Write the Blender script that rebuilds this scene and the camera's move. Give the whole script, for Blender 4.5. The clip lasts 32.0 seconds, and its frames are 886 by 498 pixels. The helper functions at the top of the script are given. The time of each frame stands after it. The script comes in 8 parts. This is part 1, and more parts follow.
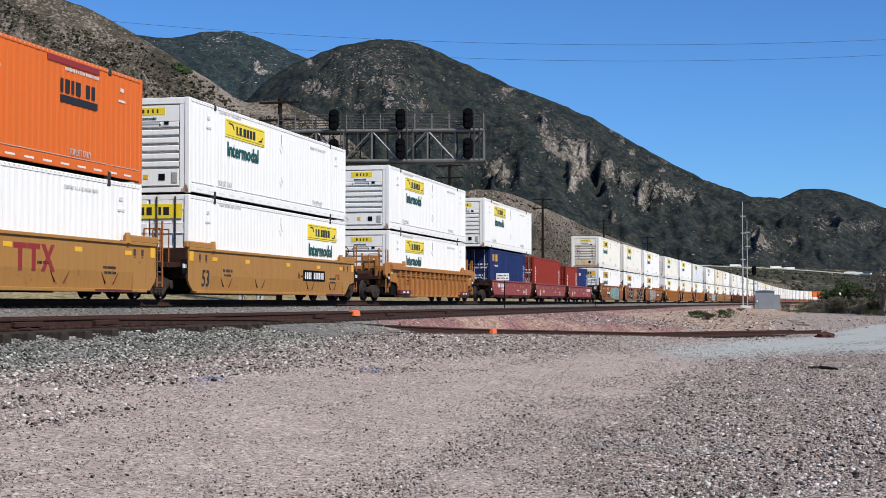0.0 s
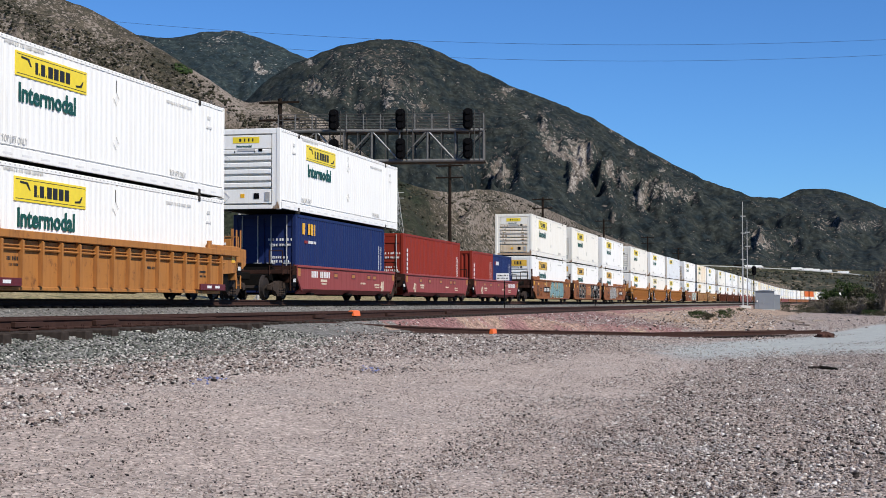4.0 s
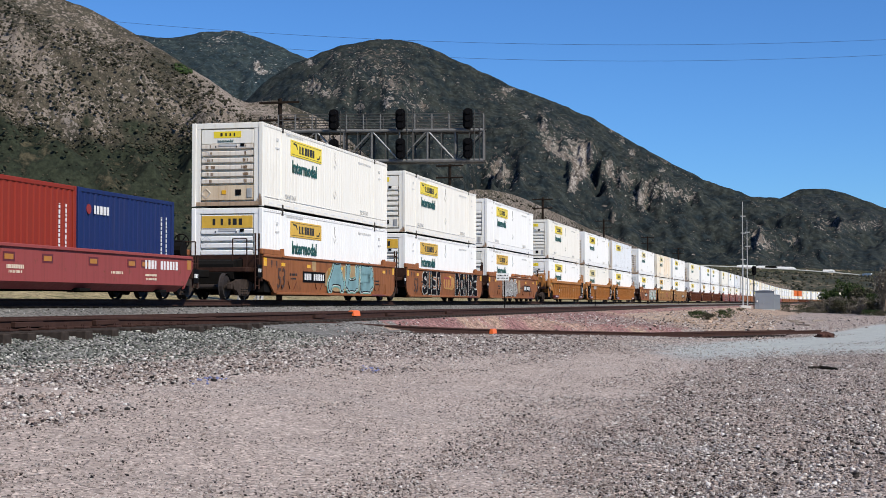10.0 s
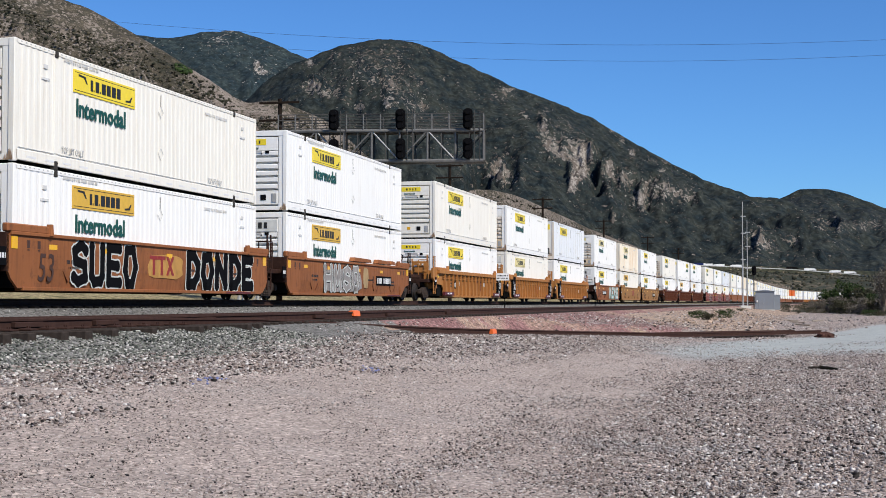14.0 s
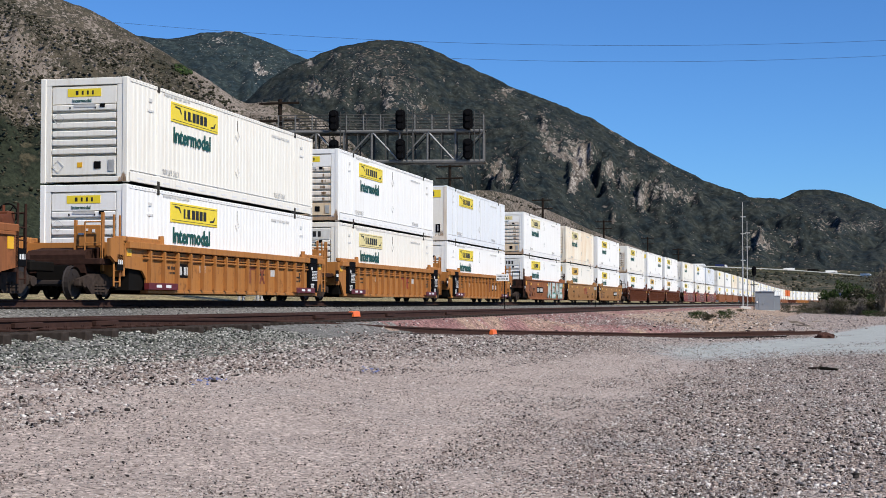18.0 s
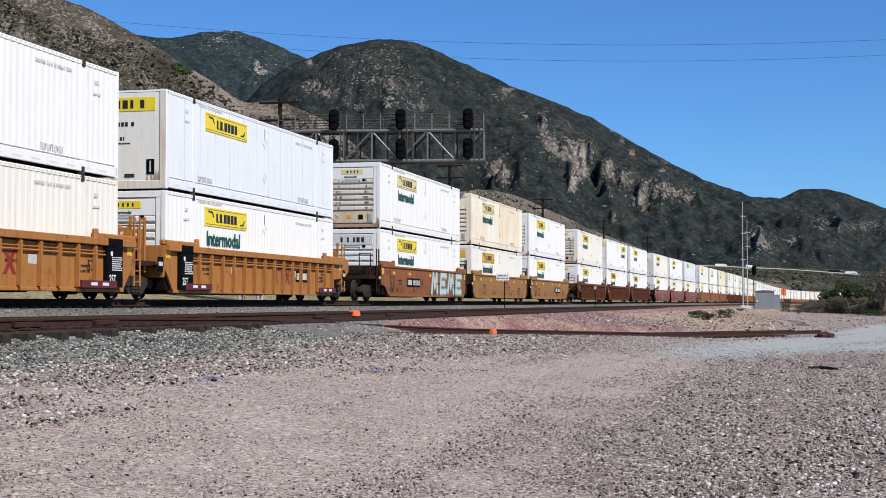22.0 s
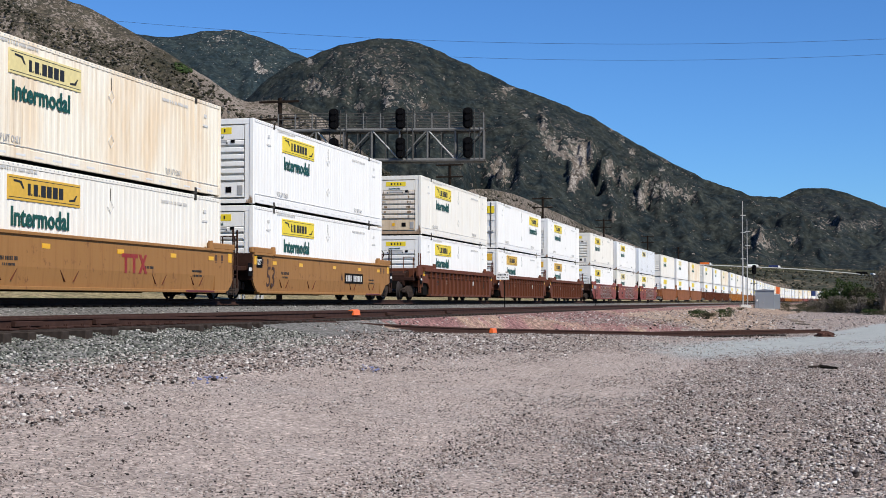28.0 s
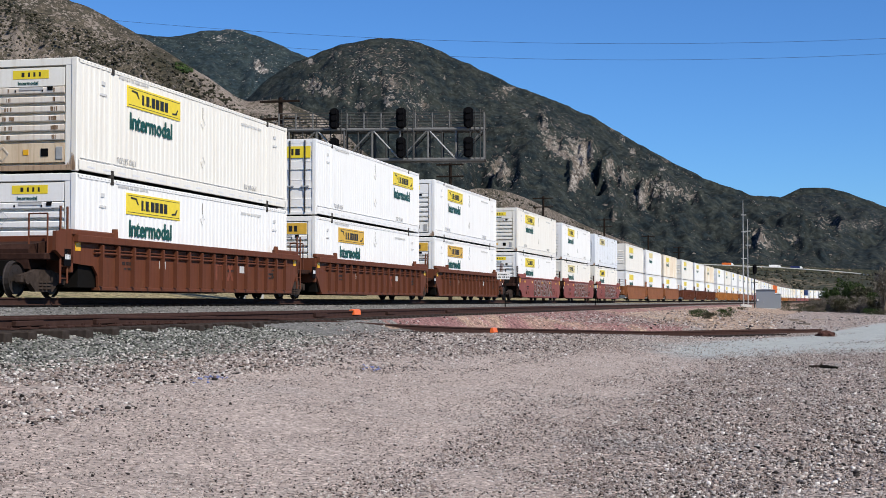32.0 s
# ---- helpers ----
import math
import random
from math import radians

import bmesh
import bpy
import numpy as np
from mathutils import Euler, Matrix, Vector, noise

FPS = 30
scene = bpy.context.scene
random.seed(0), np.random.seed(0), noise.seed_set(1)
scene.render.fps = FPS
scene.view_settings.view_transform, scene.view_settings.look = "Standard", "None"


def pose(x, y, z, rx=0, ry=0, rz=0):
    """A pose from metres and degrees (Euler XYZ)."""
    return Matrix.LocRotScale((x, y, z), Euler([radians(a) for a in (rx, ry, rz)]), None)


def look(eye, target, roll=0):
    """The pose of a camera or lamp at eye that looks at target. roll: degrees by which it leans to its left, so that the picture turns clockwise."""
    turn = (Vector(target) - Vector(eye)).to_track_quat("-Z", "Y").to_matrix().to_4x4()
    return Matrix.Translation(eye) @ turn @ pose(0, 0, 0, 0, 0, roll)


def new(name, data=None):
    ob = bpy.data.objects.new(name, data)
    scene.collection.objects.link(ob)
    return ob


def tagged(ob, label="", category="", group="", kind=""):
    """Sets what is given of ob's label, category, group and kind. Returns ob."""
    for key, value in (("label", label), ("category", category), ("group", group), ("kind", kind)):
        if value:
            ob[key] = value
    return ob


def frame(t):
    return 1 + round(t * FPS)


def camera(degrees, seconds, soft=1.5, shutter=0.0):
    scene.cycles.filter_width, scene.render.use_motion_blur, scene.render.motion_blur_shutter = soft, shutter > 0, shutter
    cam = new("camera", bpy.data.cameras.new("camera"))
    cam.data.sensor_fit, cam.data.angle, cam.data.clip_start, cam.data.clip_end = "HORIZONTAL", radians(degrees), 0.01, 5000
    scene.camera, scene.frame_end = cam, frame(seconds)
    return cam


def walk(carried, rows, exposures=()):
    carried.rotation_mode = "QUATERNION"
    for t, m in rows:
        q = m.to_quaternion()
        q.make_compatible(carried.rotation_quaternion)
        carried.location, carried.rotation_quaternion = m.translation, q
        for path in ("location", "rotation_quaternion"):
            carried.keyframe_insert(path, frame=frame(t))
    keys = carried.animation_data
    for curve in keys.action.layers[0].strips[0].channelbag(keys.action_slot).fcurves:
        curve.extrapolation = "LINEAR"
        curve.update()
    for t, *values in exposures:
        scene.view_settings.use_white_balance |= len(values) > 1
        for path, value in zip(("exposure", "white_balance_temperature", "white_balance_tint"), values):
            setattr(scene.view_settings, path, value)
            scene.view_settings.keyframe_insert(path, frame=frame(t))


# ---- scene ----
# camera: nearly still on its stand, with a slight sway
F = 2642.0
TH = radians(13.12)
SI, CO = math.sin(TH), math.cos(TH)
EYE = 1.6
cam = camera(33.05, 32.0, soft=0.9)
SWAY = ((0, 0, 0), (10, 0, 0), (11, -1.1, 0), (12, -1.2, 0), (12.8, 0, 0), (14.5, 0.2, 0), (16.5, 0.8, 0.3), (18.4, 1.3, 0),
        (20.6, 1.3, 0), (21.5, 0.2, 0), (25.5, 0, 0), (27.2, -0.4, -0.2), (28, -1.3, 0), (29, -0.3, 0.1), (30, -1.5, 0.8),
        (31.2, -1.6, 0.8), (32, -2.0, 1.0))
PX = math.degrees(1 / F)
walk(cam, [(t, pose(0, 0, EYE, 92.06 + dy * PX, 0, dx * PX)) for t, dy, dx in SWAY], [(0, 0.1), (32, 0.1)])

# light: clear sky, afternoon sun from behind the camera's right shoulder
SUN_AZ, SUN_EL = radians(135.5), radians(44)
sun_dir = Vector((math.sin(SUN_AZ) * math.cos(SUN_EL), math.cos(SUN_AZ) * math.cos(SUN_EL), math.sin(SUN_EL)))
world = bpy.data.worlds.new("sky")
scene.world = world
world.use_nodes = True
wn = world.node_tree
sky = wn.nodes.new("ShaderNodeTexSky")
sky.sky_type, sky.sun_disc = "NISHITA", False
sky.sun_elevation, sky.sun_rotation = SUN_EL, SUN_AZ
sky.altitude, sky.air_density, sky.dust_density, sky.ozone_density = 900, 1.0, 0.0, 4.0
sky_tint = wn.nodes.new("ShaderNodeMix")
sky_tint.data_type, sky_tint.blend_type = "RGBA", "MULTIPLY"
sky_tint.inputs[0].default_value, sky_tint.inputs[7].default_value = 1.0, (0.5, 0.86, 1.3, 1)
bg = wn.nodes["Background"]
bg.inputs["Strength"].default_value = 0.088
wn.links.new(sky.outputs[0], sky_tint.inputs[6])
wn.links.new(sky_tint.outputs[2], bg.inputs[0])
sun_data = bpy.data.lights.new("sun", "SUN")
sun_data.energy, sun_data.angle, sun_data.color = 5.0, radians(0.5), (1.0, 0.94, 0.84)
sun = new("sun", sun_data)
sun.matrix_world = look(sun_dir * 100, (0, 0, 0))

# ---------------------------------------------------------------- materials
def nodes_of(name, rough=0.6, metal=0.0):
    m = bpy.data.materials.new(name)
    m.use_nodes = True
    nt = m.node_tree
    b = nt.nodes["Principled BSDF"]
    b.inputs["Roughness"].default_value, b.inputs["Metallic"].default_value = rough, metal
    if rough >= 0.75:
        b.inputs["Specular IOR Level"].default_value = 0.08
    return m, nt, b


def coords(nt, kind="Object", scale=(1, 1, 1)):
    tc = nt.nodes.new("ShaderNodeTexCoord")
    mp = nt.nodes.new("ShaderNodeMapping")
    mp.inputs["Scale"].default_value = scale
    nt.links.new(tc.outputs[kind], mp.inputs[0])
    return mp.outputs[0]


def world_coords(nt, scale=(1, 1, 1)):
    g = nt.nodes.new("ShaderNodeNewGeometry")
    mp = nt.nodes.new("ShaderNodeMapping")
    mp.inputs["Scale"].default_value = scale
    nt.links.new(g.outputs["Position"], mp.inputs[0])
    return mp.outputs[0]


def tex_noise(nt, vec, scale, detail=4, rough=0.55, distort=0.0):
    n = nt.nodes.new("ShaderNodeTexNoise")
    n.inputs["Scale"].default_value, n.inputs["Detail"].default_value = scale, detail
    n.inputs["Roughness"].default_value, n.inputs["Distortion"].default_value = rough, distort
    nt.links.new(vec, n.inputs["Vector"])
    return n.outputs["Fac"]


def tex_cells(nt, vec, scale, feature="F1", out="Distance"):
    n = nt.nodes.new("ShaderNodeTexVoronoi")
    n.feature = feature
    n.inputs["Scale"].default_value = scale
    nt.links.new(vec, n.inputs["Vector"])
    return n.outputs[out]


def ramp(nt, fac, stops, linear=True):
    r = nt.nodes.new("ShaderNodeValToRGB")
    r.color_ramp.interpolation = "LINEAR" if linear else "CONSTANT"
    while len(r.color_ramp.elements) < len(stops):
        r.color_ramp.elements.new(0.5)
    for e, (p, c) in zip(r.color_ramp.elements, stops):
        e.position = p
        e.color = (*c, 1) if len(c) == 3 else (c[0], c[0], c[0], 1)
    nt.links.new(fac, r.inputs[0])
    return r.outputs[0]


def blend(nt, fac, a, b, mode="MIX"):
    m = nt.nodes.new("ShaderNodeMix")
    m.data_type, m.blend_type = "RGBA", mode
    for s, v in ((m.inputs[0], fac), (m.inputs[6], a), (m.inputs[7], b)):
        if hasattr(v, "links"):
            nt.links.new(v, s)
        elif isinstance(v, (int, float)):
            s.default_value = v
        else:
            s.default_value = (*v, 1)
    return m.outputs[2]


def bump(nt, b, height, strength=0.3, dist=0.02):
    n = nt.nodes.new("ShaderNodeBump")
    n.inputs["Strength"].default_value, n.inputs["Distance"].default_value = strength, dist
    nt.links.new(height, n.inputs["Height"])
    nt.links.new(n.outputs[0], b.inputs["Normal"])


def paint(name, col, rough=0.45, dirt=(0.25, 0.18, 0.12), dirt_amount=0.35, streak=True, rust=0.0, metal=0.0, rand=0.0, patch=None):
    """Painted steel: faint tone drift, dirt runs down the sides, rust flecks."""
    m, nt, b = nodes_of(name, rough, metal)
    b.inputs["Specular IOR Level"].default_value = 0.22
    v = coords(nt)
    big = tex_noise(nt, v, 0.7, 5, 0.65)
    vs = coords(nt, scale=(3.0, 3.0, 0.18))
    run = tex_noise(nt, vs, 2.4, 5, 0.65)
    fine = tex_noise(nt, v, 14, 4)
    base = blend(nt, ramp(nt, big, [(0.35, (0.0,)), (0.7, (0.2 + 0.6 * rust,))]), col, tuple(c * (0.82 - rust * 0.6) for c in col))
    if rand:
        oi = nt.nodes.new("ShaderNodeObjectInfo")
        base = blend(nt, ramp(nt, oi.outputs["Random"], [(0.0, (0.0,)), (1.0, (rand,))]), base, (col[0] * 0.95, col[1] * 0.86, col[2] * 0.68))
    if patch:
        # broad blotches where the paint has yellowed and begun to rust
        blot = tex_noise(nt, coords(nt, scale=(0.5, 0.5, 0.2)), 1.0, 4, 0.6)
        base = blend(nt, ramp(nt, blot, [(0.45, (0.0,)), (0.68, (0.75,))]), base, patch)
    if streak:
        base = blend(nt, ramp(nt, run, [(0.5, (0.0,)), (0.78, (dirt_amount,))]), base, dirt)
    if rust:
        sp = tex_noise(nt, v, 3.1, 6, 0.7)
        base = blend(nt, ramp(nt, sp, [(0.62 - rust * 0.2, (0.0,)), (0.68, (0.8,))]), base, (0.13, 0.05, 0.022))
    base = blend(nt, ramp(nt, fine, [(0.3, (0.08,)), (0.7, (0.0,))]), base, dirt)
    nt.links.new(base, b.inputs["Base Color"])
    nt.links.new(ramp(nt, run, [(0.3, (rough,)), (0.8, (min(1, rough + 0.25),))]), b.inputs["Roughness"])
    bump(nt, b, fine, 0.06, 0.01)
    return m


def plain(name, col, rough=0.6, metal=0.0, var=0.25, scale=6):
    m, nt, b = nodes_of(name, rough, metal)
    v = coords(nt)
    n = tex_noise(nt, v, scale, 5)
    nt.links.new(blend(nt, ramp(nt, n, [(0.3, (0.0,)), (0.75, (1.0,))]), col, tuple(c * (1 - var) for c in col)), b.inputs["Base Color"])
    bump(nt, b, n, 0.15, 0.01)
    return m


WHITE = paint("white_paint", (0.85, 0.84, 0.805), 0.4, (0.45, 0.39, 0.3), 0.26)
WHITE_BLUE = paint("cool_white_paint", (0.78, 0.8, 0.81), 0.4, (0.42, 0.42, 0.44), 0.24)
WARM = paint("warm_white_paint", (0.82, 0.79, 0.71), 0.42, (0.44, 0.34, 0.22), 0.33)
STAINED = paint("rust_stained_white_paint", (0.76, 0.7, 0.61), 0.5, (0.36, 0.24, 0.14), 0.6, patch=(0.58, 0.44, 0.29))
RUSTY = paint("rust_browned_paint", (0.66, 0.53, 0.37), 0.6, (0.3, 0.18, 0.09), 0.7, patch=(0.45, 0.29, 0.16))
CREAM = paint("aged_cream_paint", (0.85, 0.79, 0.66), 0.5, (0.46, 0.32, 0.18), 0.6, patch=(0.74, 0.56, 0.36))
ORANGE = paint("orange_paint", (0.66, 0.135, 0.018), 0.42, (0.5, 0.12, 0.03), 0.3)
BLUE = paint("blue_paint", (0.008, 0.02, 0.092), 0.45, (0.05, 0.045, 0.06), 0.3)
RED = paint("oxide_red_paint", (0.23, 0.023, 0.011), 0.5, (0.14, 0.04, 0.025), 0.4)
WELL_YELLOW = paint("ochre_car_paint", (0.365, 0.178, 0.046), 0.5, (0.2, 0.11, 0.05), 0.35, rust=0.02)
WELL_ORANGE = paint("weathered_orange_car_paint", (0.4, 0.165, 0.042), 0.55, (0.12, 0.06, 0.035), 0.6, rust=0.25)
WELL_BROWN = paint("faded_brown_car_paint", (0.28, 0.1, 0.035), 0.6, (0.1, 0.045, 0.025), 0.6, rust=0.4)
WELL_TAN = paint("tan_brown_car_paint", (0.31, 0.152, 0.05), 0.6, (0.14, 0.07, 0.035), 0.45, rust=0.12)
WELL_DARK = paint("dark_brown_car_paint", (0.125, 0.038, 0.017), 0.6, (0.06, 0.03, 0.02), 0.5, rust=0.3)
WELL_MAROON = paint("faded_maroon_car_paint", (0.24, 0.06, 0.05), 0.6, (0.3, 0.2, 0.17), 0.6, rust=0.3)
WELL_RED = paint("chalky_red_car_paint", (0.27, 0.055, 0.05), 0.5, (0.14, 0.05, 0.045), 0.45, rust=0.05)
# Car ends: the shade of the gaps between cars is put into this brown.
END_SHADE = plain("shade_dark_brown_steel", (0.045, 0.022, 0.016), 0.8, 0.0, 0.5)
# Grimy steel, darkened further so the shade under the cars is in its colour.
STEEL_DARK = plain("grimy_shade_black_steel", (0.008, 0.007, 0.006), 0.8, 0.0)
TRUCK_STEEL = plain("dusty_brown_truck_steel", (0.06, 0.044, 0.036), 0.85, 0.0, 0.6, 9)
WHEEL_STEEL = plain("worn_wheel_steel", (0.03, 0.022, 0.018), 0.65, 0.2)
RAIL_RUST = plain("rusty_rail_steel", (0.062, 0.033, 0.026), 0.8, 0.1, 0.4)
# Main-line ties: the shade under the train is put into this black.
SHADED_TIE = plain("shade_black_tie_timber", (0.011, 0.0095, 0.009), 0.9, 0, 0.5, 9)
RAIL_TOP = plain("polished_rail_head", (0.35, 0.33, 0.32), 0.3, 1.0, 0.2)
TIE_WOOD = plain("tarred_tie_timber", (0.05, 0.039, 0.033), 0.9, 0, 0.5, 9)
LOGO_YELLOW = plain("yellow_panel", (0.84, 0.64, 0.03), 0.45, 0, 0.12)
LOGO_OCHRE = plain("faded_yellow_panel", (0.7, 0.42, 0.05), 0.5, 0, 0.2)
LOGO_WHITE = plain("bleached_white_panel", (0.66, 0.66, 0.62), 0.5, 0, 0.2)
LOGO_PALE = plain("bleached_yellow_panel", (0.78, 0.66, 0.3), 0.5, 0, 0.2)
INK_GREEN = plain("dark_green_lettering", (0.007, 0.075, 0.055), 0.5, 0, 0.2)
INK_BLACK = plain("black_lettering", (0.015, 0.014, 0.013), 0.55, 0, 0.2)
INK_GREY = plain("grey_stencilling", (0.54, 0.53, 0.51), 0.6, 0, 0.3)
INK_FAINT = plain("faint_grey_stencilling", (0.66, 0.65, 0.62), 0.6, 0, 0.3)
RUST_RUN = plain("dark_rust_run", (0.33, 0.22, 0.14), 0.9, 0, 0.5, 20)
INK_WHITE = plain("white_lettering", (0.75, 0.74, 0.72), 0.5, 0, 0.15)
INK_DIM = plain("faded_black_figures", (0.07, 0.03, 0.018), 0.7, 0, 0.5)
INK_RUST = plain("faded_red_emblem", (0.2, 0.05, 0.02), 0.7, 0, 0.4)
INK_CREAM = plain("cream_lettering", (0.7, 0.6, 0.45), 0.5, 0, 0.2)
INK_RED = plain("red_lettering", (0.27, 0.022, 0.014), 0.5, 0, 0.2)
INK_AMBER = plain("dull_amber_reflector", (0.42, 0.17, 0.02), 0.4, 0, 0.2)
INK_YELLOW = plain("yellow_reflector", (0.8, 0.42, 0.01), 0.35, 0, 0.15)
SEAM = plain("dark_joint", (0.05, 0.045, 0.04), 0.8, 0, 0.3)
GALV = plain("galvanised_steel", (0.42, 0.42, 0.41), 0.7, 0.2, 0.25)
GREY_STEEL = plain("weathered_grey_steel", (0.075, 0.073, 0.07), 0.8, 0.0, 0.35)
BLACK_PAINT = plain("matt_black_paint", (0.004, 0.004, 0.005), 0.9, 0, 0.2)
POLE_WOOD = plain("creosoted_pole_timber", (0.022, 0.015, 0.011), 0.9, 0, 0.4)
HUT_GREY = paint("grey_hut_paint", (0.23, 0.255, 0.285), 0.5, (0.25, 0.22, 0.2), 0.25)
ORANGE_CLIP = plain("bright_orange_paint", (0.85, 0.16, 0.03), 0.5, 0, 0.15)
WIRE = plain("dull_wire", (0.02, 0.022, 0.026), 0.5, 0.5, 0.1)
PALE_WOOD = plain("bleached_timber", (0.36, 0.3, 0.24), 0.9, 0, 0.3)
CONCRETE = plain("pale_concrete", (0.58, 0.56, 0.52), 0.85, 0, 0.2)
ASPHALT = plain("asphalt", (0.06, 0.06, 0.06), 0.9, 0, 0.2)


def soil_material(name, cols, cell=10.0, strength=0.5, patch=0.12):
    """Loose stones: each cell its own tone, over broader drifts of colour."""
    m, nt, b = nodes_of(name, 0.92)
    v = world_coords(nt)
    big = tex_noise(nt, v, patch, 5, 0.6)
    tone = ramp(nt, big, [(0.3, cols[0]), (0.5, cols[1]), (0.68, cols[2])])
    cell_col = tex_cells(nt, v, cell, out="Color")
    bw = nt.nodes.new("ShaderNodeRGBToBW")
    nt.links.new(cell_col, bw.inputs[0])
    grain = ramp(nt, bw.outputs[0], [(0.15, (0.45,)), (0.5, (0.95,)), (0.85, (1.6,))])
    fine = tex_noise(nt, v, 40, 3)
    c = blend(nt, 1.0, tone, grain, "MULTIPLY")
    c = blend(nt, 0.6, c, ramp(nt, fine, [(0.3, (0.55,)), (0.7, (1.3,))]), "MULTIPLY")
    nt.links.new(c, b.inputs["Base Color"])
    d = tex_cells(nt, v, cell)
    bump(nt, b, d, strength, 0.03)
    return m


def yard_material():
    """The yard: coarse mixed gravel, worn to pinkish fines by wheels, bluish fines on the far road."""
    m, nt, b = nodes_of("yard_gravel", 0.93)
    v = world_coords(nt)
    big = tex_noise(nt, v, 0.35, 6, 0.65)
    tone = ramp(nt, big, [(0.32, (0.25, 0.207, 0.18)), (0.5, (0.315, 0.256, 0.222)), (0.68, (0.25, 0.245, 0.238))])
    cells = tex_cells(nt, v, 22, out="Color")
    bw = nt.nodes.new("ShaderNodeRGBToBW")
    nt.links.new(cells, bw.inputs[0])
    coarse = blend(nt, 1.0, tone, ramp(nt, bw.outputs[0], [(0.16, (0.16,)), (0.3, (0.6,)), (0.5, (1.0,)), (0.72, (1.3,)), (0.88, (2.3,))]), "MULTIPLY")
    fine_c = ramp(nt, tex_noise(nt, v, 0.8, 6, 0.7), [(0.35, (0.36, 0.3, 0.264)), (0.65, (0.44, 0.368, 0.325))])
    tiny = tex_noise(nt, v, 55, 3, 0.7)
    fine_c = blend(nt, 0.55, fine_c, ramp(nt, tiny, [(0.3, (0.6,)), (0.7, (1.3,))]), "MULTIPLY")
    grit = nt.nodes.new("ShaderNodeRGBToBW")
    nt.links.new(tex_cells(nt, v, 34, out="Color"), grit.inputs[0])
    fine_c = blend(nt, 1.0, fine_c, ramp(nt, grit.outputs[0], [(0.16, (0.3,)), (0.28, (0.92,)), (0.7, (1.03,)), (0.84, (1.75,))]), "MULTIPLY")
    road_c = ramp(nt, tex_noise(nt, v, 1.2, 5, 0.7), [(0.35, (0.31, 0.34, 0.33)), (0.65, (0.42, 0.45, 0.435))])
    for name in ("fine", "road"):
        at = nt.nodes.new("ShaderNodeAttribute")
        at.attribute_name = name
        j = nt.nodes.new("ShaderNodeMath")
        j.operation = "MULTIPLY_ADD"
        nt.links.new(at.outputs["Fac"], j.inputs[0])
        j.inputs[1].default_value = 1.6
        nt.links.new(ramp(nt, tex_noise(nt, v, 2.2, 6, 0.75), [(0.25, (0.0,)), (0.75, (1.0,))]), j.inputs[2])
        fac = ramp(nt, j.outputs[0], [(0.6, (0.0,)), (1.55, (0.8 if name == "fine" else 0.85,))])
        k = nt.nodes.new("ShaderNodeMath")
        k.operation = "MULTIPLY"
        nt.links.new(fac, k.inputs[0])
        nt.links.new(ramp(nt, at.outputs["Fac"], [(0.02, (0.0,)), (0.3, (1.0,))]), k.inputs[1])
        coarse = blend(nt, k.outputs[0], coarse, fine_c if name == "fine" else road_c)
    nt.links.new(coarse, b.inputs["Base Color"])
    h = nt.nodes.new("ShaderNodeMath")
    h.operation = "ADD"
    nt.links.new(tex_cells(nt, v, 22), h.inputs[0])
    nt.links.new(tiny, h.inputs[1])
    bump(nt, b, h.outputs[0], 0.55, 0.03)
    return m


GRAVEL = yard_material()
BALLAST = soil_material("grey_ballast", ((0.125, 0.122, 0.113), (0.155, 0.15, 0.139), (0.195, 0.183, 0.168)), 14)
RED_BALLAST = soil_material("reddish_ballast", ((0.2, 0.105, 0.1), (0.25, 0.14, 0.128), (0.36, 0.27, 0.19)), 12, 0.5, 0.3)
BANK_DIRT = soil_material("bank_dirt", ((0.29, 0.205, 0.155), (0.37, 0.28, 0.21), (0.3, 0.225, 0.185)), 5, 0.8, 0.35)


def stone_material(name, stops):
    m, nt, b = nodes_of(name, 0.9)
    g = nt.nodes.new("ShaderNodeNewGeometry")
    c = ramp(nt, g.outputs["Random Per Island"], stops)
    n = tex_noise(nt, world_coords(nt), 30, 4)
    nt.links.new(blend(nt, 0.5, c, ramp(nt, n, [(0.3, (0.6,)), (0.7, (1.25,))]), "MULTIPLY"), b.inputs["Base Color"])
    return m


STONES = stone_material("loose_stones", [(0, (0.012, 0.011, 0.011)), (0.14, (0.04, 0.035, 0.033)), (0.22, (0.15, 0.12, 0.108)), (0.42, (0.29, 0.228, 0.2)), (0.6, (0.255, 0.238, 0.23)), (0.76, (0.37, 0.32, 0.29)), (0.92, (0.52, 0.48, 0.445)), (1, (0.75, 0.715, 0.68))])
DARK_STONES = stone_material("dark_stones", [(0, (0.012, 0.011, 0.011)), (0.6, (0.05, 0.042, 0.04)), (1, (0.1, 0.085, 0.08))])
BALLAST_STONES = stone_material("ballast_stones", [(0, (0.01, 0.012, 0.011)), (0.2, (0.05, 0.054, 0.048)), (0.45, (0.12, 0.13, 0.112)), (0.68, (0.2, 0.205, 0.178)), (0.86, (0.36, 0.35, 0.315)), (1, (0.6, 0.58, 0.55))])


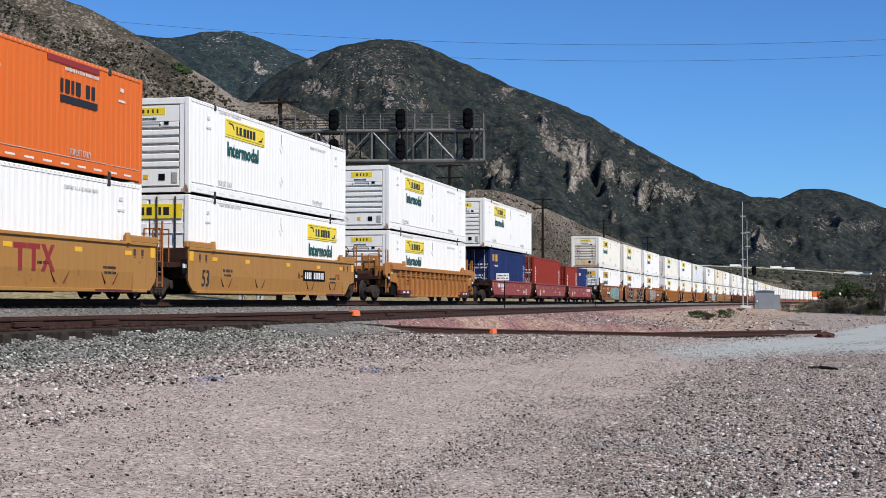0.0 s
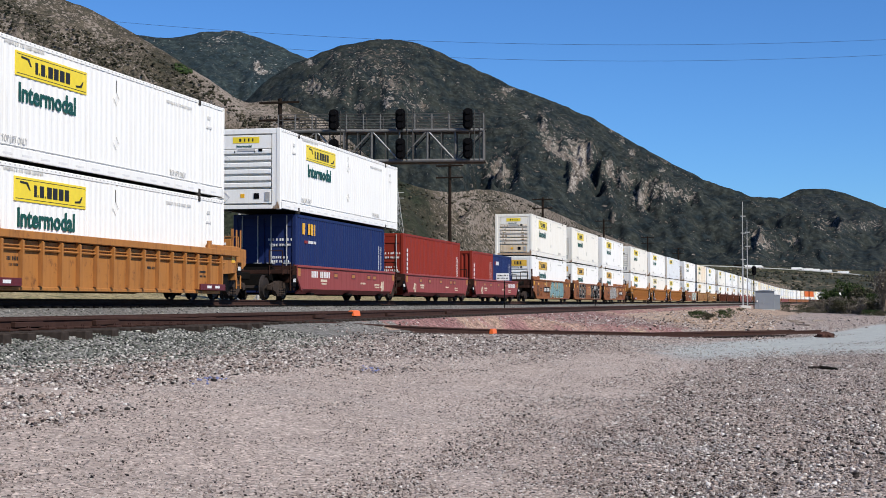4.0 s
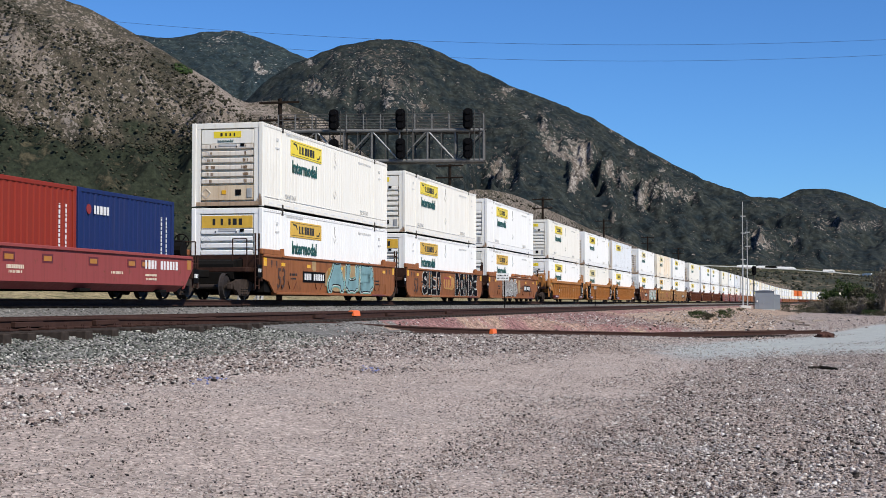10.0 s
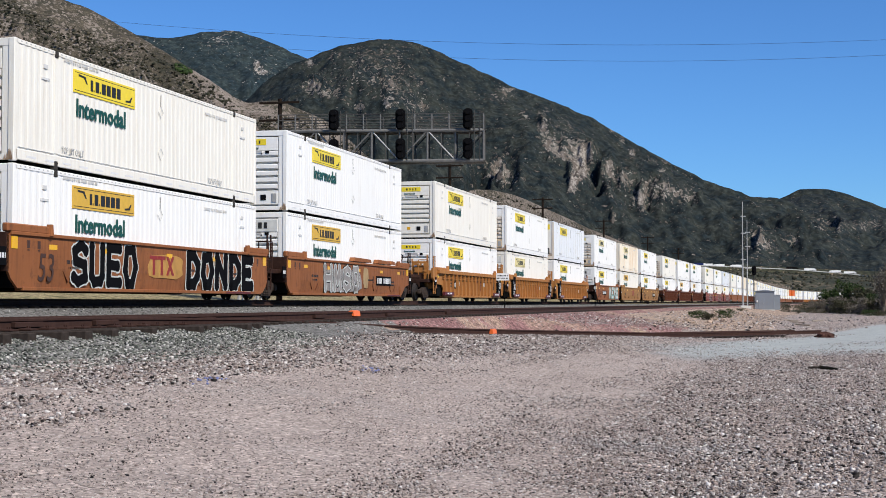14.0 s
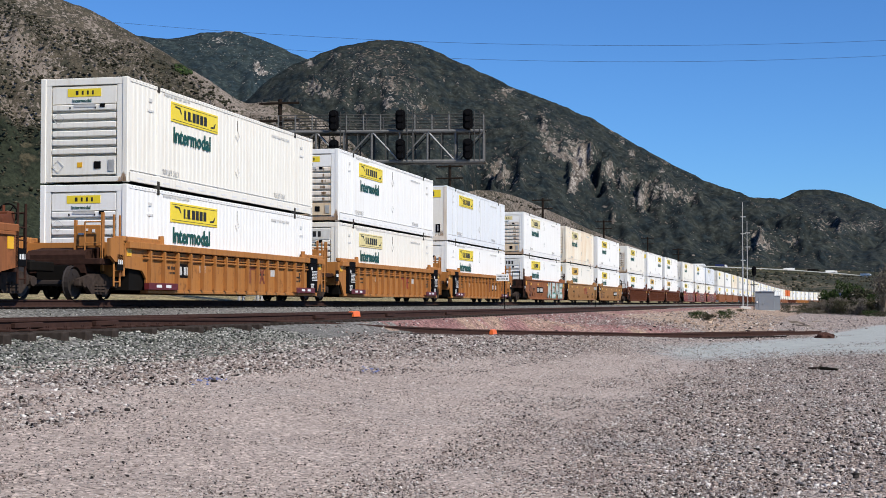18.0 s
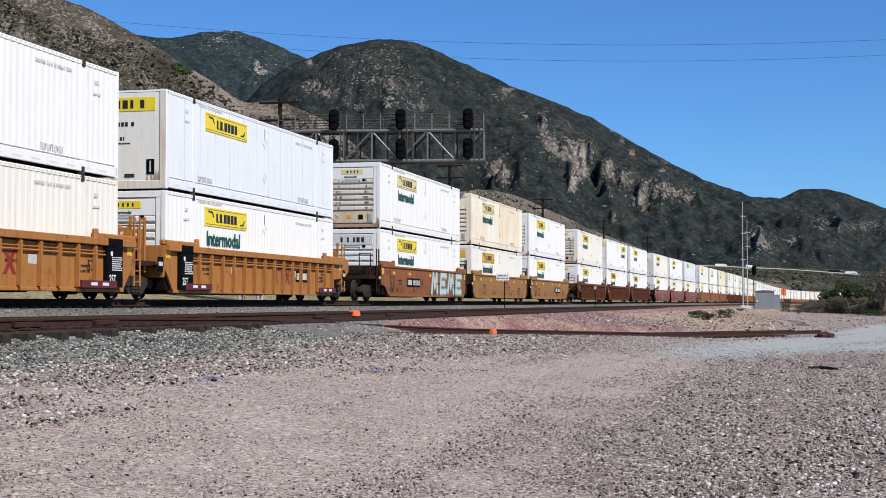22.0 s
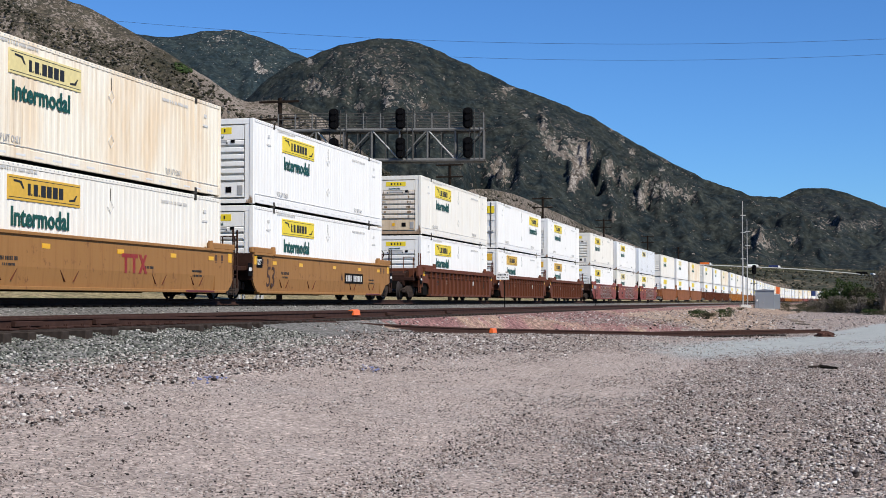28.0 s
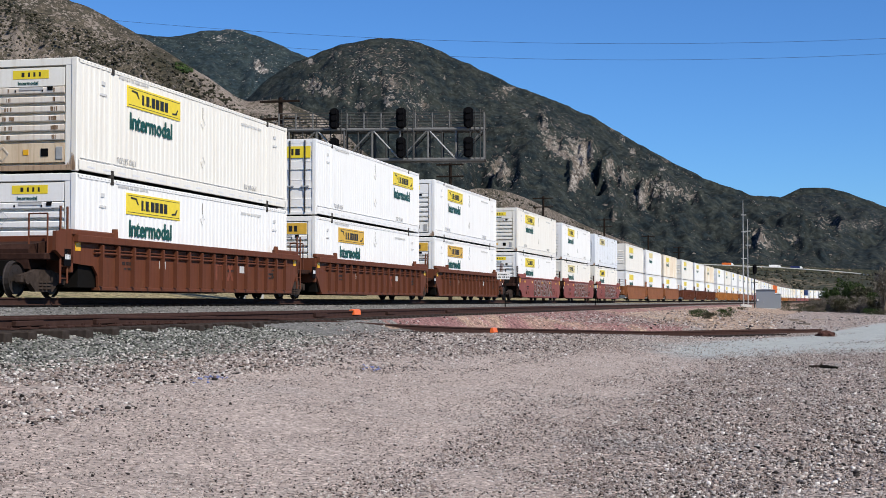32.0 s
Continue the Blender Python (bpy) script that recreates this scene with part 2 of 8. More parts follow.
def hill_material(name, soil, rock, scrub, cover=0.5, dot=0.35, big=0.012, bump_d=2.0, mix=0.25, lush=None, stony=0.68):
    """Dry slopes: pale soil, boulders and dark scrub, thick in some parts and sparse in others."""
    m, nt, b = nodes_of(name, 0.95)
    v = world_coords(nt)
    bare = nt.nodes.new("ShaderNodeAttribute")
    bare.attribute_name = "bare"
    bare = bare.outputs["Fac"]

    def calc(op, p, q):
        n = nt.nodes.new("ShaderNodeMath")
        n.operation = op
        for sock, val in zip(n.inputs, (p, q)):
            if isinstance(val, (int, float)):
                sock.default_value = val
            else:
                nt.links.new(val, sock)
        return n.outputs[0]

    patch = tex_noise(nt, v, big, 6, 0.6, 0.4)
    rocky = tex_noise(nt, v, big * 6, 8, 0.72)
    tone = tex_noise(nt, v, dot * 3, 3, 0.6)
    ground_c = blend(nt, ramp(nt, rocky, [(0.46, (0.0,)), (0.6, (1.0,))]), soil, rock)
    ground_c = blend(nt, 0.7, ground_c, ramp(nt, tone, [(0.3, (0.6,)), (0.7, (1.35,))]), "MULTIPLY")
    speck = tex_noise(nt, v, dot, 5, 0.6)
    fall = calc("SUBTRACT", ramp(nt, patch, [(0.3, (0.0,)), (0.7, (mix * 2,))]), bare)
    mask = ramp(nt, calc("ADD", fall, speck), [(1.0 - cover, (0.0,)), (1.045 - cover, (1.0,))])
    tint = tex_noise(nt, v, dot * 0.3, 5, 0.65)
    green = blend(nt, ramp(nt, tint, [(0.4, (0.0,)), (0.62, (1.0,))]), scrub[0], scrub[1])
    green = blend(nt, 0.85, green, ramp(nt, speck, [(0.34, (0.5,)), (0.5, (0.95,)), (0.64, (1.7,))]), "MULTIPLY")
    if lush:
        wet = tex_noise(nt, v, dot * 0.12, 7, 0.7)
        leafy = ramp(nt, wet, [(0.36, lush[0]), (0.48, lush[1]), (0.56, lush[0]), (0.64, lush[2])])
        leafy = blend(nt, 0.8, leafy, ramp(nt, speck, [(0.36, (0.62,)), (0.62, (1.35,))]), "MULTIPLY")
        green = blend(nt, ramp(nt, calc("MULTIPLY", bare, -1.0), [(0.06, (0.0,)), (0.16, (1.0,))]), green, leafy)
    col = blend(nt, mask, ground_c, green)
    stones = tex_noise(nt, v, dot * 1.7, 4, 0.6)
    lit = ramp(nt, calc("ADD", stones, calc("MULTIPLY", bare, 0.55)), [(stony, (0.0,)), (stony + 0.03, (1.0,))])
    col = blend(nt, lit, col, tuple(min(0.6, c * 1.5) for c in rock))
    nt.links.new(col, b.inputs["Base Color"])
    bump(nt, b, calc("ADD", calc("MULTIPLY", speck, 1.0), rocky), 0.4, bump_d)
    return m


HILL_NEAR = hill_material("scrubby_near_hill", (0.155, 0.128, 0.107), (0.212, 0.181, 0.156), ((0.032, 0.031, 0.023), (0.068, 0.057, 0.042)), 0.505, 1.0, 0.02, 0.5, 0.06,
                          ((0.014, 0.018, 0.0125), (0.027, 0.032, 0.02), (0.06, 0.052, 0.033)), 0.7)
# Distance haze on the mountains is mixed into the scrub colours as blue.
HILL_MAIN = hill_material("dark_haze_blue_chaparral", (0.105, 0.088, 0.074), (0.19, 0.17, 0.15), ((0.011, 0.0165, 0.0185), (0.03, 0.034, 0.029)), 0.64, 0.1, 0.006, 5, 0.06, None, 0.69)
HILL_FAR = hill_material("far_haze_blue_chaparral", (0.14, 0.125, 0.11), (0.26, 0.235, 0.21), ((0.016, 0.026, 0.031), (0.031, 0.042, 0.041)), 0.665, 0.085, 0.005, 5, 0.06, None, 0.67)
HILL_VALLEY = hill_material("dry_grass_valley", (0.21, 0.163, 0.107), (0.24, 0.19, 0.14), ((0.03, 0.033, 0.022), (0.05, 0.049, 0.03)), 0.53, 0.12, 0.006, 2, 0.12, None, 0.9)


def leaf_material(name, a, b_col):
    m, nt, b = nodes_of(name, 0.8)
    g = nt.nodes.new("ShaderNodeNewGeometry")
    nt.links.new(ramp(nt, g.outputs["Random Per Island"], [(0, a), (1, b_col)]), b.inputs["Base Color"])
    return m


LEAF_GREEN = leaf_material("green_leaves", (0.015, 0.03, 0.01), (0.055, 0.08, 0.026))
LEAF_OLIVE = leaf_material("olive_leaves", (0.03, 0.034, 0.02), (0.085, 0.078, 0.048))
LEAF_GREY = leaf_material("dry_grey_twigs", (0.075, 0.068, 0.054), (0.21, 0.185, 0.15))
LEAF_FRESH = leaf_material("fresh_green_leaves", (0.017, 0.03, 0.011), (0.05, 0.078, 0.024))
LEAF_SCRUB = leaf_material("dark_scrub_leaves", (0.018, 0.021, 0.014), (0.075, 0.066, 0.044))
BARK = plain("grey_bark", (0.16, 0.13, 0.1), 0.95, 0, 0.4)
DRY_GRASS = soil_material("dry_yellow_grass", ((0.1, 0.105, 0.045), (0.3, 0.245, 0.135), (0.2, 0.165, 0.095)), 5, 0.6, 0.5)
SPRAY_BLUE = plain("blue_spray", (0.17, 0.21, 0.45), 0.7, 0, 0.4)

# ---------------------------------------------------------------- mesh helpers
def mesh_from(name, verts, faces, mats, idx=None, smooth=False):
    me = bpy.data.meshes.new(name)
    if isinstance(faces, np.ndarray):
        n, k = faces.shape
        me.vertices.add(len(verts))
        me.vertices.foreach_set("co", np.asarray(verts, np.float32).ravel())
        me.loops.add(n * k)
        me.loops.foreach_set("vertex_index", faces.astype(np.int32).ravel())
        me.polygons.add(n)
        me.polygons.foreach_set("loop_start", np.arange(0, n * k, k, dtype=np.int32))
        me.update(calc_edges=True)
    else:
        me.from_pydata(verts, [], faces)
    for m in (mats if isinstance(mats, (list, tuple)) else [mats]):
        me.materials.append(m)
    if idx is not None:
        me.polygons.foreach_set("material_index", idx)
    if smooth:
        me.polygons.foreach_set("use_smooth", [True] * len(me.polygons))
    me.update()
    return me


class Build:
    """Collects boxes, prisms and tubes into one mesh."""

    def __init__(self):
        self.v, self.f = [], []

    def add(self, verts, faces):
        k = len(self.v)
        self.v += [tuple(p) for p in verts]
        self.f += [tuple(i + k for i in f) for f in faces]
        return self

    def box(self, x0, x1, y0, y1, z0, z1, bevel=0.0):
        if bevel <= 0:
            v = [(x, y, z) for z in (z0, z1) for y in (y0, y1) for x in (x0, x1)]
            return self.add(v, [(0, 2, 3, 1), (4, 5, 7, 6), (0, 1, 5, 4), (2, 6, 7, 3), (0, 4, 6, 2), (1, 3, 7, 5)])
        bm = bmesh.new()
        bmesh.ops.create_cube(bm, size=1.0)
        for q in bm.verts:
            q.co = Vector(((x0 + x1) / 2 + q.co.x * (x1 - x0), (y0 + y1) / 2 + q.co.y * (y1 - y0), (z0 + z1) / 2 + q.co.z * (z1 - z0)))
        bmesh.ops.bevel(bm, geom=bm.edges[:], offset=bevel, segments=1, affect="EDGES", profile=0.5)
        bm.verts.index_update()
        self.add([q.co for q in bm.verts], [[q.index for q in f.verts] for f in bm.faces])
        bm.free()
        return self

    def prism_y(self, pts, y0, y1):
        """A polygon in x, z pushed from y0 to y1."""
        n = len(pts)
        v = [(x, y0, z) for x, z in pts] + [(x, y1, z) for x, z in pts]
        return self.add(v, [tuple(range(n))] + [tuple(range(2 * n - 1, n - 1, -1))] + [(i, i + n, (i + 1) % n + n, (i + 1) % n) for i in range(n)])

    def prism_x(self, pts, x0, x1):
        """A polygon in y, z pushed from x0 to x1."""
        n = len(pts)
        v = [(x0, y, z) for y, z in pts] + [(x1, y, z) for y, z in pts]
        return self.add(v, [tuple(range(n - 1, -1, -1))] + [tuple(range(n, 2 * n))] + [(i, (i + 1) % n, (i + 1) % n + n, i + n) for i in range(n)])

    def tube(self, a, b, r, n=8, r2=None):
        a, b = Vector(a), Vector(b)
        r2 = r if r2 is None else r2
        q = (b - a).to_track_quat("Z", "Y")
        ring = [(math.cos(2 * math.pi * i / n), math.sin(2 * math.pi * i / n)) for i in range(n)]
        v = [a + q @ Vector((c * r, s * r, 0)) for c, s in ring] + [b + q @ Vector((c * r2, s * r2, 0)) for c, s in ring]
        return self.add(v, [tuple(range(n - 1, -1, -1)), tuple(range(n, 2 * n))] + [(i, (i + 1) % n, (i + 1) % n + n, i + n) for i in range(n)])

    def mesh(self, name, mat):
        return mesh_from(name, self.v, self.f, mat)


SMALL_PRINT = ("rust_streak", "stencil_bar", "logo_mark", "number_bar", "writing_bar", "lettering_bar", "gusset_mark")


def part(name, src, material, parent, label="", at=None, kind=""):
    """Links one mesh under a thing or a part. src: Build or mesh (shared between alike pieces)."""
    me = src.mesh(name, material) if isinstance(src, Build) else src
    ob = new(name, me)
    ob.parent = parent
    if at is not None:
        ob.matrix_basis = at if isinstance(at, Matrix) else Matrix.Translation(at)
    if name in SMALL_PRINT:
        kind = "stuff"
    return tagged(ob, label, kind=kind)


def thing(name, at, label, category, group="", kind=""):
    ob = new(name)
    ob.empty_display_size = 0.2
    ob.matrix_basis = at
    return tagged(ob, label, category, group, kind)


LETTERS = {}


def lettering(text, size, mat, bold=0.0, squeeze=1.0, italic=0.0):
    """A flat mesh of a word in the built-in font, in the x, z plane facing -y, starting at the origin."""
    key = (text, size, mat.name, bold, squeeze, italic)
    if key not in LETTERS:
        cu = bpy.data.curves.new("word", "FONT")
        cu.body, cu.size, cu.extrude, cu.offset, cu.shear, cu.resolution_u = text, size, 0.003, bold, italic, 2
        tmp = bpy.data.objects.new("word", cu)
        scene.collection.objects.link(tmp)
        me = bpy.data.meshes.new_from_object(tmp.evaluated_get(bpy.context.evaluated_depsgraph_get()))
        me.name = "word"
        me.transform(Matrix.Diagonal((squeeze, 1, 1, 1)))
        me.transform(Matrix.Rotation(radians(90), 4, "X"))
        me.materials.clear()
        me.materials.append(mat)
        bpy.data.objects.remove(tmp)
        LETTERS[key] = me
    return LETTERS[key]


# ---------------------------------------------------------------- lie of the land and of the line
BEND_S = (0, 110, 150, 180, 220, 262, 320, 377, 507, 649, 772, 877, 1000, 1300)
BEND_D = (0, 0, 0.15, 0.6, 1.75, 3.3, 5.2, 6.7, 9.2, 12.8, 18.5, 31, 55, 145)
_s = np.arange(-400.0, 1500.0, 2.0)
_d = np.interp(_s, BEND_S, BEND_D)
for _ in range(3):
    _d = np.convolve(np.pad(_d, 12, mode="edge"), np.ones(25) / 25, "valid")
_d[_s > 1420] = _d[_s <= 1420][-1]


def bend(s):
    return np.interp(s, _s, _d)


def on_line(s, p, z=0.0):
    """World place at s metres along the main line and p metres to the left of the camera."""
    e = p - bend(s)
    return Vector((s * SI - e * CO, s * CO + e * SI, z))


def heading(s):
    return math.degrees(math.atan2(CO * 2 - SI * float(bend(s + 1) - bend(s - 1)), SI * 2 + CO * float(bend(s + 1) - bend(s - 1))))


P_MAIN, P_NEAR = 18.87, 12.72
Z_MAIN, Z_NEAR = 1.70, 1.35
PROF_P = (-400, -30, 0, 3, 6, 8, 9.6, 10.6, 11.25, 11.7, 14.7, 16.3, 17.3, 20.6, 21.8, 26, 34, 60, 150, 600)
PROF_Z = (-1.5, 0.0, 0.0, 0.1, 0.42, 0.62, 0.75, 0.94, 1.085, 1.12, 1.12, 1.2, 1.46, 1.46, 1.05, 1.0, 1.9, 4.4, 9.0, 14.0)


def siding(s):
    """Centre of the siding s metres after the turnout, and its heading: it bends away downhill to the right."""
    r, a0 = 122.0, radians(13.12)
    start = on_line(24.0, P_NEAR, 0)
    a = a0 + s / r
    x = start.x + r * (math.cos(a0) - math.cos(a))
    y = start.y + r * (math.sin(a) - math.sin(a0))
    z = np.interp(s, (0, 8, 22, 42, 56, 90), (Z_NEAR, 1.25, 0.8, 0.3, 0.2, 0.15))
    return Vector((x, y, float(z))), a


SIDING = np.array([tuple(siding(i * 0.75)[0]) for i in range(78)])


def ground_z(x, y):
    """Height of the ground: terraces along the line, and a bench under the siding."""
    x, y = np.asarray(x, float), np.asarray(y, float)
    s = x * SI + y * CO
    q = -x * CO + y * SI + bend(s)
    z = np.interp(q, PROF_P, PROF_Z)
    shape = x.shape
    xf, yf, zf, qf = x.ravel(), y.ravel(), z.ravel().copy(), q.ravel()
    near = np.where((yf > 22) & (yf < 90) & (np.abs(xf) < 30))[0]
    for part_of in np.array_split(near, max(1, len(near) // 20000)):
        d2 = (xf[part_of, None] - SIDING[None, :, 0]) ** 2 + (yf[part_of, None] - SIDING[None, :, 1]) ** 2
        k = d2.argmin(1)
        d = np.sqrt(d2[np.arange(len(k)), k])
        w = np.clip((3.4 - d) / 2.0, 0, 1)
        w = w * w * (3 - 2 * w) * np.clip((11.15 - qf[part_of]) / 0.8, 0, 1)
        zf[part_of] += w * (SIDING[k, 2] - 0.27 - zf[part_of])
    return zf.reshape(shape)


def ground_at(x, y):
    return float(ground_z(np.array([x]), np.array([y]))[0])


WHEEL_PATH = np.array(((-4.4, 9), (-2.4, 13), (-1.5, 17.5), (-0.1, 23), (2.0, 29), (4.6, 36), (7.4, 44), (12, 55), (18.8, 68), (26, 86), (34, 108)))
SIDE_PATH = np.array(((5.5, 46), (10, 49), (15, 53), (24, 61)))


def worn(x, y, half=2.0, line=WHEEL_PATH):
    """How much wheels have ground the gravel to fines, 0 to 1."""
    best = np.full(x.shape, 1e9)
    for a, b in zip(line[:-1], line[1:]):
        d = b - a
        t = np.clip(((x - a[0]) * d[0] + (y - a[1]) * d[1]) / (d @ d), 0, 1)
        best = np.minimum(best, np.hypot(x - a[0] - t * d[0], y - a[1] - t * d[1]))
    return np.clip(1.25 - best / (half * np.interp(y, (9, 13, 17, 24, 40), (1.75, 1.55, 1.4, 1.3, 1.0))), 0, 1)


def far_road(x, y):
    """The bluish road: the main wheel path and a branch that runs off to the right."""
    return np.maximum(worn(x, y, 2.7), 0.8 * worn(x, y, 4.0, SIDE_PATH)) * 0.88 * np.clip((x - 4) / 9, 0, 1)


def make_ground():
    ss = np.concatenate([np.arange(-300, -20, 20), np.arange(-20, 5, 2.5), np.arange(5, 75, 0.35), np.arange(75, 140, 1.0), np.arange(140, 420, 4), np.arange(420, 1400, 20), np.arange(1400, 4900, 120)])
    pp = np.concatenate([np.arange(-3600, -200, 120), np.arange(-200, -30, 12), np.arange(-30, -4, 1.0), np.arange(-4, 22.2, 0.22), np.arange(22.2, 60, 2), np.arange(60, 300, 8), np.arange(300, 2600, 120)])
    S, Q = np.meshgrid(ss, pp, indexing="ij")
    P = Q - bend(S)
    X, Y = S * SI - P * CO, S * CO + P * SI
    Z = ground_z(X, Y)
    rng = np.random.default_rng(3)
    rough = rng.normal(0, 1, S.shape)
    for _ in range(2):
        rough = (rough + np.roll(rough, 1, 0) + np.roll(rough, 1, 1) + np.roll(rough, -1, 0) + np.roll(rough, -1, 1)) / 3.2
    flat = ((Q > 11.4) & (Q < 14.4)) | ((Q > 17.5) & (Q < 20.4))
    Z = Z + rough * np.where(flat, 0.003, 0.006)
    nx, ny = S.shape
    verts = np.stack([X, Y, Z], -1).reshape(-1, 3)
    i = np.arange(nx * ny).reshape(nx, ny)
    faces = np.stack([i[:-1, :-1], i[1:, :-1], i[1:, 1:], i[:-1, 1:]], -1).reshape(-1, 4)
    qc = (Q[:-1, :-1] + Q[1:, 1:]) / 2
    sc = (S[:-1, :-1] + S[1:, 1:]) / 2
    jag = rough[:-1, :-1] * 0.25
    idx = np.zeros(qc.shape, int)
    idx[(qc + jag > 9.5) & (qc < 21.9)] = 1
    xc, yc = (X[:-1, :-1] + X[1:, 1:]) / 2, (Y[:-1, :-1] + Y[1:, 1:]) / 2
    idx[(qc + jag > 5.2) & (qc < 11.5) & (sc > 33) & ((xc < np.interp(yc, SIDING[:, 1], SIDING[:, 0]) + 0.5 + jag) | (yc > SIDING[-1, 1]))] = 2
    idx[(qc + jag > 1.0) & (qc < 10.2) & (sc > 78 + 3 * (qc - 5))] = 3
    idx[(qc >= 21.9) | (sc > 260) & (qc < 4) | (qc < -16)] = 4
    idx[(qc >= 21.9) & (qc < 260) & (sc < 520)] = 5
    me = mesh_from("ground", verts, faces, [GRAVEL, BALLAST, RED_BALLAST, BANK_DIRT, HILL_VALLEY, DRY_GRASS], idx.reshape(-1).tolist(), True)
    wear = worn(X, Y)
    far = np.clip((Y - 30) / 14, 0, 1)
    for name, val in (("fine", wear * (1 - far)), ("road", far_road(X, Y) * far)):
        at = me.attributes.new(name, "FLOAT", "POINT")
        at.data.foreach_set("value", val.reshape(-1).astype(np.float32))
    ob = new("ground", me)
    return tagged(ob, "sloping yard of loose pinkish grey gravel and dirt", "ground", kind="structure")


make_ground()

# ---------------------------------------------------------------- hills
def skyline(pts, x):
    a = np.array(pts, float)
    y = np.interp(x, a[:, 0], a[:, 1])
    return y


def fractal(x, y, octaves=6, ridged=True, seed=0.0):
    out = np.zeros(x.shape)
    amp, tot = 1.0, 0.0
    for k in range(octaves):
        vals = np.array([noise.noise(Vector((a * 2 ** k + seed, b * 2 ** k + 7.3 * k, seed))) for a, b in zip(x.ravel(), y.ravel())]).reshape(x.shape)
        out += amp * ((1 - np.abs(vals) * 2) if ridged else vals)
        tot += amp
        amp *= 0.5
    return out / tot


def make_hill(name, label, pts, d_top, d_base, mat, x0, x1, nx, ny, amp, spur=1.0, seed=0.0, z_base=0.0, power=1.15, lean=0.0, bare=(), lush=None, drift=0.0, notch=()):
    """A hill whose crest is drawn by a few bearings and heights; spurs and gullies run down its face."""
    xs = np.linspace(x0, x1, nx)
    t = np.concatenate([np.linspace(0, 1, ny), 1 + np.linspace(0.08, 0.6, max(4, ny // 6))])
    U = (xs - 784) / F
    crest_y = skyline(pts, xs)
    smooth = np.convolve(np.pad(crest_y, 4, mode="edge"), np.ones(9) / 9, "valid")
    dt = d_top(xs) if callable(d_top) else np.full(nx, float(d_top))
    db = d_base(xs) if callable(d_base) else np.full(nx, float(d_base))
    top = EYE + (536 - smooth) / F * dt
    UU, TT = np.meshgrid(U, t, indexing="ij")
    D = db[:, None] + (dt - db)[:, None] * TT
    front = np.clip(TT, 0, 1)
    lift = front ** power
    back = np.clip((TT - 1) / 0.6, 0, 1)
    # crest seen along the ray: height grows with distance so that the crest stays the highest in view
    X, Y = UU * D, D
    n1 = fractal(UU * 9 * spur + lean * front, front * (1.6 if amp > 20 else 2.6), 6 if amp > 20 else 3, True, seed)
    n2 = fractal(X / 60.0, Y / 60.0, 4, False, seed + 3) if amp > 12 else fractal(X / 22.0, Y / 22.0, 3, False, seed + 3)
    env = np.sin(np.pi * np.clip(front, 0, 1)) ** 0.8 * (1 - 0.2 * front) * (1 if amp > 20 else np.clip(front * 2.0, 0.25, 1))
    crisp = fractal(UU * 60 * spur, front * 8, 4, False, seed + 9)
    Z = z_base + (top[:, None] - z_base) * lift * (1 - 0.75 * back) + amp * env * (n1 - 0.45) * 1.6 + amp * 0.22 * n2 * env + amp * (0.1 if amp > 20 else 0.04) * crisp * np.clip(front * 3, 0, 1)
    Z[:, 0] = z_base - 3
    # keep the face below the crest line
    lim = EYE + (top[:, None] - EYE) * (D / dt[:, None]) - 0.004 * D
    Z = np.where((TT < 0.97), np.minimum(Z, lim), Z)
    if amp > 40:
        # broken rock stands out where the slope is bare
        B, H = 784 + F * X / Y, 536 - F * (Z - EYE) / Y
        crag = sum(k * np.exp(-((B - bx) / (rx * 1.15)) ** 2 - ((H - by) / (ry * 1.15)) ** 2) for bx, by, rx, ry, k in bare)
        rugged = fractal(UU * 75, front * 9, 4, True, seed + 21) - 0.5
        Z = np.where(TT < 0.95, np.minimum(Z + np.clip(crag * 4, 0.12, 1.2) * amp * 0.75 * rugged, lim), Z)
    for bx, by, rx, ry, depth in notch:
        # a steep ravine cut into the face
        B, H = 784 + F * X / Y, 536 - F * (Z - EYE) / Y
        Z = Z - depth * np.exp(-((B - bx) / rx) ** 2 - ((H - by) / ry) ** 2) * (TT < 0.9)
    m, n = UU.shape
    i = np.arange(m * n).reshape(m, n)
    faces = np.stack([i[:-1, :-1], i[1:, :-1], i[1:, 1:], i[:-1, 1:]], -1).reshape(-1, 4)
    me = mesh_from(name, np.stack([X, Y, Z], -1).reshape(-1, 3), faces, mat, None, True)
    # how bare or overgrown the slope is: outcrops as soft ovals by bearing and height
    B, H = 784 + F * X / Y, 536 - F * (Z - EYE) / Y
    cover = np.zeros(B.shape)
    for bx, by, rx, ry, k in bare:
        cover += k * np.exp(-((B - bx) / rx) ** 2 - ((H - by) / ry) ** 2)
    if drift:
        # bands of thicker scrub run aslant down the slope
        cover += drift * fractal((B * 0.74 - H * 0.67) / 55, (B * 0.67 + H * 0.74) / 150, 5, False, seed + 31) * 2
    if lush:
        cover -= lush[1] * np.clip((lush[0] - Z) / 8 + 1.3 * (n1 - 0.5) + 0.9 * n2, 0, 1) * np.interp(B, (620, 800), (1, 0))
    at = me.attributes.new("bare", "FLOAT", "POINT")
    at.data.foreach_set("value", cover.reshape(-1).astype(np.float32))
    ob = tagged(new(name, me), label, "hill", kind="structure")
    return ob, (X, Y, Z, front)


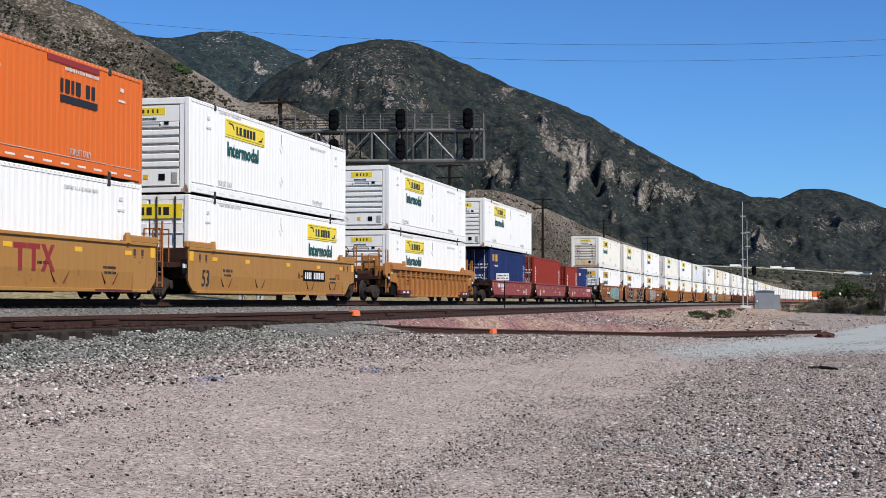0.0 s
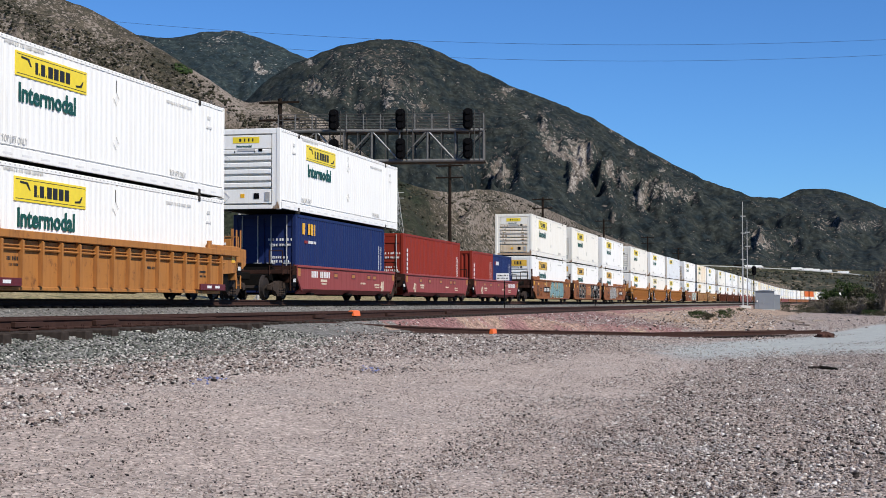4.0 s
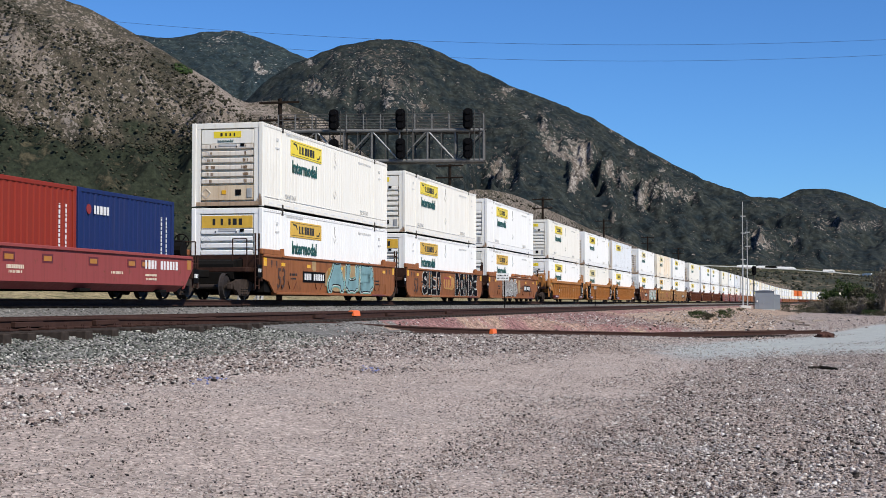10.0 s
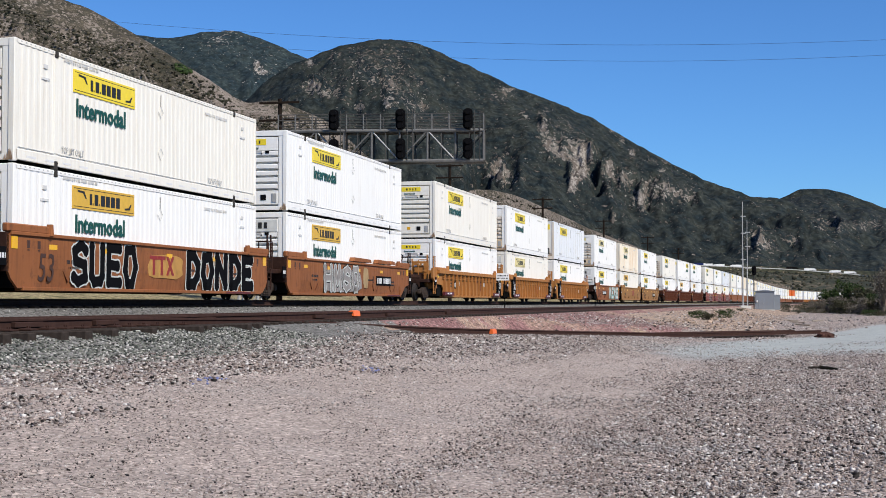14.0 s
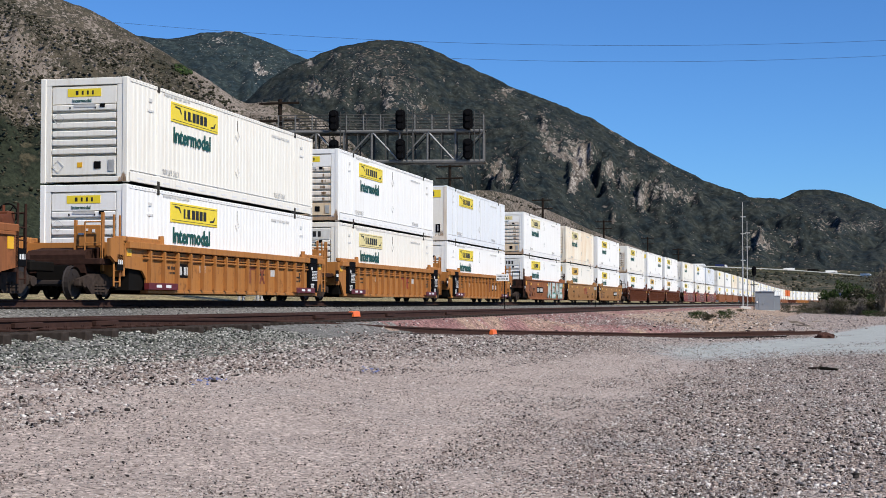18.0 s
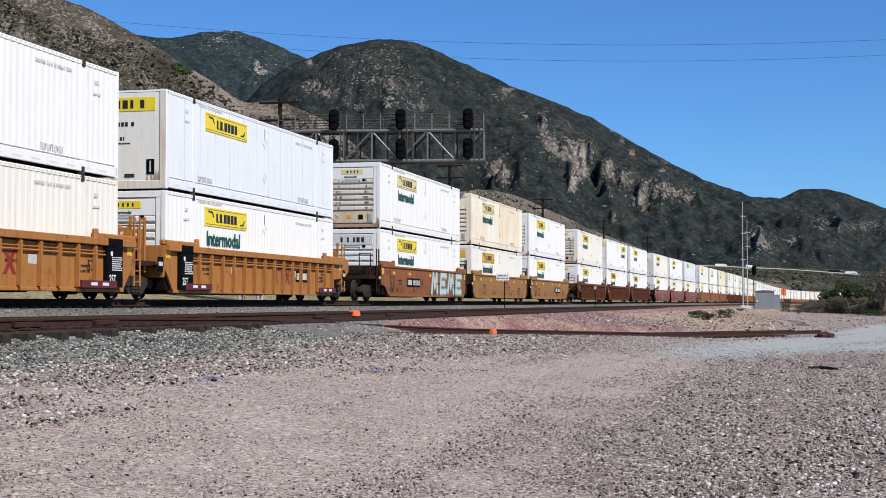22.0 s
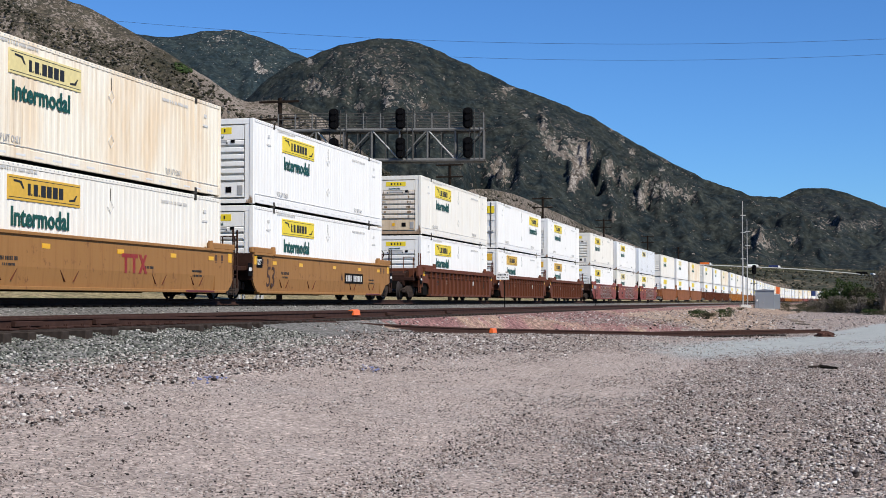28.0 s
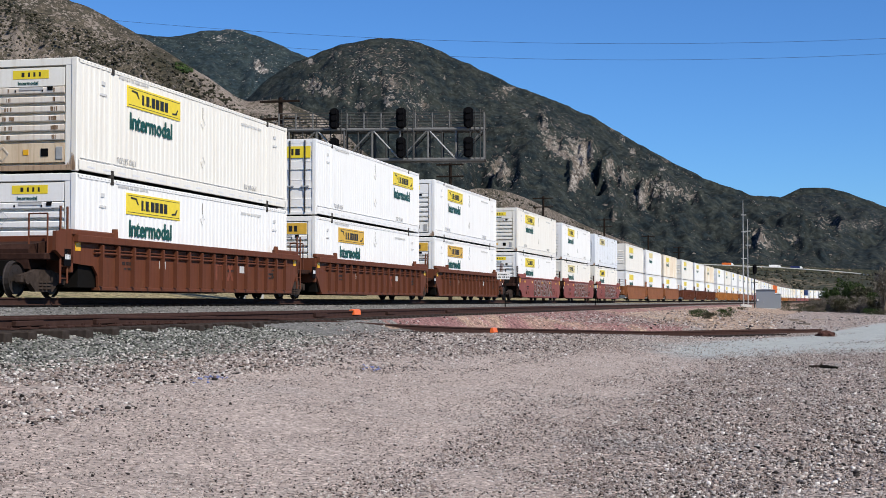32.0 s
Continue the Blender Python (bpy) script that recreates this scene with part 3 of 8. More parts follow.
NEAR_SKY = ((-300, -210), (-60, -75), (0, -45), (60, -18), (130, 3), (165, 18), (250, 66), (330, 116), (400, 160), (432, 186), (450, 178), (490, 176),
            (540, 196), (585, 216), (640, 268), (700, 318), (750, 334), (800, 342), (860, 334), (910, 344), (960, 366), (1010, 389), (1060, 412), (1150, 446), (1250, 478), (1400, 510))
MAIN_SKY = ((380, 230), (430, 180), (470, 140), (510, 116), (545, 101), (590, 82), (640, 71), (690, 67), (740, 74), (800, 100), (860, 130), (920, 156), (1000, 186),
            (1060, 215), (1120, 250), (1180, 284), (1240, 315), (1300, 337), (1345, 349), (1390, 352), (1440, 380), (1600, 420), (1800, 440))
LEFT_SKY = ((100, 60), (200, 54), (243, 61), (300, 66), (345, 57), (390, 51), (430, 55), (480, 74), (520, 93), (560, 108), (640, 150), (760, 220))
RIGHT_SKY = ((1280, 380), (1340, 362), (1380, 352), (1410, 338), (1440, 332), (1480, 337), (1520, 350), (1568, 368), (1650, 392), (1800, 430))
VALLEY_SKY = ((1000, 470), (1150, 464), (1250, 468), (1350, 471), (1450, 476), (1568, 481), (1700, 486), (1900, 490))
near_hill, NEAR_GRID = make_hill("near_hillside", "steep brown hillside speckled with dark scrub", NEAR_SKY, lambda x: np.interp(x, (0, 550, 900, 1400), (430, 455, 540, 880)),
                                 lambda x: np.interp(x, (0, 550, 900, 1400), (322, 342, 430, 770)), HILL_NEAR, -300, 1400, 400, 130, 15, 1.3, 2.0, 0.8, 1.0, 0.5,
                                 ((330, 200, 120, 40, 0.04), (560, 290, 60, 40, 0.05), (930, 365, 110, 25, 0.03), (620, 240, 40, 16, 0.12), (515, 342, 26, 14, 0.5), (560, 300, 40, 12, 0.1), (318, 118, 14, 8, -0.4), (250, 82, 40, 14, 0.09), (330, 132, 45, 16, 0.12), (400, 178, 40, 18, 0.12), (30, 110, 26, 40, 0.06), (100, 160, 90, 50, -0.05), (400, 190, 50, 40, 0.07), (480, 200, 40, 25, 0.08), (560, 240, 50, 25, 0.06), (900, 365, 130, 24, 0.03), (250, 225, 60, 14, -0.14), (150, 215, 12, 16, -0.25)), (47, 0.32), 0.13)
make_hill("main_mountain", "dark green mountain with pale rock outcrops", MAIN_SKY, 3300, 2500, HILL_MAIN, 380, 1800, 480, 170, 72, 1.25, 5.0, 20, 0.95, 0.6,
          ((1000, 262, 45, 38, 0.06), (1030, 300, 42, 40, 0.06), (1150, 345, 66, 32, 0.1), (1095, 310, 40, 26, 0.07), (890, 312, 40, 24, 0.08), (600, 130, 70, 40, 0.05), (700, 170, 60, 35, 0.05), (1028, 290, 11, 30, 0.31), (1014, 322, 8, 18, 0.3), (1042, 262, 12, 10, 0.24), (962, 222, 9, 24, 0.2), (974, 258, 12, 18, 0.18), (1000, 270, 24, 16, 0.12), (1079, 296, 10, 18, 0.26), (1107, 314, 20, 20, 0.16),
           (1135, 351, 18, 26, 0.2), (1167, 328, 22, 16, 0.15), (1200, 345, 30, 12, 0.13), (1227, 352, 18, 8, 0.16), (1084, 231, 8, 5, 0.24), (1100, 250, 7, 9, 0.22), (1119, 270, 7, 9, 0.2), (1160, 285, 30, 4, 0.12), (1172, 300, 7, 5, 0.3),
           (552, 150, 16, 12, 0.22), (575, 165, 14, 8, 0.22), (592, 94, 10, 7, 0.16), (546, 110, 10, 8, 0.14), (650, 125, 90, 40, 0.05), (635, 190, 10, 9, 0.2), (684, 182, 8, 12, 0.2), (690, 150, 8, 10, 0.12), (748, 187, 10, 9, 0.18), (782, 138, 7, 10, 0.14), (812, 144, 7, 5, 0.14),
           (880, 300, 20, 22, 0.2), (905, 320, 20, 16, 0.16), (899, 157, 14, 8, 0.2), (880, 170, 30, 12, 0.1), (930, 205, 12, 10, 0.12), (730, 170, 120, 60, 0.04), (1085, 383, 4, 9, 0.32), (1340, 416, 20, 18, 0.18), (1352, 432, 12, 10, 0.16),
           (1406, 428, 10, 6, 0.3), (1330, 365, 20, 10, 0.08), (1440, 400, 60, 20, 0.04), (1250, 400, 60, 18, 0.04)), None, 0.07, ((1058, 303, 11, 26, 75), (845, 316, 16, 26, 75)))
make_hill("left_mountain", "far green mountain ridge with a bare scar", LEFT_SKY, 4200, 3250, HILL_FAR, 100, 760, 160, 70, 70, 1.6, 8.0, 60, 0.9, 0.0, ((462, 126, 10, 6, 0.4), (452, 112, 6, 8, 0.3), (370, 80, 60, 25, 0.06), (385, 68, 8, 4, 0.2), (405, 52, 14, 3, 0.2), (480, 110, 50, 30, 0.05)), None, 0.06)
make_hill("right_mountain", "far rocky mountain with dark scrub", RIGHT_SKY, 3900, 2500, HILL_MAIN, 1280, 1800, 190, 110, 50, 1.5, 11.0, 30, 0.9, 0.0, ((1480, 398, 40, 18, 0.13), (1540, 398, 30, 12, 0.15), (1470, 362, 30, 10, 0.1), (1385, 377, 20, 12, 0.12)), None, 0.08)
valley, VALLEY_GRID = make_hill("valley_slope", "low dry grass slope with dark bushes", VALLEY_SKY, 2340, 820, HILL_VALLEY, 950, 1900, 150, 60, 5, 2.0, 14.0, 0.0, 1.0)

# ---------------------------------------------------------------- tracks
RAIL_PROF = ((-0.076, 0), (0.076, 0), (0.07, 0.02), (0.012, 0.035), (0.012, 0.13), (0.037, 0.145), (0.037, 0.178), (0.03, 0.186), (-0.03, 0.186), (-0.037, 0.178), (-0.037, 0.145), (-0.012, 0.13), (-0.012, 0.035), (-0.07, 0.02))


def sweep(path, prof, name, mats, top_from=None):
    """A profile pushed along a list of places; lateral direction is level."""
    v, f, idx = [], [], []
    n = len(prof)
    for k, c in enumerate(path):
        d = (path[min(k + 1, len(path) - 1)] - path[max(k - 1, 0)]).normalized()
        lat = Vector((d.y, -d.x, 0)).normalized()
        v += [tuple(c + lat * a + Vector((0, 0, b))) for a, b in prof]
    for k in range(len(path) - 1):
        for i in range(n):
            j = (i + 1) % n
            f.append((k * n + i, k * n + j, (k + 1) * n + j, (k + 1) * n + i))
            idx.append(1 if top_from is not None and i in top_from else 0)
    f.append(tuple(range(n)))
    idx.append(0)
    f.append(tuple(len(v) - n + i for i in range(n - 1, -1, -1)))
    idx.append(0)
    return mesh_from(name, v, f, mats, idx)


def steps(a, b):
    out, s = [], a
    while s < b:
        out.append(s)
        s += 2.0 if s < 110 else (8.0 if s < 500 else 25.0)
    return out + [b]


TIE = Build().box(-0.115, 0.115, -1.3, 1.3, -0.17, 0.0, 0.012).mesh("tie", TIE_WOOD)
DARK_TIE = Build().box(-0.115, 0.115, -1.3, 1.3, -0.17, 0.0, 0.012).mesh("tie", SHADED_TIE)


def make_track(p, z, s0, s1, label, near_ties, tops):
    t = thing("railway_track", Matrix.Identity(4), label, "railway track", kind="structure")
    for k in (-0.755, 0.755):
        part("rail", sweep([on_line(s, p + k, z - 0.186) for s in steps(s0, s1)], RAIL_PROF, "rail", [RAIL_RUST, RAIL_TOP], (7, 8) if tops else None), None, t)
    s = near_ties[0]
    while s < near_ties[1]:
        q = on_line(s, p, z - 0.19)
        part("tie", DARK_TIE if tops else TIE, None, t, at=pose(q.x, q.y, q.z, 0, 0, heading(s) + random.uniform(-1, 1)))
        s += 0.56
    return t


make_track(P_MAIN, Z_MAIN, -30, 1300, "main line track with polished rails on grey ballast", (8, 150), True)
near_track = make_track(P_NEAR, Z_NEAR, -30, 1300, "rusty railway track on timber ties beside the yard", (6, 140), False)


# the turnout: longer ties, joint bars, a guard rail and the blade that leads to the siding
LONG_TIE = Build().box(-0.12, 0.12, -1.65, 1.3, -0.18, 0.0, 0.015).mesh("switch_tie", TIE_WOOD)
PLATE = Build().box(-0.1, 0.1, -0.12, 0.12, 0.0, 0.035, 0.006).box(-0.04, -0.02, -0.05, -0.02, 0.03, 0.07).box(0.02, 0.04, -0.05, -0.02, 0.03, 0.07).mesh("spike_plate", RAIL_RUST)
JOINT = Build().box(-0.45, 0.45, -0.045, 0.045, 0.04, 0.13, 0.01).mesh("joint_bar", RAIL_RUST)
for i in range(16):
    s = 16.5 + i * 0.92 + random.uniform(-0.1, 0.1)
    q = on_line(s, P_NEAR, Z_NEAR - 0.195)
    part("switch_tie", LONG_TIE, None, near_track, at=pose(q.x, q.y, q.z, 0, 0, heading(s) + random.uniform(-2, 2)) @ Matrix.Translation((0, random.uniform(-0.2, 0.25), 0)))
for s in (14.2, 21.8, 24.6, 29.3, 37.0, 44.0, 52.0):
    q = on_line(s, P_NEAR - 0.755 - 0.05, Z_NEAR - 0.186)
    part("joint_bar", JOINT, None, near_track, at=pose(q.x, q.y, q.z, 0, 0, heading(s)))
part("guard_rail", sweep([on_line(s, P_NEAR - 0.52, Z_NEAR - 0.19) for s in (16.0, 20.0, 24.0, 27.5)], RAIL_PROF, "guard_rail", [RAIL_RUST]), None, near_track)
for k in range(26):
    s = 12.3 + k * 0.62
    q = on_line(s, P_NEAR - 0.9, Z_NEAR - 0.19)
    part("spike_plate", PLATE, None, near_track, at=pose(q.x, q.y, q.z, 0, 0, heading(s)))

siding_track = thing("siding_track", Matrix.Identity(4), "rusty siding bending away into the gravel", "railway track", kind="structure")
for k in (-0.755, 0.755):
    pts = []
    for i in range(0, 59):
        c, a = siding(i)
        pts.append(c + Vector((math.cos(a), -math.sin(a), 0)) * k + Vector((0, 0, -0.186)))
    part("rail", sweep(pts, RAIL_PROF, "rail", [RAIL_RUST]), None, siding_track)
for i in range(16, 92):
    c, a = siding(i * 0.58)
    part("tie", TIE, None, siding_track, at=pose(c.x, c.y, c.z - 0.2, 0, 0, 90 - math.degrees(a)))

# ---------------------------------------------------------------- loose stones
OCTA_V = np.array([(1, 0, 0), (-1, 0, 0), (0, 1, 0), (0, -1, 0), (0, 0, 1), (0, 0, -1)], float)
OCTA_F = np.array([(0, 2, 4), (2, 1, 4), (1, 3, 4), (3, 0, 4), (2, 0, 5), (1, 2, 5), (3, 1, 5), (0, 3, 5)])


_g = (1 + 5 ** 0.5) / 2
ICO_V = np.array([(-1, _g, 0), (1, _g, 0), (-1, -_g, 0), (1, -_g, 0), (0, -1, _g), (0, 1, _g), (0, -1, -_g), (0, 1, -_g), (_g, 0, -1), (_g, 0, 1), (-_g, 0, -1), (-_g, 0, 1)], float) / 1.9
ICO_F = np.array([(0, 11, 5), (0, 5, 1), (0, 1, 7), (0, 7, 10), (0, 10, 11), (1, 5, 9), (5, 11, 4), (11, 10, 2), (10, 7, 6), (7, 1, 8), (3, 9, 4), (3, 4, 2), (3, 2, 6), (3, 6, 8), (3, 8, 9), (4, 9, 5), (2, 4, 11), (6, 2, 10), (8, 6, 7), (9, 8, 1)])


CUBE_V = np.array([(x, y, z) for z in (-0.75, 0.75) for y in (-0.75, 0.75) for x in (-0.75, 0.75)], float)
CUBE_F = np.array([(0, 2, 3, 1), (4, 5, 7, 6), (0, 1, 5, 4), (2, 6, 7, 3), (0, 4, 6, 2), (1, 3, 7, 5)])


def scatter(name, label, x, y, z, size, mat, seed, lump=False, blocky=False):
    """Many small stones, or with lump many rounded tufts, in one mesh; blocky stones are broken blocks."""
    rng = np.random.default_rng(seed)
    n = len(x)
    base, faces = (ICO_V, ICO_F) if lump else (CUBE_V, CUBE_F) if blocky else (OCTA_V, OCTA_F)
    m = len(base)
    v = base[None] * size[:, None, None] * rng.uniform(0.6, 1.25, (n, m, 1)) * np.array([1, 1, 0.75 if lump or blocky else 0.65])
    v = v + rng.normal(0, 0.1 if lump else 0.24 if blocky else 0.18, (n, m, 3)) * size[:, None, None]
    a = rng.uniform(0, 2 * np.pi, n)
    c, s = np.cos(a)[:, None], np.sin(a)[:, None]
    vx, vy = v[..., 0] * c - v[..., 1] * s, v[..., 0] * s + v[..., 1] * c
    v = np.stack([vx + x[:, None], vy + y[:, None], v[..., 2] + z[:, None]], -1).reshape(-1, 3)
    f = (faces[None] + m * np.arange(n)[:, None, None]).reshape(-1, faces.shape[1])
    me = mesh_from(name, v, f, mat)
    return tagged(new(name, me), label, "stones", kind="stuff")


def stone_field():
    rng = np.random.default_rng(11)

    def drift(x, y):
        """Long streaks of coarser and finer gravel along the wheel marks."""
        a, b = (x * 0.92 - y * 0.39), (x * 0.39 + y * 0.92)
        return np.sin(a * 2.1 + 1.3 * np.sin(b * 0.35)) * np.sin(b * 0.5 + a * 0.7) + 0.6 * np.sin(a * 5.3 + b * 0.9)

    n = 170000
    d = 9.3 + 44 * rng.uniform(0, 1, n) ** 1.6
    x, y = rng.uniform(-0.31, 0.31, n) * d, d
    q = -x * CO + y * SI
    wear = worn(x, y)
    keep = (q < 9.9) & (rng.uniform(0, 1, n) < np.clip(0.95 - 0.5 * wear + 0.14 * drift(x, y), 0.1, 1) * np.clip((53 - y) / 12, 0, 1))
    x, y, q, wear = x[keep], y[keep], q[keep], wear[keep]
    size = (0.0035 + 0.009 * rng.uniform(0, 1, len(x)) ** 3 + 0.0003 * y) * (1 - 0.3 * wear)
    scatter("gravel_stones", "loose broken gravel stones in pink and grey", x, y, ground_z(x, y) + size * 0.3 + 0.003, size, STONES, 5)
    n = 135000
    d = 9.6 + 40 * rng.uniform(0, 1, n) ** 1.7
    x, y = rng.uniform(-0.31, 0.31, n) * d, d
    q = -x * CO + y * SI
    wear = worn(x, y)
    keep = (q < 9.8) & (rng.uniform(0, 1, n) < np.clip(0.7 - 0.9 * wear + 0.34 * drift(x, y), 0.015, 1) * np.clip((50 - y) / 16, 0, 1))
    x, y, q, wear = x[keep], y[keep], q[keep], wear[keep]
    right = np.clip((x - 0.1 * y) / 1.5, 0, 1)
    size = 0.0035 + (0.009 + 0.01 * right) * rng.uniform(0, 1, len(x)) ** 2.6 + 0.00022 * y
    size *= 1 + 0.75 * np.clip((q - 5.2) / 2, 0, 1)
    scatter("coarse_stones", "coarse broken stones, some nearly black and some white", x, y, ground_z(x, y) + size * 0.35, size, STONES, 25, blocky=True)
    n = 1200
    d = 9.6 + 24 * rng.uniform(0, 1, n) ** 1.3
    x, y = rng.uniform(-0.31, 0.31, n) * d, d
    keep = (-x * CO + y * SI < 8.5) & (worn(x, y) > 0.1)
    x, y = x[keep], y[keep]
    size = 0.005 + 0.009 * rng.uniform(0, 1, len(x)) ** 2
    scatter("dark_stones", "dark single stones strewn over the pale fines", x, y, ground_z(x, y) + size * 0.4, size, DARK_STONES, 27, blocky=True)
    n = 42000
    s = 8 + 60 * rng.uniform(0, 1, n) ** 1.3
    q = rng.uniform(9.3, 17.4, n)
    q[: n * 3 // 4] = 9.2 + 2.2 * rng.uniform(0, 1, n * 3 // 4)
    x, y = s * SI - q * CO, s * CO + q * SI
    z = ground_z(x, y)
    size = rng.uniform(0.009, 0.024, n)
    ok = (s < 31) | (q > 11.6)
    scatter("ballast_stones", "coarse grey crushed ballast stones", x[ok], y[ok], (z + size * 0.25)[ok], size[ok], BALLAST_STONES, 6, blocky=True)
    n = 5200
    s = 60 + 130 * rng.uniform(0, 1, n)
    q = rng.uniform(1.0, 10.5, n)
    e = q - bend(s)
    x, y = s * SI - e * CO, s * CO + e * SI
    size = rng.uniform(0.02, 0.1, n) * rng.uniform(0.3, 1, n)
    scatter("bank_stones", "pale rocks lying on the dirt bank", x, y, ground_z(x, y) + size * 0.2, size, STONES, 7)
    n = 9000
    s = 33 + 55 * rng.uniform(0, 1, n)
    q = rng.uniform(5.2, 11.2, n)
    x, y = s * SI - q * CO, s * CO + q * SI
    size = 0.012 + 0.04 * rng.uniform(0, 1, n) ** 3
    scatter("bank_stones", "pale stones strewn over the reddish bank", x, y, ground_z(x, y) + size * 0.2, size, STONES, 19)
    n = 110
    s = 72 + 95 * rng.uniform(0, 1, n)
    q = rng.uniform(3.5, 7.6, n)
    e = q - bend(s)
    x, y = s * SI - e * CO, s * CO + e * SI
    size = 0.07 + 0.16 * rng.uniform(0, 1, n) ** 2
    scatter("dirt_clods", "clods and broken rock on the face of the dirt bank", x, y, ground_z(x, y) + size * 0.1, size, BANK_DIRT, 33, blocky=True)
    n = 26000
    d = 40 + 38 * rng.uniform(0, 1, n) ** 0.85
    u = rng.uniform(-0.02, 0.31, n)
    x, y = u * d, d
    q = -x * CO + y * SI
    ok = (q < 9) & (rng.uniform(0, 1, n) < (1 - 1.15 * far_road(x, y)) * np.clip((y - 40) / 9, 0.1, 1))
    x, y = x[ok], y[ok]
    size = 0.012 + 0.022 * rng.uniform(0, 1, len(x)) ** 3
    scatter("road_stones", "loose gravel stones beside the dirt road", x, y, ground_z(x, y) + size * 0.25, size, STONES, 15)
    n = 1500
    d = 74 + 90 * rng.uniform(0, 1, n)
    x, y = rng.uniform(0.2, 0.32, n) * d, d
    ok = rng.uniform(0, 1, n) > 2.5 * far_road(x, y)
    x, y = x[ok], y[ok]
    size = 0.02 + 0.09 * rng.uniform(0, 1, len(x)) ** 4
    scatter("dirt_rubble", "small stones and clods strewn over the bare dirt", x, y, ground_z(x, y) + size * 0.15, size, STONES, 27, blocky=True)
    k = 20
    for cx, cy in ((372, 647), (655, 612)):
        d0 = 19.8 if cx < 500 else 24.5
        x = (cx - 784) / F * d0 + rng.normal(0, 0.09, k)
        y = d0 + rng.normal(0, 0.35, k)
        scatter("painted_stones", "few stones sprayed bright blue", x, y, ground_z(x, y) + 0.02, rng.uniform(0.012, 0.03, k), SPRAY_BLUE, 12)


stone_field()

# ---------------------------------------------------------------- containers
def corrugated(length, z0, z1, y, pitch, depth, mat, inward):
    """A side sheet with trapezoid ribs; y is its outer face, inward the sign towards the box's middle."""
    n = max(2, int(length / pitch))
    w = length / n
    line = []
    for i in range(n):
        x = -length / 2 + i * w
        line += [(x, 0), (x + w * 0.36, 0), (x + w * 0.5, depth), (x + w * 0.86, depth)]
    line.append((length / 2, 0))
    v, f = [], []
    for x, d in line:
        v += [(x, y + inward * d, z0), (x, y + inward * d, z1)]
    for i in range(len(line) - 1):
        a = 2 * i
        f.append((a, a + 2, a + 3, a + 1) if inward > 0 else (a, a + 1, a + 3, a + 2))
    return mesh_from("side_panel", v, f, mat)


CACHE = {}
RUST_WASH = paint("rust_washed_paint", (0.42, 0.3, 0.2), 0.7, (0.12, 0.06, 0.03), 0.9)


def cached(key, make):
    if key not in CACHE:
        CACHE[key] = make()
    return CACHE[key]


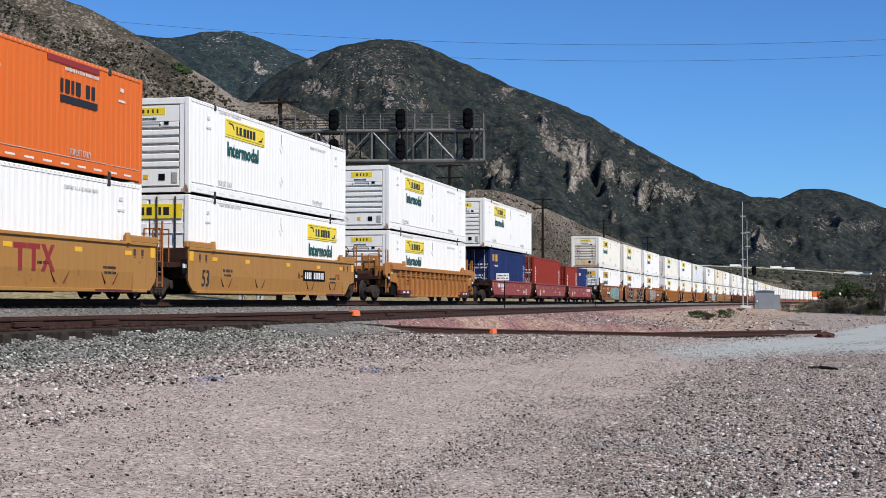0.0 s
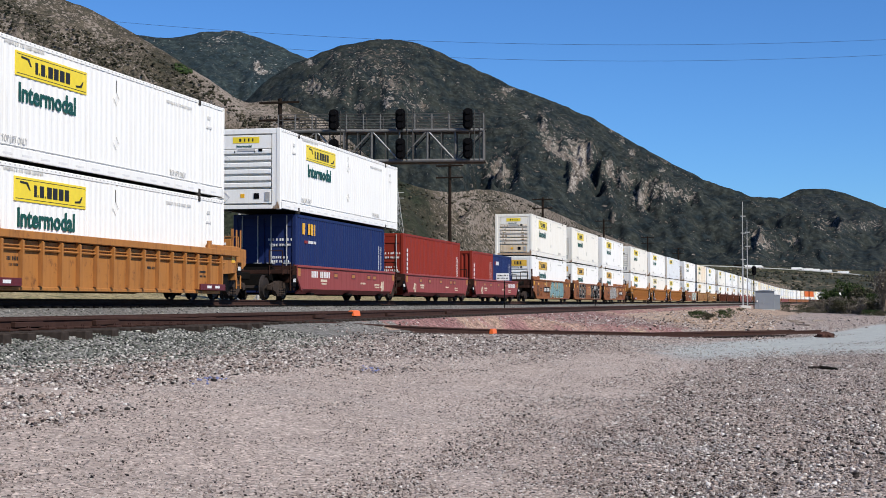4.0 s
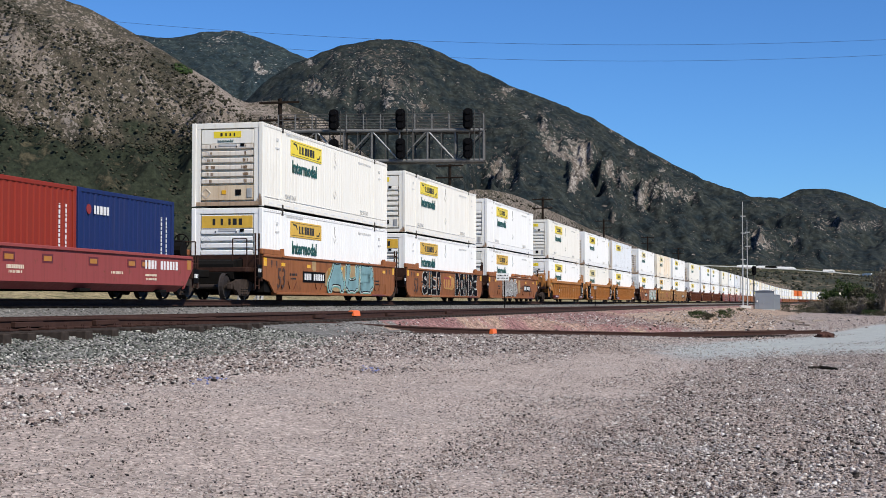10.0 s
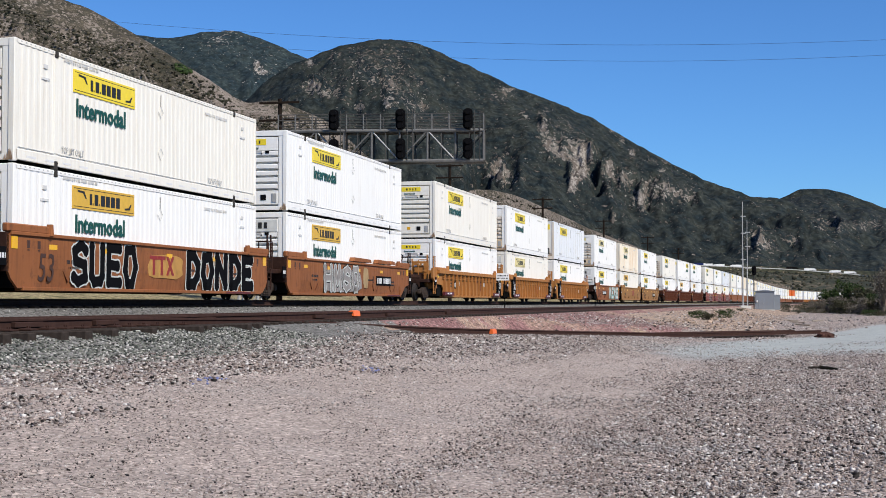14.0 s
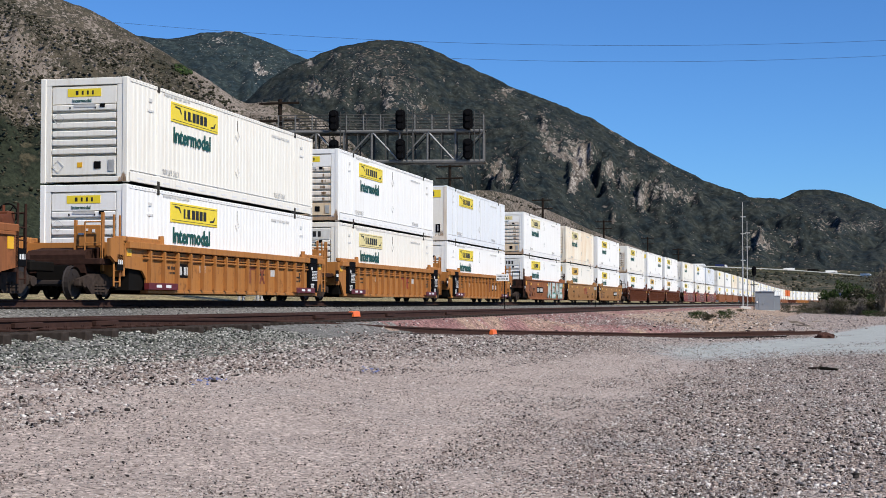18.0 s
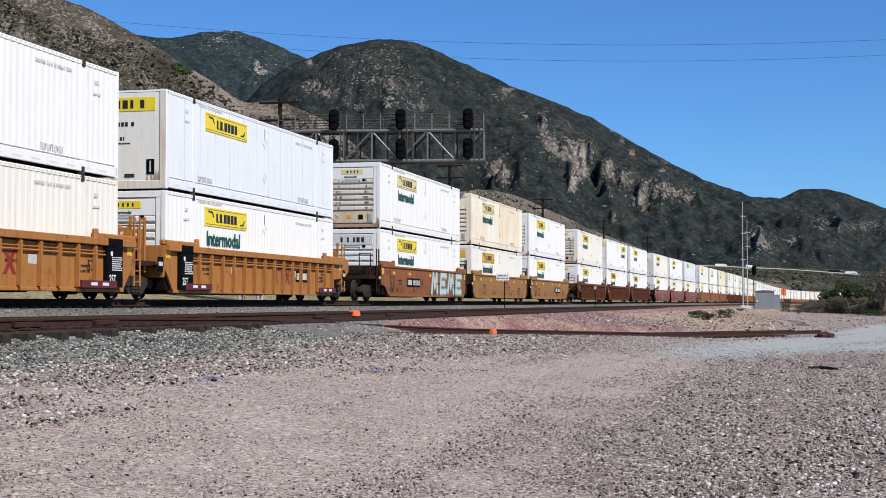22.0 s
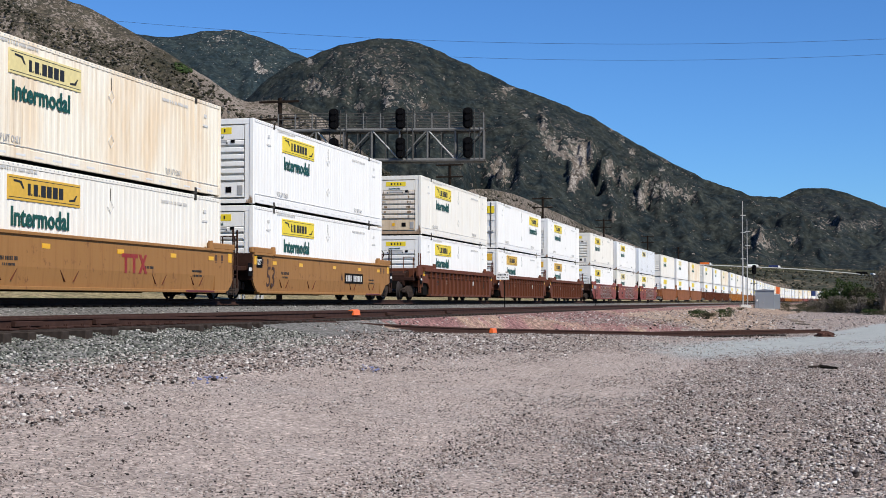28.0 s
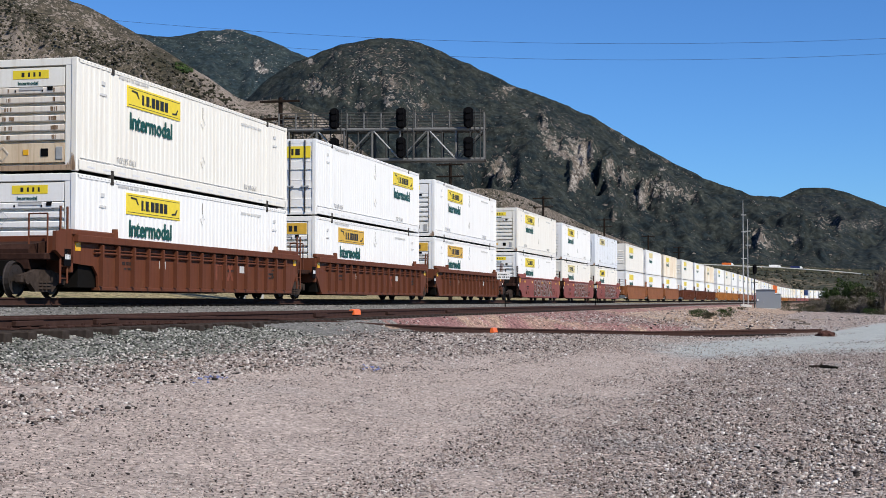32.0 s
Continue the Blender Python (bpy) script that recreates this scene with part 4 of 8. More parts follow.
def container(kind, length, height, paint_mat, label, front="louvre", panel=None, logo_at="near", word=True, width=2.6, iso=False, near=True, stained=False, seams=False, end_panel=None):
    """A container, its floor at z 0, its camera side at -y, its leading end at -x."""
    c = thing("shipping_container", Matrix.Identity(4), label, "container", "containers on the train")
    hw, hl = width / 2, length / 2
    k = (paint_mat.name, length, height, width, iso)
    pitch, depth = (0.28, 0.024) if iso else (1.22, 0.003) if seams else (0.3, 0.011)
    for sgn, nm in ((-1, "a"), (1, "b")):
        part("side_panel", cached(("side", sgn) + k, lambda: corrugated(length - 0.2, 0.16, height - 0.1, sgn * (hw - 0.012), pitch, depth, paint_mat, -sgn)), None, c)
        part("bottom_rail", cached(("brail", sgn) + k, lambda: Build().box(-hl + 0.1, hl - 0.1, sgn * hw - 0.05 * (sgn > 0), sgn * hw + 0.05 * (sgn < 0), 0.04, 0.3 if not iso else 0.17, 0.012).mesh("bottom_rail", paint_mat)), None, c)
        part("top_rail", cached(("trail", sgn) + k, lambda: Build().box(-hl + 0.1, hl - 0.1, sgn * hw - 0.06 * (sgn > 0), sgn * hw + 0.06 * (sgn < 0), height - 0.12, height - 0.01, 0.012).mesh("top_rail", paint_mat)), None, c)
        for e in (-1, 1):
            part("corner_post", cached(("post", sgn, e) + k, lambda: Build().box(e * hl - 0.16 * (e > 0), e * hl + 0.16 * (e < 0), sgn * hw - 0.16 * (sgn > 0), sgn * hw + 0.16 * (sgn < 0), 0.0, height, 0.015).mesh("corner_post", paint_mat)), None, c)
    part("roof", cached(("roof",) + k, lambda: Build().box(-hl + 0.05, hl - 0.05, -hw + 0.03, hw - 0.03, height - 0.06, height - 0.004).mesh("roof", paint_mat)), None, c)
    part("floor", cached(("floor",) + k, lambda: Build().box(-hl + 0.05, hl - 0.05, -hw + 0.06, hw - 0.06, 0.05, 0.16).mesh("floor", STEEL_DARK)), None, c)
    back = cached(("back",) + k, lambda: Build().box(hl - 0.06, hl - 0.02, -hw + 0.15, hw - 0.15, 0.1, height - 0.08).mesh("end_wall", paint_mat))
    part("end_wall", back, None, c)
    if not iso:
        for e in (-1, 1):
            for z in (0.0, height - 0.18):
                part("lifting_block", cached(("lift", z > 1) + k, lambda: Build().box(-0.09, 0.09, -hw - 0.008, -hw + 0.12, z + (0.01 if z > 1 else -0.05), z + 0.17, 0.01).mesh("lifting_block", SEAM)), None, c, "dark lifting block", at=(e * 6.02, 0, 0))
            part("post_cover", cached(("cover",) + k, lambda: Build().box(-0.1, 0.1, -hw - 0.003, -hw + 0.03, 0.2, height - 0.2, 0.004).mesh("post_cover", paint_mat)), None, c, at=(e * 6.02, 0, 0))
    # leading end
    if front in ("louvre", "wide"):
        part("end_wall", cached(("lwall",) + k, lambda: Build().box(-hl + 0.17, -hl + 0.2, -hw + 0.15, hw - 0.15, 0.1, height - 0.08).mesh("end_wall", paint_mat)), None, c)
        part("end_sill", cached(("lsill", stained) + k, lambda: Build().box(-hl + 0.015, -hl + 0.07, -hw + 0.15, hw - 0.15, 0.02, 0.16, 0.01).mesh("end_sill", RUST_WASH if stained else paint_mat)), None, c)
        part("end_header", cached(("lhead",) + k, lambda: Build().box(-hl + 0.015, -hl + 0.07, -hw + 0.15, hw - 0.15, height - 0.2, height - 0.01, 0.01).mesh("end_header", paint_mat)), None, c)
        for sgn in (-1, 1):
            part("end_stile", cached(("lstile", sgn) + k, lambda: Build().box(-hl + 0.02, -hl + 0.07, sgn * (hw - 0.235) - 0.085, sgn * (hw - 0.235) + 0.085, 0.16, height - 0.2).mesh("end_stile", paint_mat)), None, c)
        part("upper_sheet", cached(("usheet",) + k, lambda: Build().box(-hl + 0.03, -hl + 0.07, -hw + 0.35, hw - 0.35, height - 0.72, height - 0.24, 0.008).mesh("upper_sheet", paint_mat)), None, c)
        part("lower_sheet", cached(("lsheet", stained) + k, lambda: Build().box(-hl + 0.03, -hl + 0.07, -hw + 0.35, hw - 0.35, 0.22, 0.72, 0.008).mesh("lower_sheet", RUSTY if stained else paint_mat)), None, c)
        for i in range(6):
            z = 0.79 + i * 0.24
            part("rib", cached(("lrib", stained) + k, lambda: Build().prism_y([(-hl + 0.17, 0.0), (-hl + 0.02, 0.0), (-hl + 0.01, 0.02), (-hl + 0.01, 0.14), (-hl + 0.03, 0.16), (-hl + 0.17, 0.17)], -hw + 0.36, hw - 0.36).mesh("rib", STAINED if stained else paint_mat)), None, c, at=(0, 0, z))
        if near:
            part("placard_holder", cached("holder%s" % length, lambda: Build().box(-hl + 0.01, -hl + 0.03, -0.9, -0.72, 0.3, 0.62, 0.005).mesh("placard_holder", GALV)), None, c, "grey document holder")
            part("vent", cached("vent%s" % length, lambda: Build().box(-hl + 0.015, -hl + 0.03, -0.5, -0.3, 0.38, 0.58).mesh("vent", BLACK_PAINT)), None, c, "small black vent")
            part("data_plate", cached("plate%s" % length, lambda: Build().box(-hl + 0.018, -hl + 0.03, 0.05, 0.2, 0.42, 0.56).mesh("data_plate", INK_YELLOW)), None, c, "small yellow plate")
            part("data_plate", cached("plate2%s" % length, lambda: Build().box(-hl - 0.006, -hl + 0.03, -0.35, 0.3, height - 0.81, height - 0.74).mesh("data_plate", INK_GREY)), None, c)
            part("latch", cached("latch%s" % length, lambda: Build().box(-hl - 0.008, -hl + 0.03, -0.62, -0.48, height - 0.83, height - 0.73).mesh("latch", BLACK_PAINT)), None, c, "black latch")
        if panel and front == "wide":
            part("logo_panel", cached(("widep", (end_panel or panel).name, length, height), lambda: Build().box(-hl + 0.02, -hl + 0.034, -0.93, 0.93, height - 0.69, height - 0.27).mesh("logo_panel", end_panel or panel)), None, c, "wide bleached logo panel" if end_panel else "wide yellow logo panel")
            part("logo_mark", cached(("widem", length, height), lambda: bars(-hl + 0.014, 0.0, height - 0.48, 1.1, 0.22, INK_BLACK, end=True)), None, c, "black logo mark")
        elif panel:
            part("logo_panel", cached(("smallp", panel.name, length, height), lambda: Build().box(-hl + 0.022, -hl + 0.032, -0.5, 0.5, height - 0.52, height - 0.3).mesh("logo_panel", panel)), None, c, "small yellow logo panel")
            part("logo_mark", cached(("smallm", length, height), lambda: bars(-hl + 0.018, 0.0, height - 0.41, 0.56, 0.11, INK_BLACK, end=True)), None, c, "black logo mark")
            part("lettering", lettering("Intermodal", 0.13, INK_GREEN, 0.002), None, c, "green lettering", at=Matrix.Translation((-hl + 0.02, 0.36, height - 0.67)) @ Matrix.Rotation(radians(-90), 4, "Z"))
    elif front == "corr":
        me = cached(("cend",) + k, lambda: corrugated(width - 0.3, 0.15, height - 0.16, 0, 0.26, 0.05, paint_mat, 1))
        part("end_wall", me, None, c, at=Matrix.Translation((-hl + 0.03, 0, 0)) @ Matrix.Rotation(radians(-90), 4, "Z"))
        part("end_sill", cached(("csill",) + k, lambda: Build().box(-hl + 0.01, -hl + 0.08, -hw + 0.15, hw - 0.15, 0.0, 0.16, 0.01).mesh("end_sill", paint_mat)), None, c)
        part("end_header", cached(("chead",) + k, lambda: Build().box(-hl + 0.01, -hl + 0.08, -hw + 0.15, hw - 0.15, height - 0.17, height - 0.005, 0.01).mesh("end_header", paint_mat)), None, c)
    elif front == "sheet":
        part("end_wall", cached(("swall",) + k, lambda: Build().box(-hl + 0.02, -hl + 0.06, -hw + 0.15, hw - 0.15, 0.1, height - 0.08).mesh("end_wall", WARM)), None, c, "warm white sheet end")
        part("end_sill", cached(("ssill",) + k, lambda: Build().box(-hl + 0.0, -hl + 0.06, -hw + 0.15, hw - 0.15, 0.0, 0.24, 0.01).mesh("end_sill", STAINED)), None, c, "rust-stained end sill")
        part("corner_guard", cached(("sguard",) + k, lambda: Build().box(-hl - 0.004, -hl + 0.05, -hw + 0.02, -hw + 0.2, 0.02, height - 0.05).mesh("corner_guard", STAINED)), None, c, "rust-stained corner guard")
        part("logo_panel", Build().box(-hl + 0.008, -hl + 0.03, -0.95, 0.95, height - 0.62, height - 0.22), panel, c, "wide yellow logo panel")
        part("logo_mark", bars(-hl + 0.002, 0.0, height - 0.42, 1.2, 0.24, INK_BLACK, end=True), None, c, "black logo mark")
        for z, w, h in ((height - 1.0, 0.75, 0.12), (height - 1.42, 0.14, 0.1), (height - 1.56, 0.5, 0.04)):
            part("stencil_bar", bars(-hl + 0.012, 0.1, z, w, h, INK_BLACK, end=True), None, c)
        part("lock_recess", Build().box(-hl + 0.004, -hl + 0.04, -0.92, -0.68, 0.42, 0.86), BLACK_PAINT, c, "dark recess in the end")
        part("latch", Build().tube((-hl - 0.015, -0.8, 0.48), (-hl - 0.015, -0.8, 0.8), 0.03, 6), GALV, c)
        part("placard_holder", Build().box(-hl + 0.004, -hl + 0.04, -0.3, 0.0, 0.34, 0.44), SEAM, c)
        part("rust_streak", wash_run(-hl + 0.012, -0.86, 0.2, 0.5), None, c, "brown rust stain")
    else:
        for sgn in (-1, 1):
            d = part("door", cached(("door", sgn, front) + k, lambda: Build().box(-hl + 0.04, -hl + 0.08, sgn * 0.02, sgn * (hw - 0.16), 0.12, height - 0.14).mesh("door", paint_mat)), None, c)
            for i in range(4):
                z = 0.3 + i * (height - 0.75) / 3
                part("rib", cached(("drib", sgn) + k, lambda: Build().box(-hl + 0.015, -hl + 0.045, sgn * 0.06, sgn * (hw - 0.2), 0, 0.3, 0.01).mesh("rib", paint_mat)), None, d, at=(0, 0, z))
            for yy in (0.26, 0.86):
                part("lock_rod", cached(("rod", height, length), lambda: Build().tube((-hl - 0.01, 0, 0.08), (-hl - 0.01, 0, height - 0.06), 0.024, 6).mesh("lock_rod", SEAM if not iso else GALV)), None, d, "steel lock rod", at=(0, sgn * yy, 0))
                part("handle", cached(("handle", length), lambda: Build().box(-hl - 0.04, -hl - 0.005, -0.16, 0.16, 1.05, 1.1).mesh("handle", GALV)), None, d, at=(0, sgn * yy, 0))
        part("end_sill", cached(("dsill",) + k, lambda: Build().box(-hl + 0.01, -hl + 0.08, -hw + 0.15, hw - 0.15, 0.0, 0.13, 0.01).mesh("end_sill", paint_mat)), None, c)
        part("end_header", cached(("dhead",) + k, lambda: Build().box(-hl + 0.01, -hl + 0.08, -hw + 0.15, hw - 0.15, height - 0.15, height - 0.005, 0.01).mesh("end_header", paint_mat)), None, c)
        if panel:
            part("logo_panel", cached(("doorp", panel.name, length, height), lambda: Build().box(-hl + 0.004, -hl + 0.012, -1.08, 1.08, height - 0.72, height - 0.28).mesh("logo_panel", panel)), None, c, "wide yellow logo panel")
            part("logo_mark", cached(("doorm", length, height), lambda: bars(-hl, 0.0, height - 0.5, 1.3, 0.24, INK_BLACK, end=True)), None, c, "black logo mark")
    if front in ("louvre", "wide") and near:
        for z, yy in ((0.47, 0.76), (height - 1.12, 0.76)):
            part("placard_frame", cached(("dia", length), lambda: diamond(-hl + 0.006, 0, 0, 0.17, INK_FAINT, True)), None, c, "diamond placard frame", at=(0, yy, z))
        part("rust_streak", wash_run(-hl - 0.004, -hw + 0.16, 0.02, 0.6 if stained else 0.35, 0.45), None, c, "rusty runs on the corner post")
        if stained:
            for yy in (-0.66, 0.62):
                part("rust_streak", rust_run(-hl, yy, 0.76, 2.15, int(height * 10 + yy * 70)), None, c, "dark rust streaks")
        for yy in (-0.34, 0.42):
            part("post_bolt", cached(("bolt", length), lambda: Build().box(-hl + 0.0, -hl + 0.03, -0.02, 0.02, height - 0.86, height - 0.8).mesh("post_bolt", BLACK_PAINT)), None, c, at=(0, yy, 0))
    if not iso and near:
        for z in (height - 0.75, 0.95):
            part("placard_frame", cached(("sdia", width), lambda: diamond(0, -hw - 0.004, 0, 0.17, INK_FAINT, False)), None, c, "diamond placard frame", at=(-hl + 8.3, 0, z))
        part("seal_line", cached(("seal", width, height), lambda: Build().box(-0.008, 0.008, -hw - 0.003, -hw + 0.01, height - 0.6, height - 0.25).mesh("seal_line", SEAM)), None, c, "thin dark drain line", at=(-hl + 8.3, 0, 0))
    if seams:
        n = int((length - 0.2) / 1.22)
        for i in range(1, n):
            part("seam", cached(("seam", height, width), lambda: Build().box(-0.012, 0.012, -hw + 0.004, -hw + 0.02, 0.3, height - 0.13).mesh("seam", INK_FAINT)), None, c, at=(-length / 2 + 0.1 + i * (length - 0.2) / n, 0, 0))
    # long side
    if panel:
        x = -hl + 2.95 if logo_at == "near" else hl - 3.95
        lp = part("logo_panel", cached(("panel", panel.name, width), lambda: Build().box(0, 3.6, -hw - 0.006, -hw + 0.02, -0.58, 0, 0.003).mesh("logo_panel", panel)), None, c, "yellow logo panel with black marks", at=(x if logo_at == "near" else x - 0.9, 0, height - 0.3))
        part("logo_mark", cached(("mark", width), lambda: logo_mark(-hw - 0.012)), None, lp, "black logo shapes")
        part("border", cached(("border", width), lambda: Build().box(0.05, 3.55, -hw - 0.009, -hw, -0.07, -0.055).box(0.05, 3.55, -hw - 0.009, -hw, -0.525, -0.51).mesh("border", INK_BLACK)), None, lp)
        if word:
            part("lettering", lettering("Intermodal", 0.62, INK_GREEN, 0.018, 1.06), None, c, "dark green lettering", at=((x if logo_at == "near" else x - 0.9) + 0.12, -hw - 0.006, height - 1.47))
    if not iso and near:
        part("lettering", lettering("TOP LIFT ONLY", 0.24, INK_GREY, 0.0, 0.7), None, c, "grey stencilled lettering", at=(-hl + 2.35, -hw - 0.004, 0.4))
        part("lettering", lettering("TOP LIFT ONLY", 0.24, INK_GREY, 0.0, 0.7), None, c, "grey stencilled lettering", at=(hl - 4.3, -hw - 0.004, 0.4))
        part("stencil_bar", cached(("sten", width, height), lambda: bars(0, -hw - 0.004, height - 0.36, 1.9, 0.07, INK_FAINT)), None, c, at=(-hl + 3.4, 0, 0.2))
        part("stencil_bar", cached(("sten2", width, height), lambda: bars(0, -hw - 0.004, height - 0.36, 1.9, 0.08, INK_FAINT)), None, c, at=(hl - 3.6, 0, 0.0))
        part("stencil_bar", cached(("sten3", width, height), lambda: Build().box(0, 0.2, -hw - 0.004, -hw + 0.01, height - 0.52, height - 0.42).box(-0.1, 0.3, -hw - 0.004, -hw + 0.01, height - 0.8, height - 0.74).mesh("stencil_bar", INK_FAINT)), None, c, at=(-hl + 1.4, 0, 0))
        part("stencil_bar", cached(("sten3", width, height), None), None, c, at=(hl - 1.4, 0, 0))
        part("rail_joint", cached(("joint", length, width), lambda: Build().box(-hl + 0.2, hl - 0.2, -hw - 0.003, -hw + 0.01, 0.335, 0.35).mesh("rail_joint", INK_GREY)), None, c)
        part("reflector_strip", cached(("refl", length, width), lambda: dashes(-hl + 0.6, hl - 0.6, -hw - 0.004, 0.12, 0.45, 0.9, 0.05, INK_WHITE if paint_mat is ORANGE else INK_GREY)), None, c, kind="stuff")
        part("edge_strip", cached(("edge", length, width, height), lambda: dashes(-hl + 0.3, hl - 0.3, -hw - 0.004, height - 0.07, 0.06, 0.22, 0.03, INK_GREY)), None, c, "dashed grey edge strip", kind="stuff")
    return c


def diamond(x, y, z, r, mat, end):
    """The thin frame of a placard standing on its corner, on an end or on a side."""
    b = Build()
    pts = ((r, 0), (0, r), (-r, 0), (0, -r))
    for (a, c), (d, e) in zip(pts, pts[1:] + pts[:1]):
        if end:
            b.tube((x, y + a, z + c), (x, y + d, z + e), 0.006, 4)
        else:
            b.tube((x + a, y, z + c), (x + d, y, z + e), 0.009, 4)
    return b.mesh("placard_frame", mat)


def wash_run(x, y, z0, reach, spread=1.0):
    """Thin rusty runs of uneven length that rise from the foot of a sheet."""
    b = Build()
    r = random.Random(41)
    for i in range(16):
        c = y + (i * 0.034 - 0.26) * spread
        h = reach * r.uniform(0.15, 1.0) * (1.25 - i / 16)
        w = r.uniform(0.008, 0.02)
        b.add([(x, c - w, z0), (x, c + w, z0), (x, c + w * 0.7, z0 + h * 0.6), (x, c, z0 + h), (x, c - w * 0.7, z0 + h * 0.6)], [(0, 1, 2, 3, 4)])
    return b.mesh("rust_streak", RUST_WASH)


def rust_run(x, y, z0, z1, seed):
    """Rust that has run down over the ribs of an end, uneven from rib to rib."""
    b = Build()
    r = random.Random(seed)
    for i in range(6):
        z = 0.79 + i * 0.24
        k = max(0.15, 1 - abs(i - 2.0) / 3.2)
        for _ in range(7):
            c = y + r.uniform(-0.15, 0.15) * k
            w, top, low = r.uniform(0.012, 0.038) * k, z + r.uniform(0.125, 0.14), z + r.uniform(0.02, 0.03)
            v = [(x + 0.007, c - w, top), (x + 0.007, c + w, top), (x + 0.007, c + w * 0.85, low), (x + 0.007, c - w * 0.8, low)]
            b.add(v, [(0, 1, 2, 3)])
    return b.mesh("rust_streak", RUST_RUN)


def dashes(x0, x1, y, z, w, step, h, mat):
    b = Build()
    x = x0
    while x + w < x1:
        b.box(x, x + w, y, y + 0.01, z, z + h)
        x += step
    return b.mesh("dashes", mat)


def bars(x, y, z, w, h, mat, end=False):
    """Unreadable writing as a row of plain bars, on a side or on an end."""
    b = Build()
    rng = random.Random(int(w * 100 + z * 10))
    a = -w / 2
    while a < w / 2 - 0.02:
        l = min(rng.uniform(0.35, 0.75) * h, w / 2 - a)
        if end:
            b.box(x, x + 0.01, y + a, y + a + l, z - h / 2, z + h / 2)
        else:
            b.box(x + a, x + a + l, y, y + 0.01, z - h / 2, z + h / 2)
        a += l + h * rng.choice((0.3, 0.35, 0.3, 0.9))
    return b.mesh("bars", mat)


def logo_mark(y):
    """Plain black blocks in place of the brand's letters, with a scroll shape at each end."""
    b = Build()
    z0, z1 = -0.44, -0.16
    for a, w in ((0.92, 0.13), (1.2, 0.2), (1.56, 0.23), (1.85, 0.23), (2.15, 0.24), (2.46, 0.22)):
        b.box(a, a + w, y, y + 0.01, z0, z1)
    for a in (1.09, 1.45):
        b.box(a, a + 0.045, y, y + 0.01, z0, z0 + 0.05)
    b.prism_y([(0.25, -0.1), (0.62, -0.12), (0.75, -0.3), (0.68, -0.3), (0.55, -0.17), (0.25, -0.15)], y, y + 0.01)
    b.prism_y([(3.0, -0.46), (3.3, -0.44), (3.42, -0.28), (3.36, -0.28), (3.24, -0.39), (3.0, -0.41)], y, y + 0.01)
    return b.mesh("logo_mark", INK_BLACK)


def far_container(paint_mat, label, panel):
    """The same container with its small parts joined, for the far end of the train."""
    c = thing("shipping_container", Matrix.Identity(4), label, "container", "containers on the train")
    hl, hw = L53 / 2, 1.3

    def body():
        b = Build()
        for sgn in (-1, 1):
            me = corrugated(L53 - 0.2, 0.16, H53 - 0.1, sgn * (hw - 0.012), 0.9, 0.03, paint_mat, -sgn)
            b.add([v.co for v in me.vertices], [tuple(p.vertices) for p in me.polygons])
            b.box(-hl + 0.1, hl - 0.1, sgn * hw - 0.05 * (sgn > 0), sgn * hw + 0.05 * (sgn < 0), 0.02, 0.3)
            b.box(-hl + 0.1, hl - 0.1, sgn * hw - 0.05 * (sgn > 0), sgn * hw + 0.05 * (sgn < 0), H53 - 0.12, H53 - 0.01)
            for e in (-1, 1):
                b.box(e * hl - 0.16 * (e > 0), e * hl + 0.16 * (e < 0), sgn * hw - 0.16 * (sgn > 0), sgn * hw + 0.16 * (sgn < 0), 0.0, H53)
        return b.mesh("body", paint_mat)

    part("body", cached(("fbody", paint_mat.name), body), None, c)
    part("roof", cached(("froof", paint_mat.name), lambda: Build().box(-hl + 0.05, hl - 0.05, -hw + 0.03, hw - 0.03, H53 - 0.06, H53 - 0.004).mesh("roof", paint_mat)), None, c)

    def louvres():
        b = Build().box(-hl + 0.06, -hl + 0.1, -hw + 0.15, hw - 0.15, 0.04, H53 - 0.02)
        b.box(-hl + 0.03, -hl + 0.07, -hw + 0.2, hw - 0.2, H53 - 0.72, H53 - 0.1).box(-hl + 0.03, -hl + 0.07, -hw + 0.2, hw - 0.2, 0.1, 0.72)
        for i in range(6):
            z = 0.79 + i * 0.24
            b.prism_y([(-hl + 0.065, z), (-hl, z + 0.02), (-hl, z + 0.13), (-hl + 0.065, z + 0.19)], -hw + 0.3, hw - 0.3)
        return b.mesh("end_wall", paint_mat)

    part("end_wall", cached(("flouv", paint_mat.name), louvres), None, c, kind="stuff")
    part("end_wall", cached(("fback", paint_mat.name), lambda: Build().box(hl - 0.06, hl - 0.02, -hw + 0.15, hw - 0.15, 0.04, H53 - 0.02).mesh("end_wall", paint_mat)), None, c)
    if panel:
        part("logo_panel", cached(("panel", panel.name, 2.6), None), None, c, "yellow logo panel", at=(-hl + 2.95, 0, H53 - 0.3))
        part("lettering", lettering("Intermodal", 0.62, INK_GREEN, 0.018, 1.06), None, c, "dark green lettering", at=(-hl + 3.07, -hw - 0.006, H53 - 1.47))
    return c


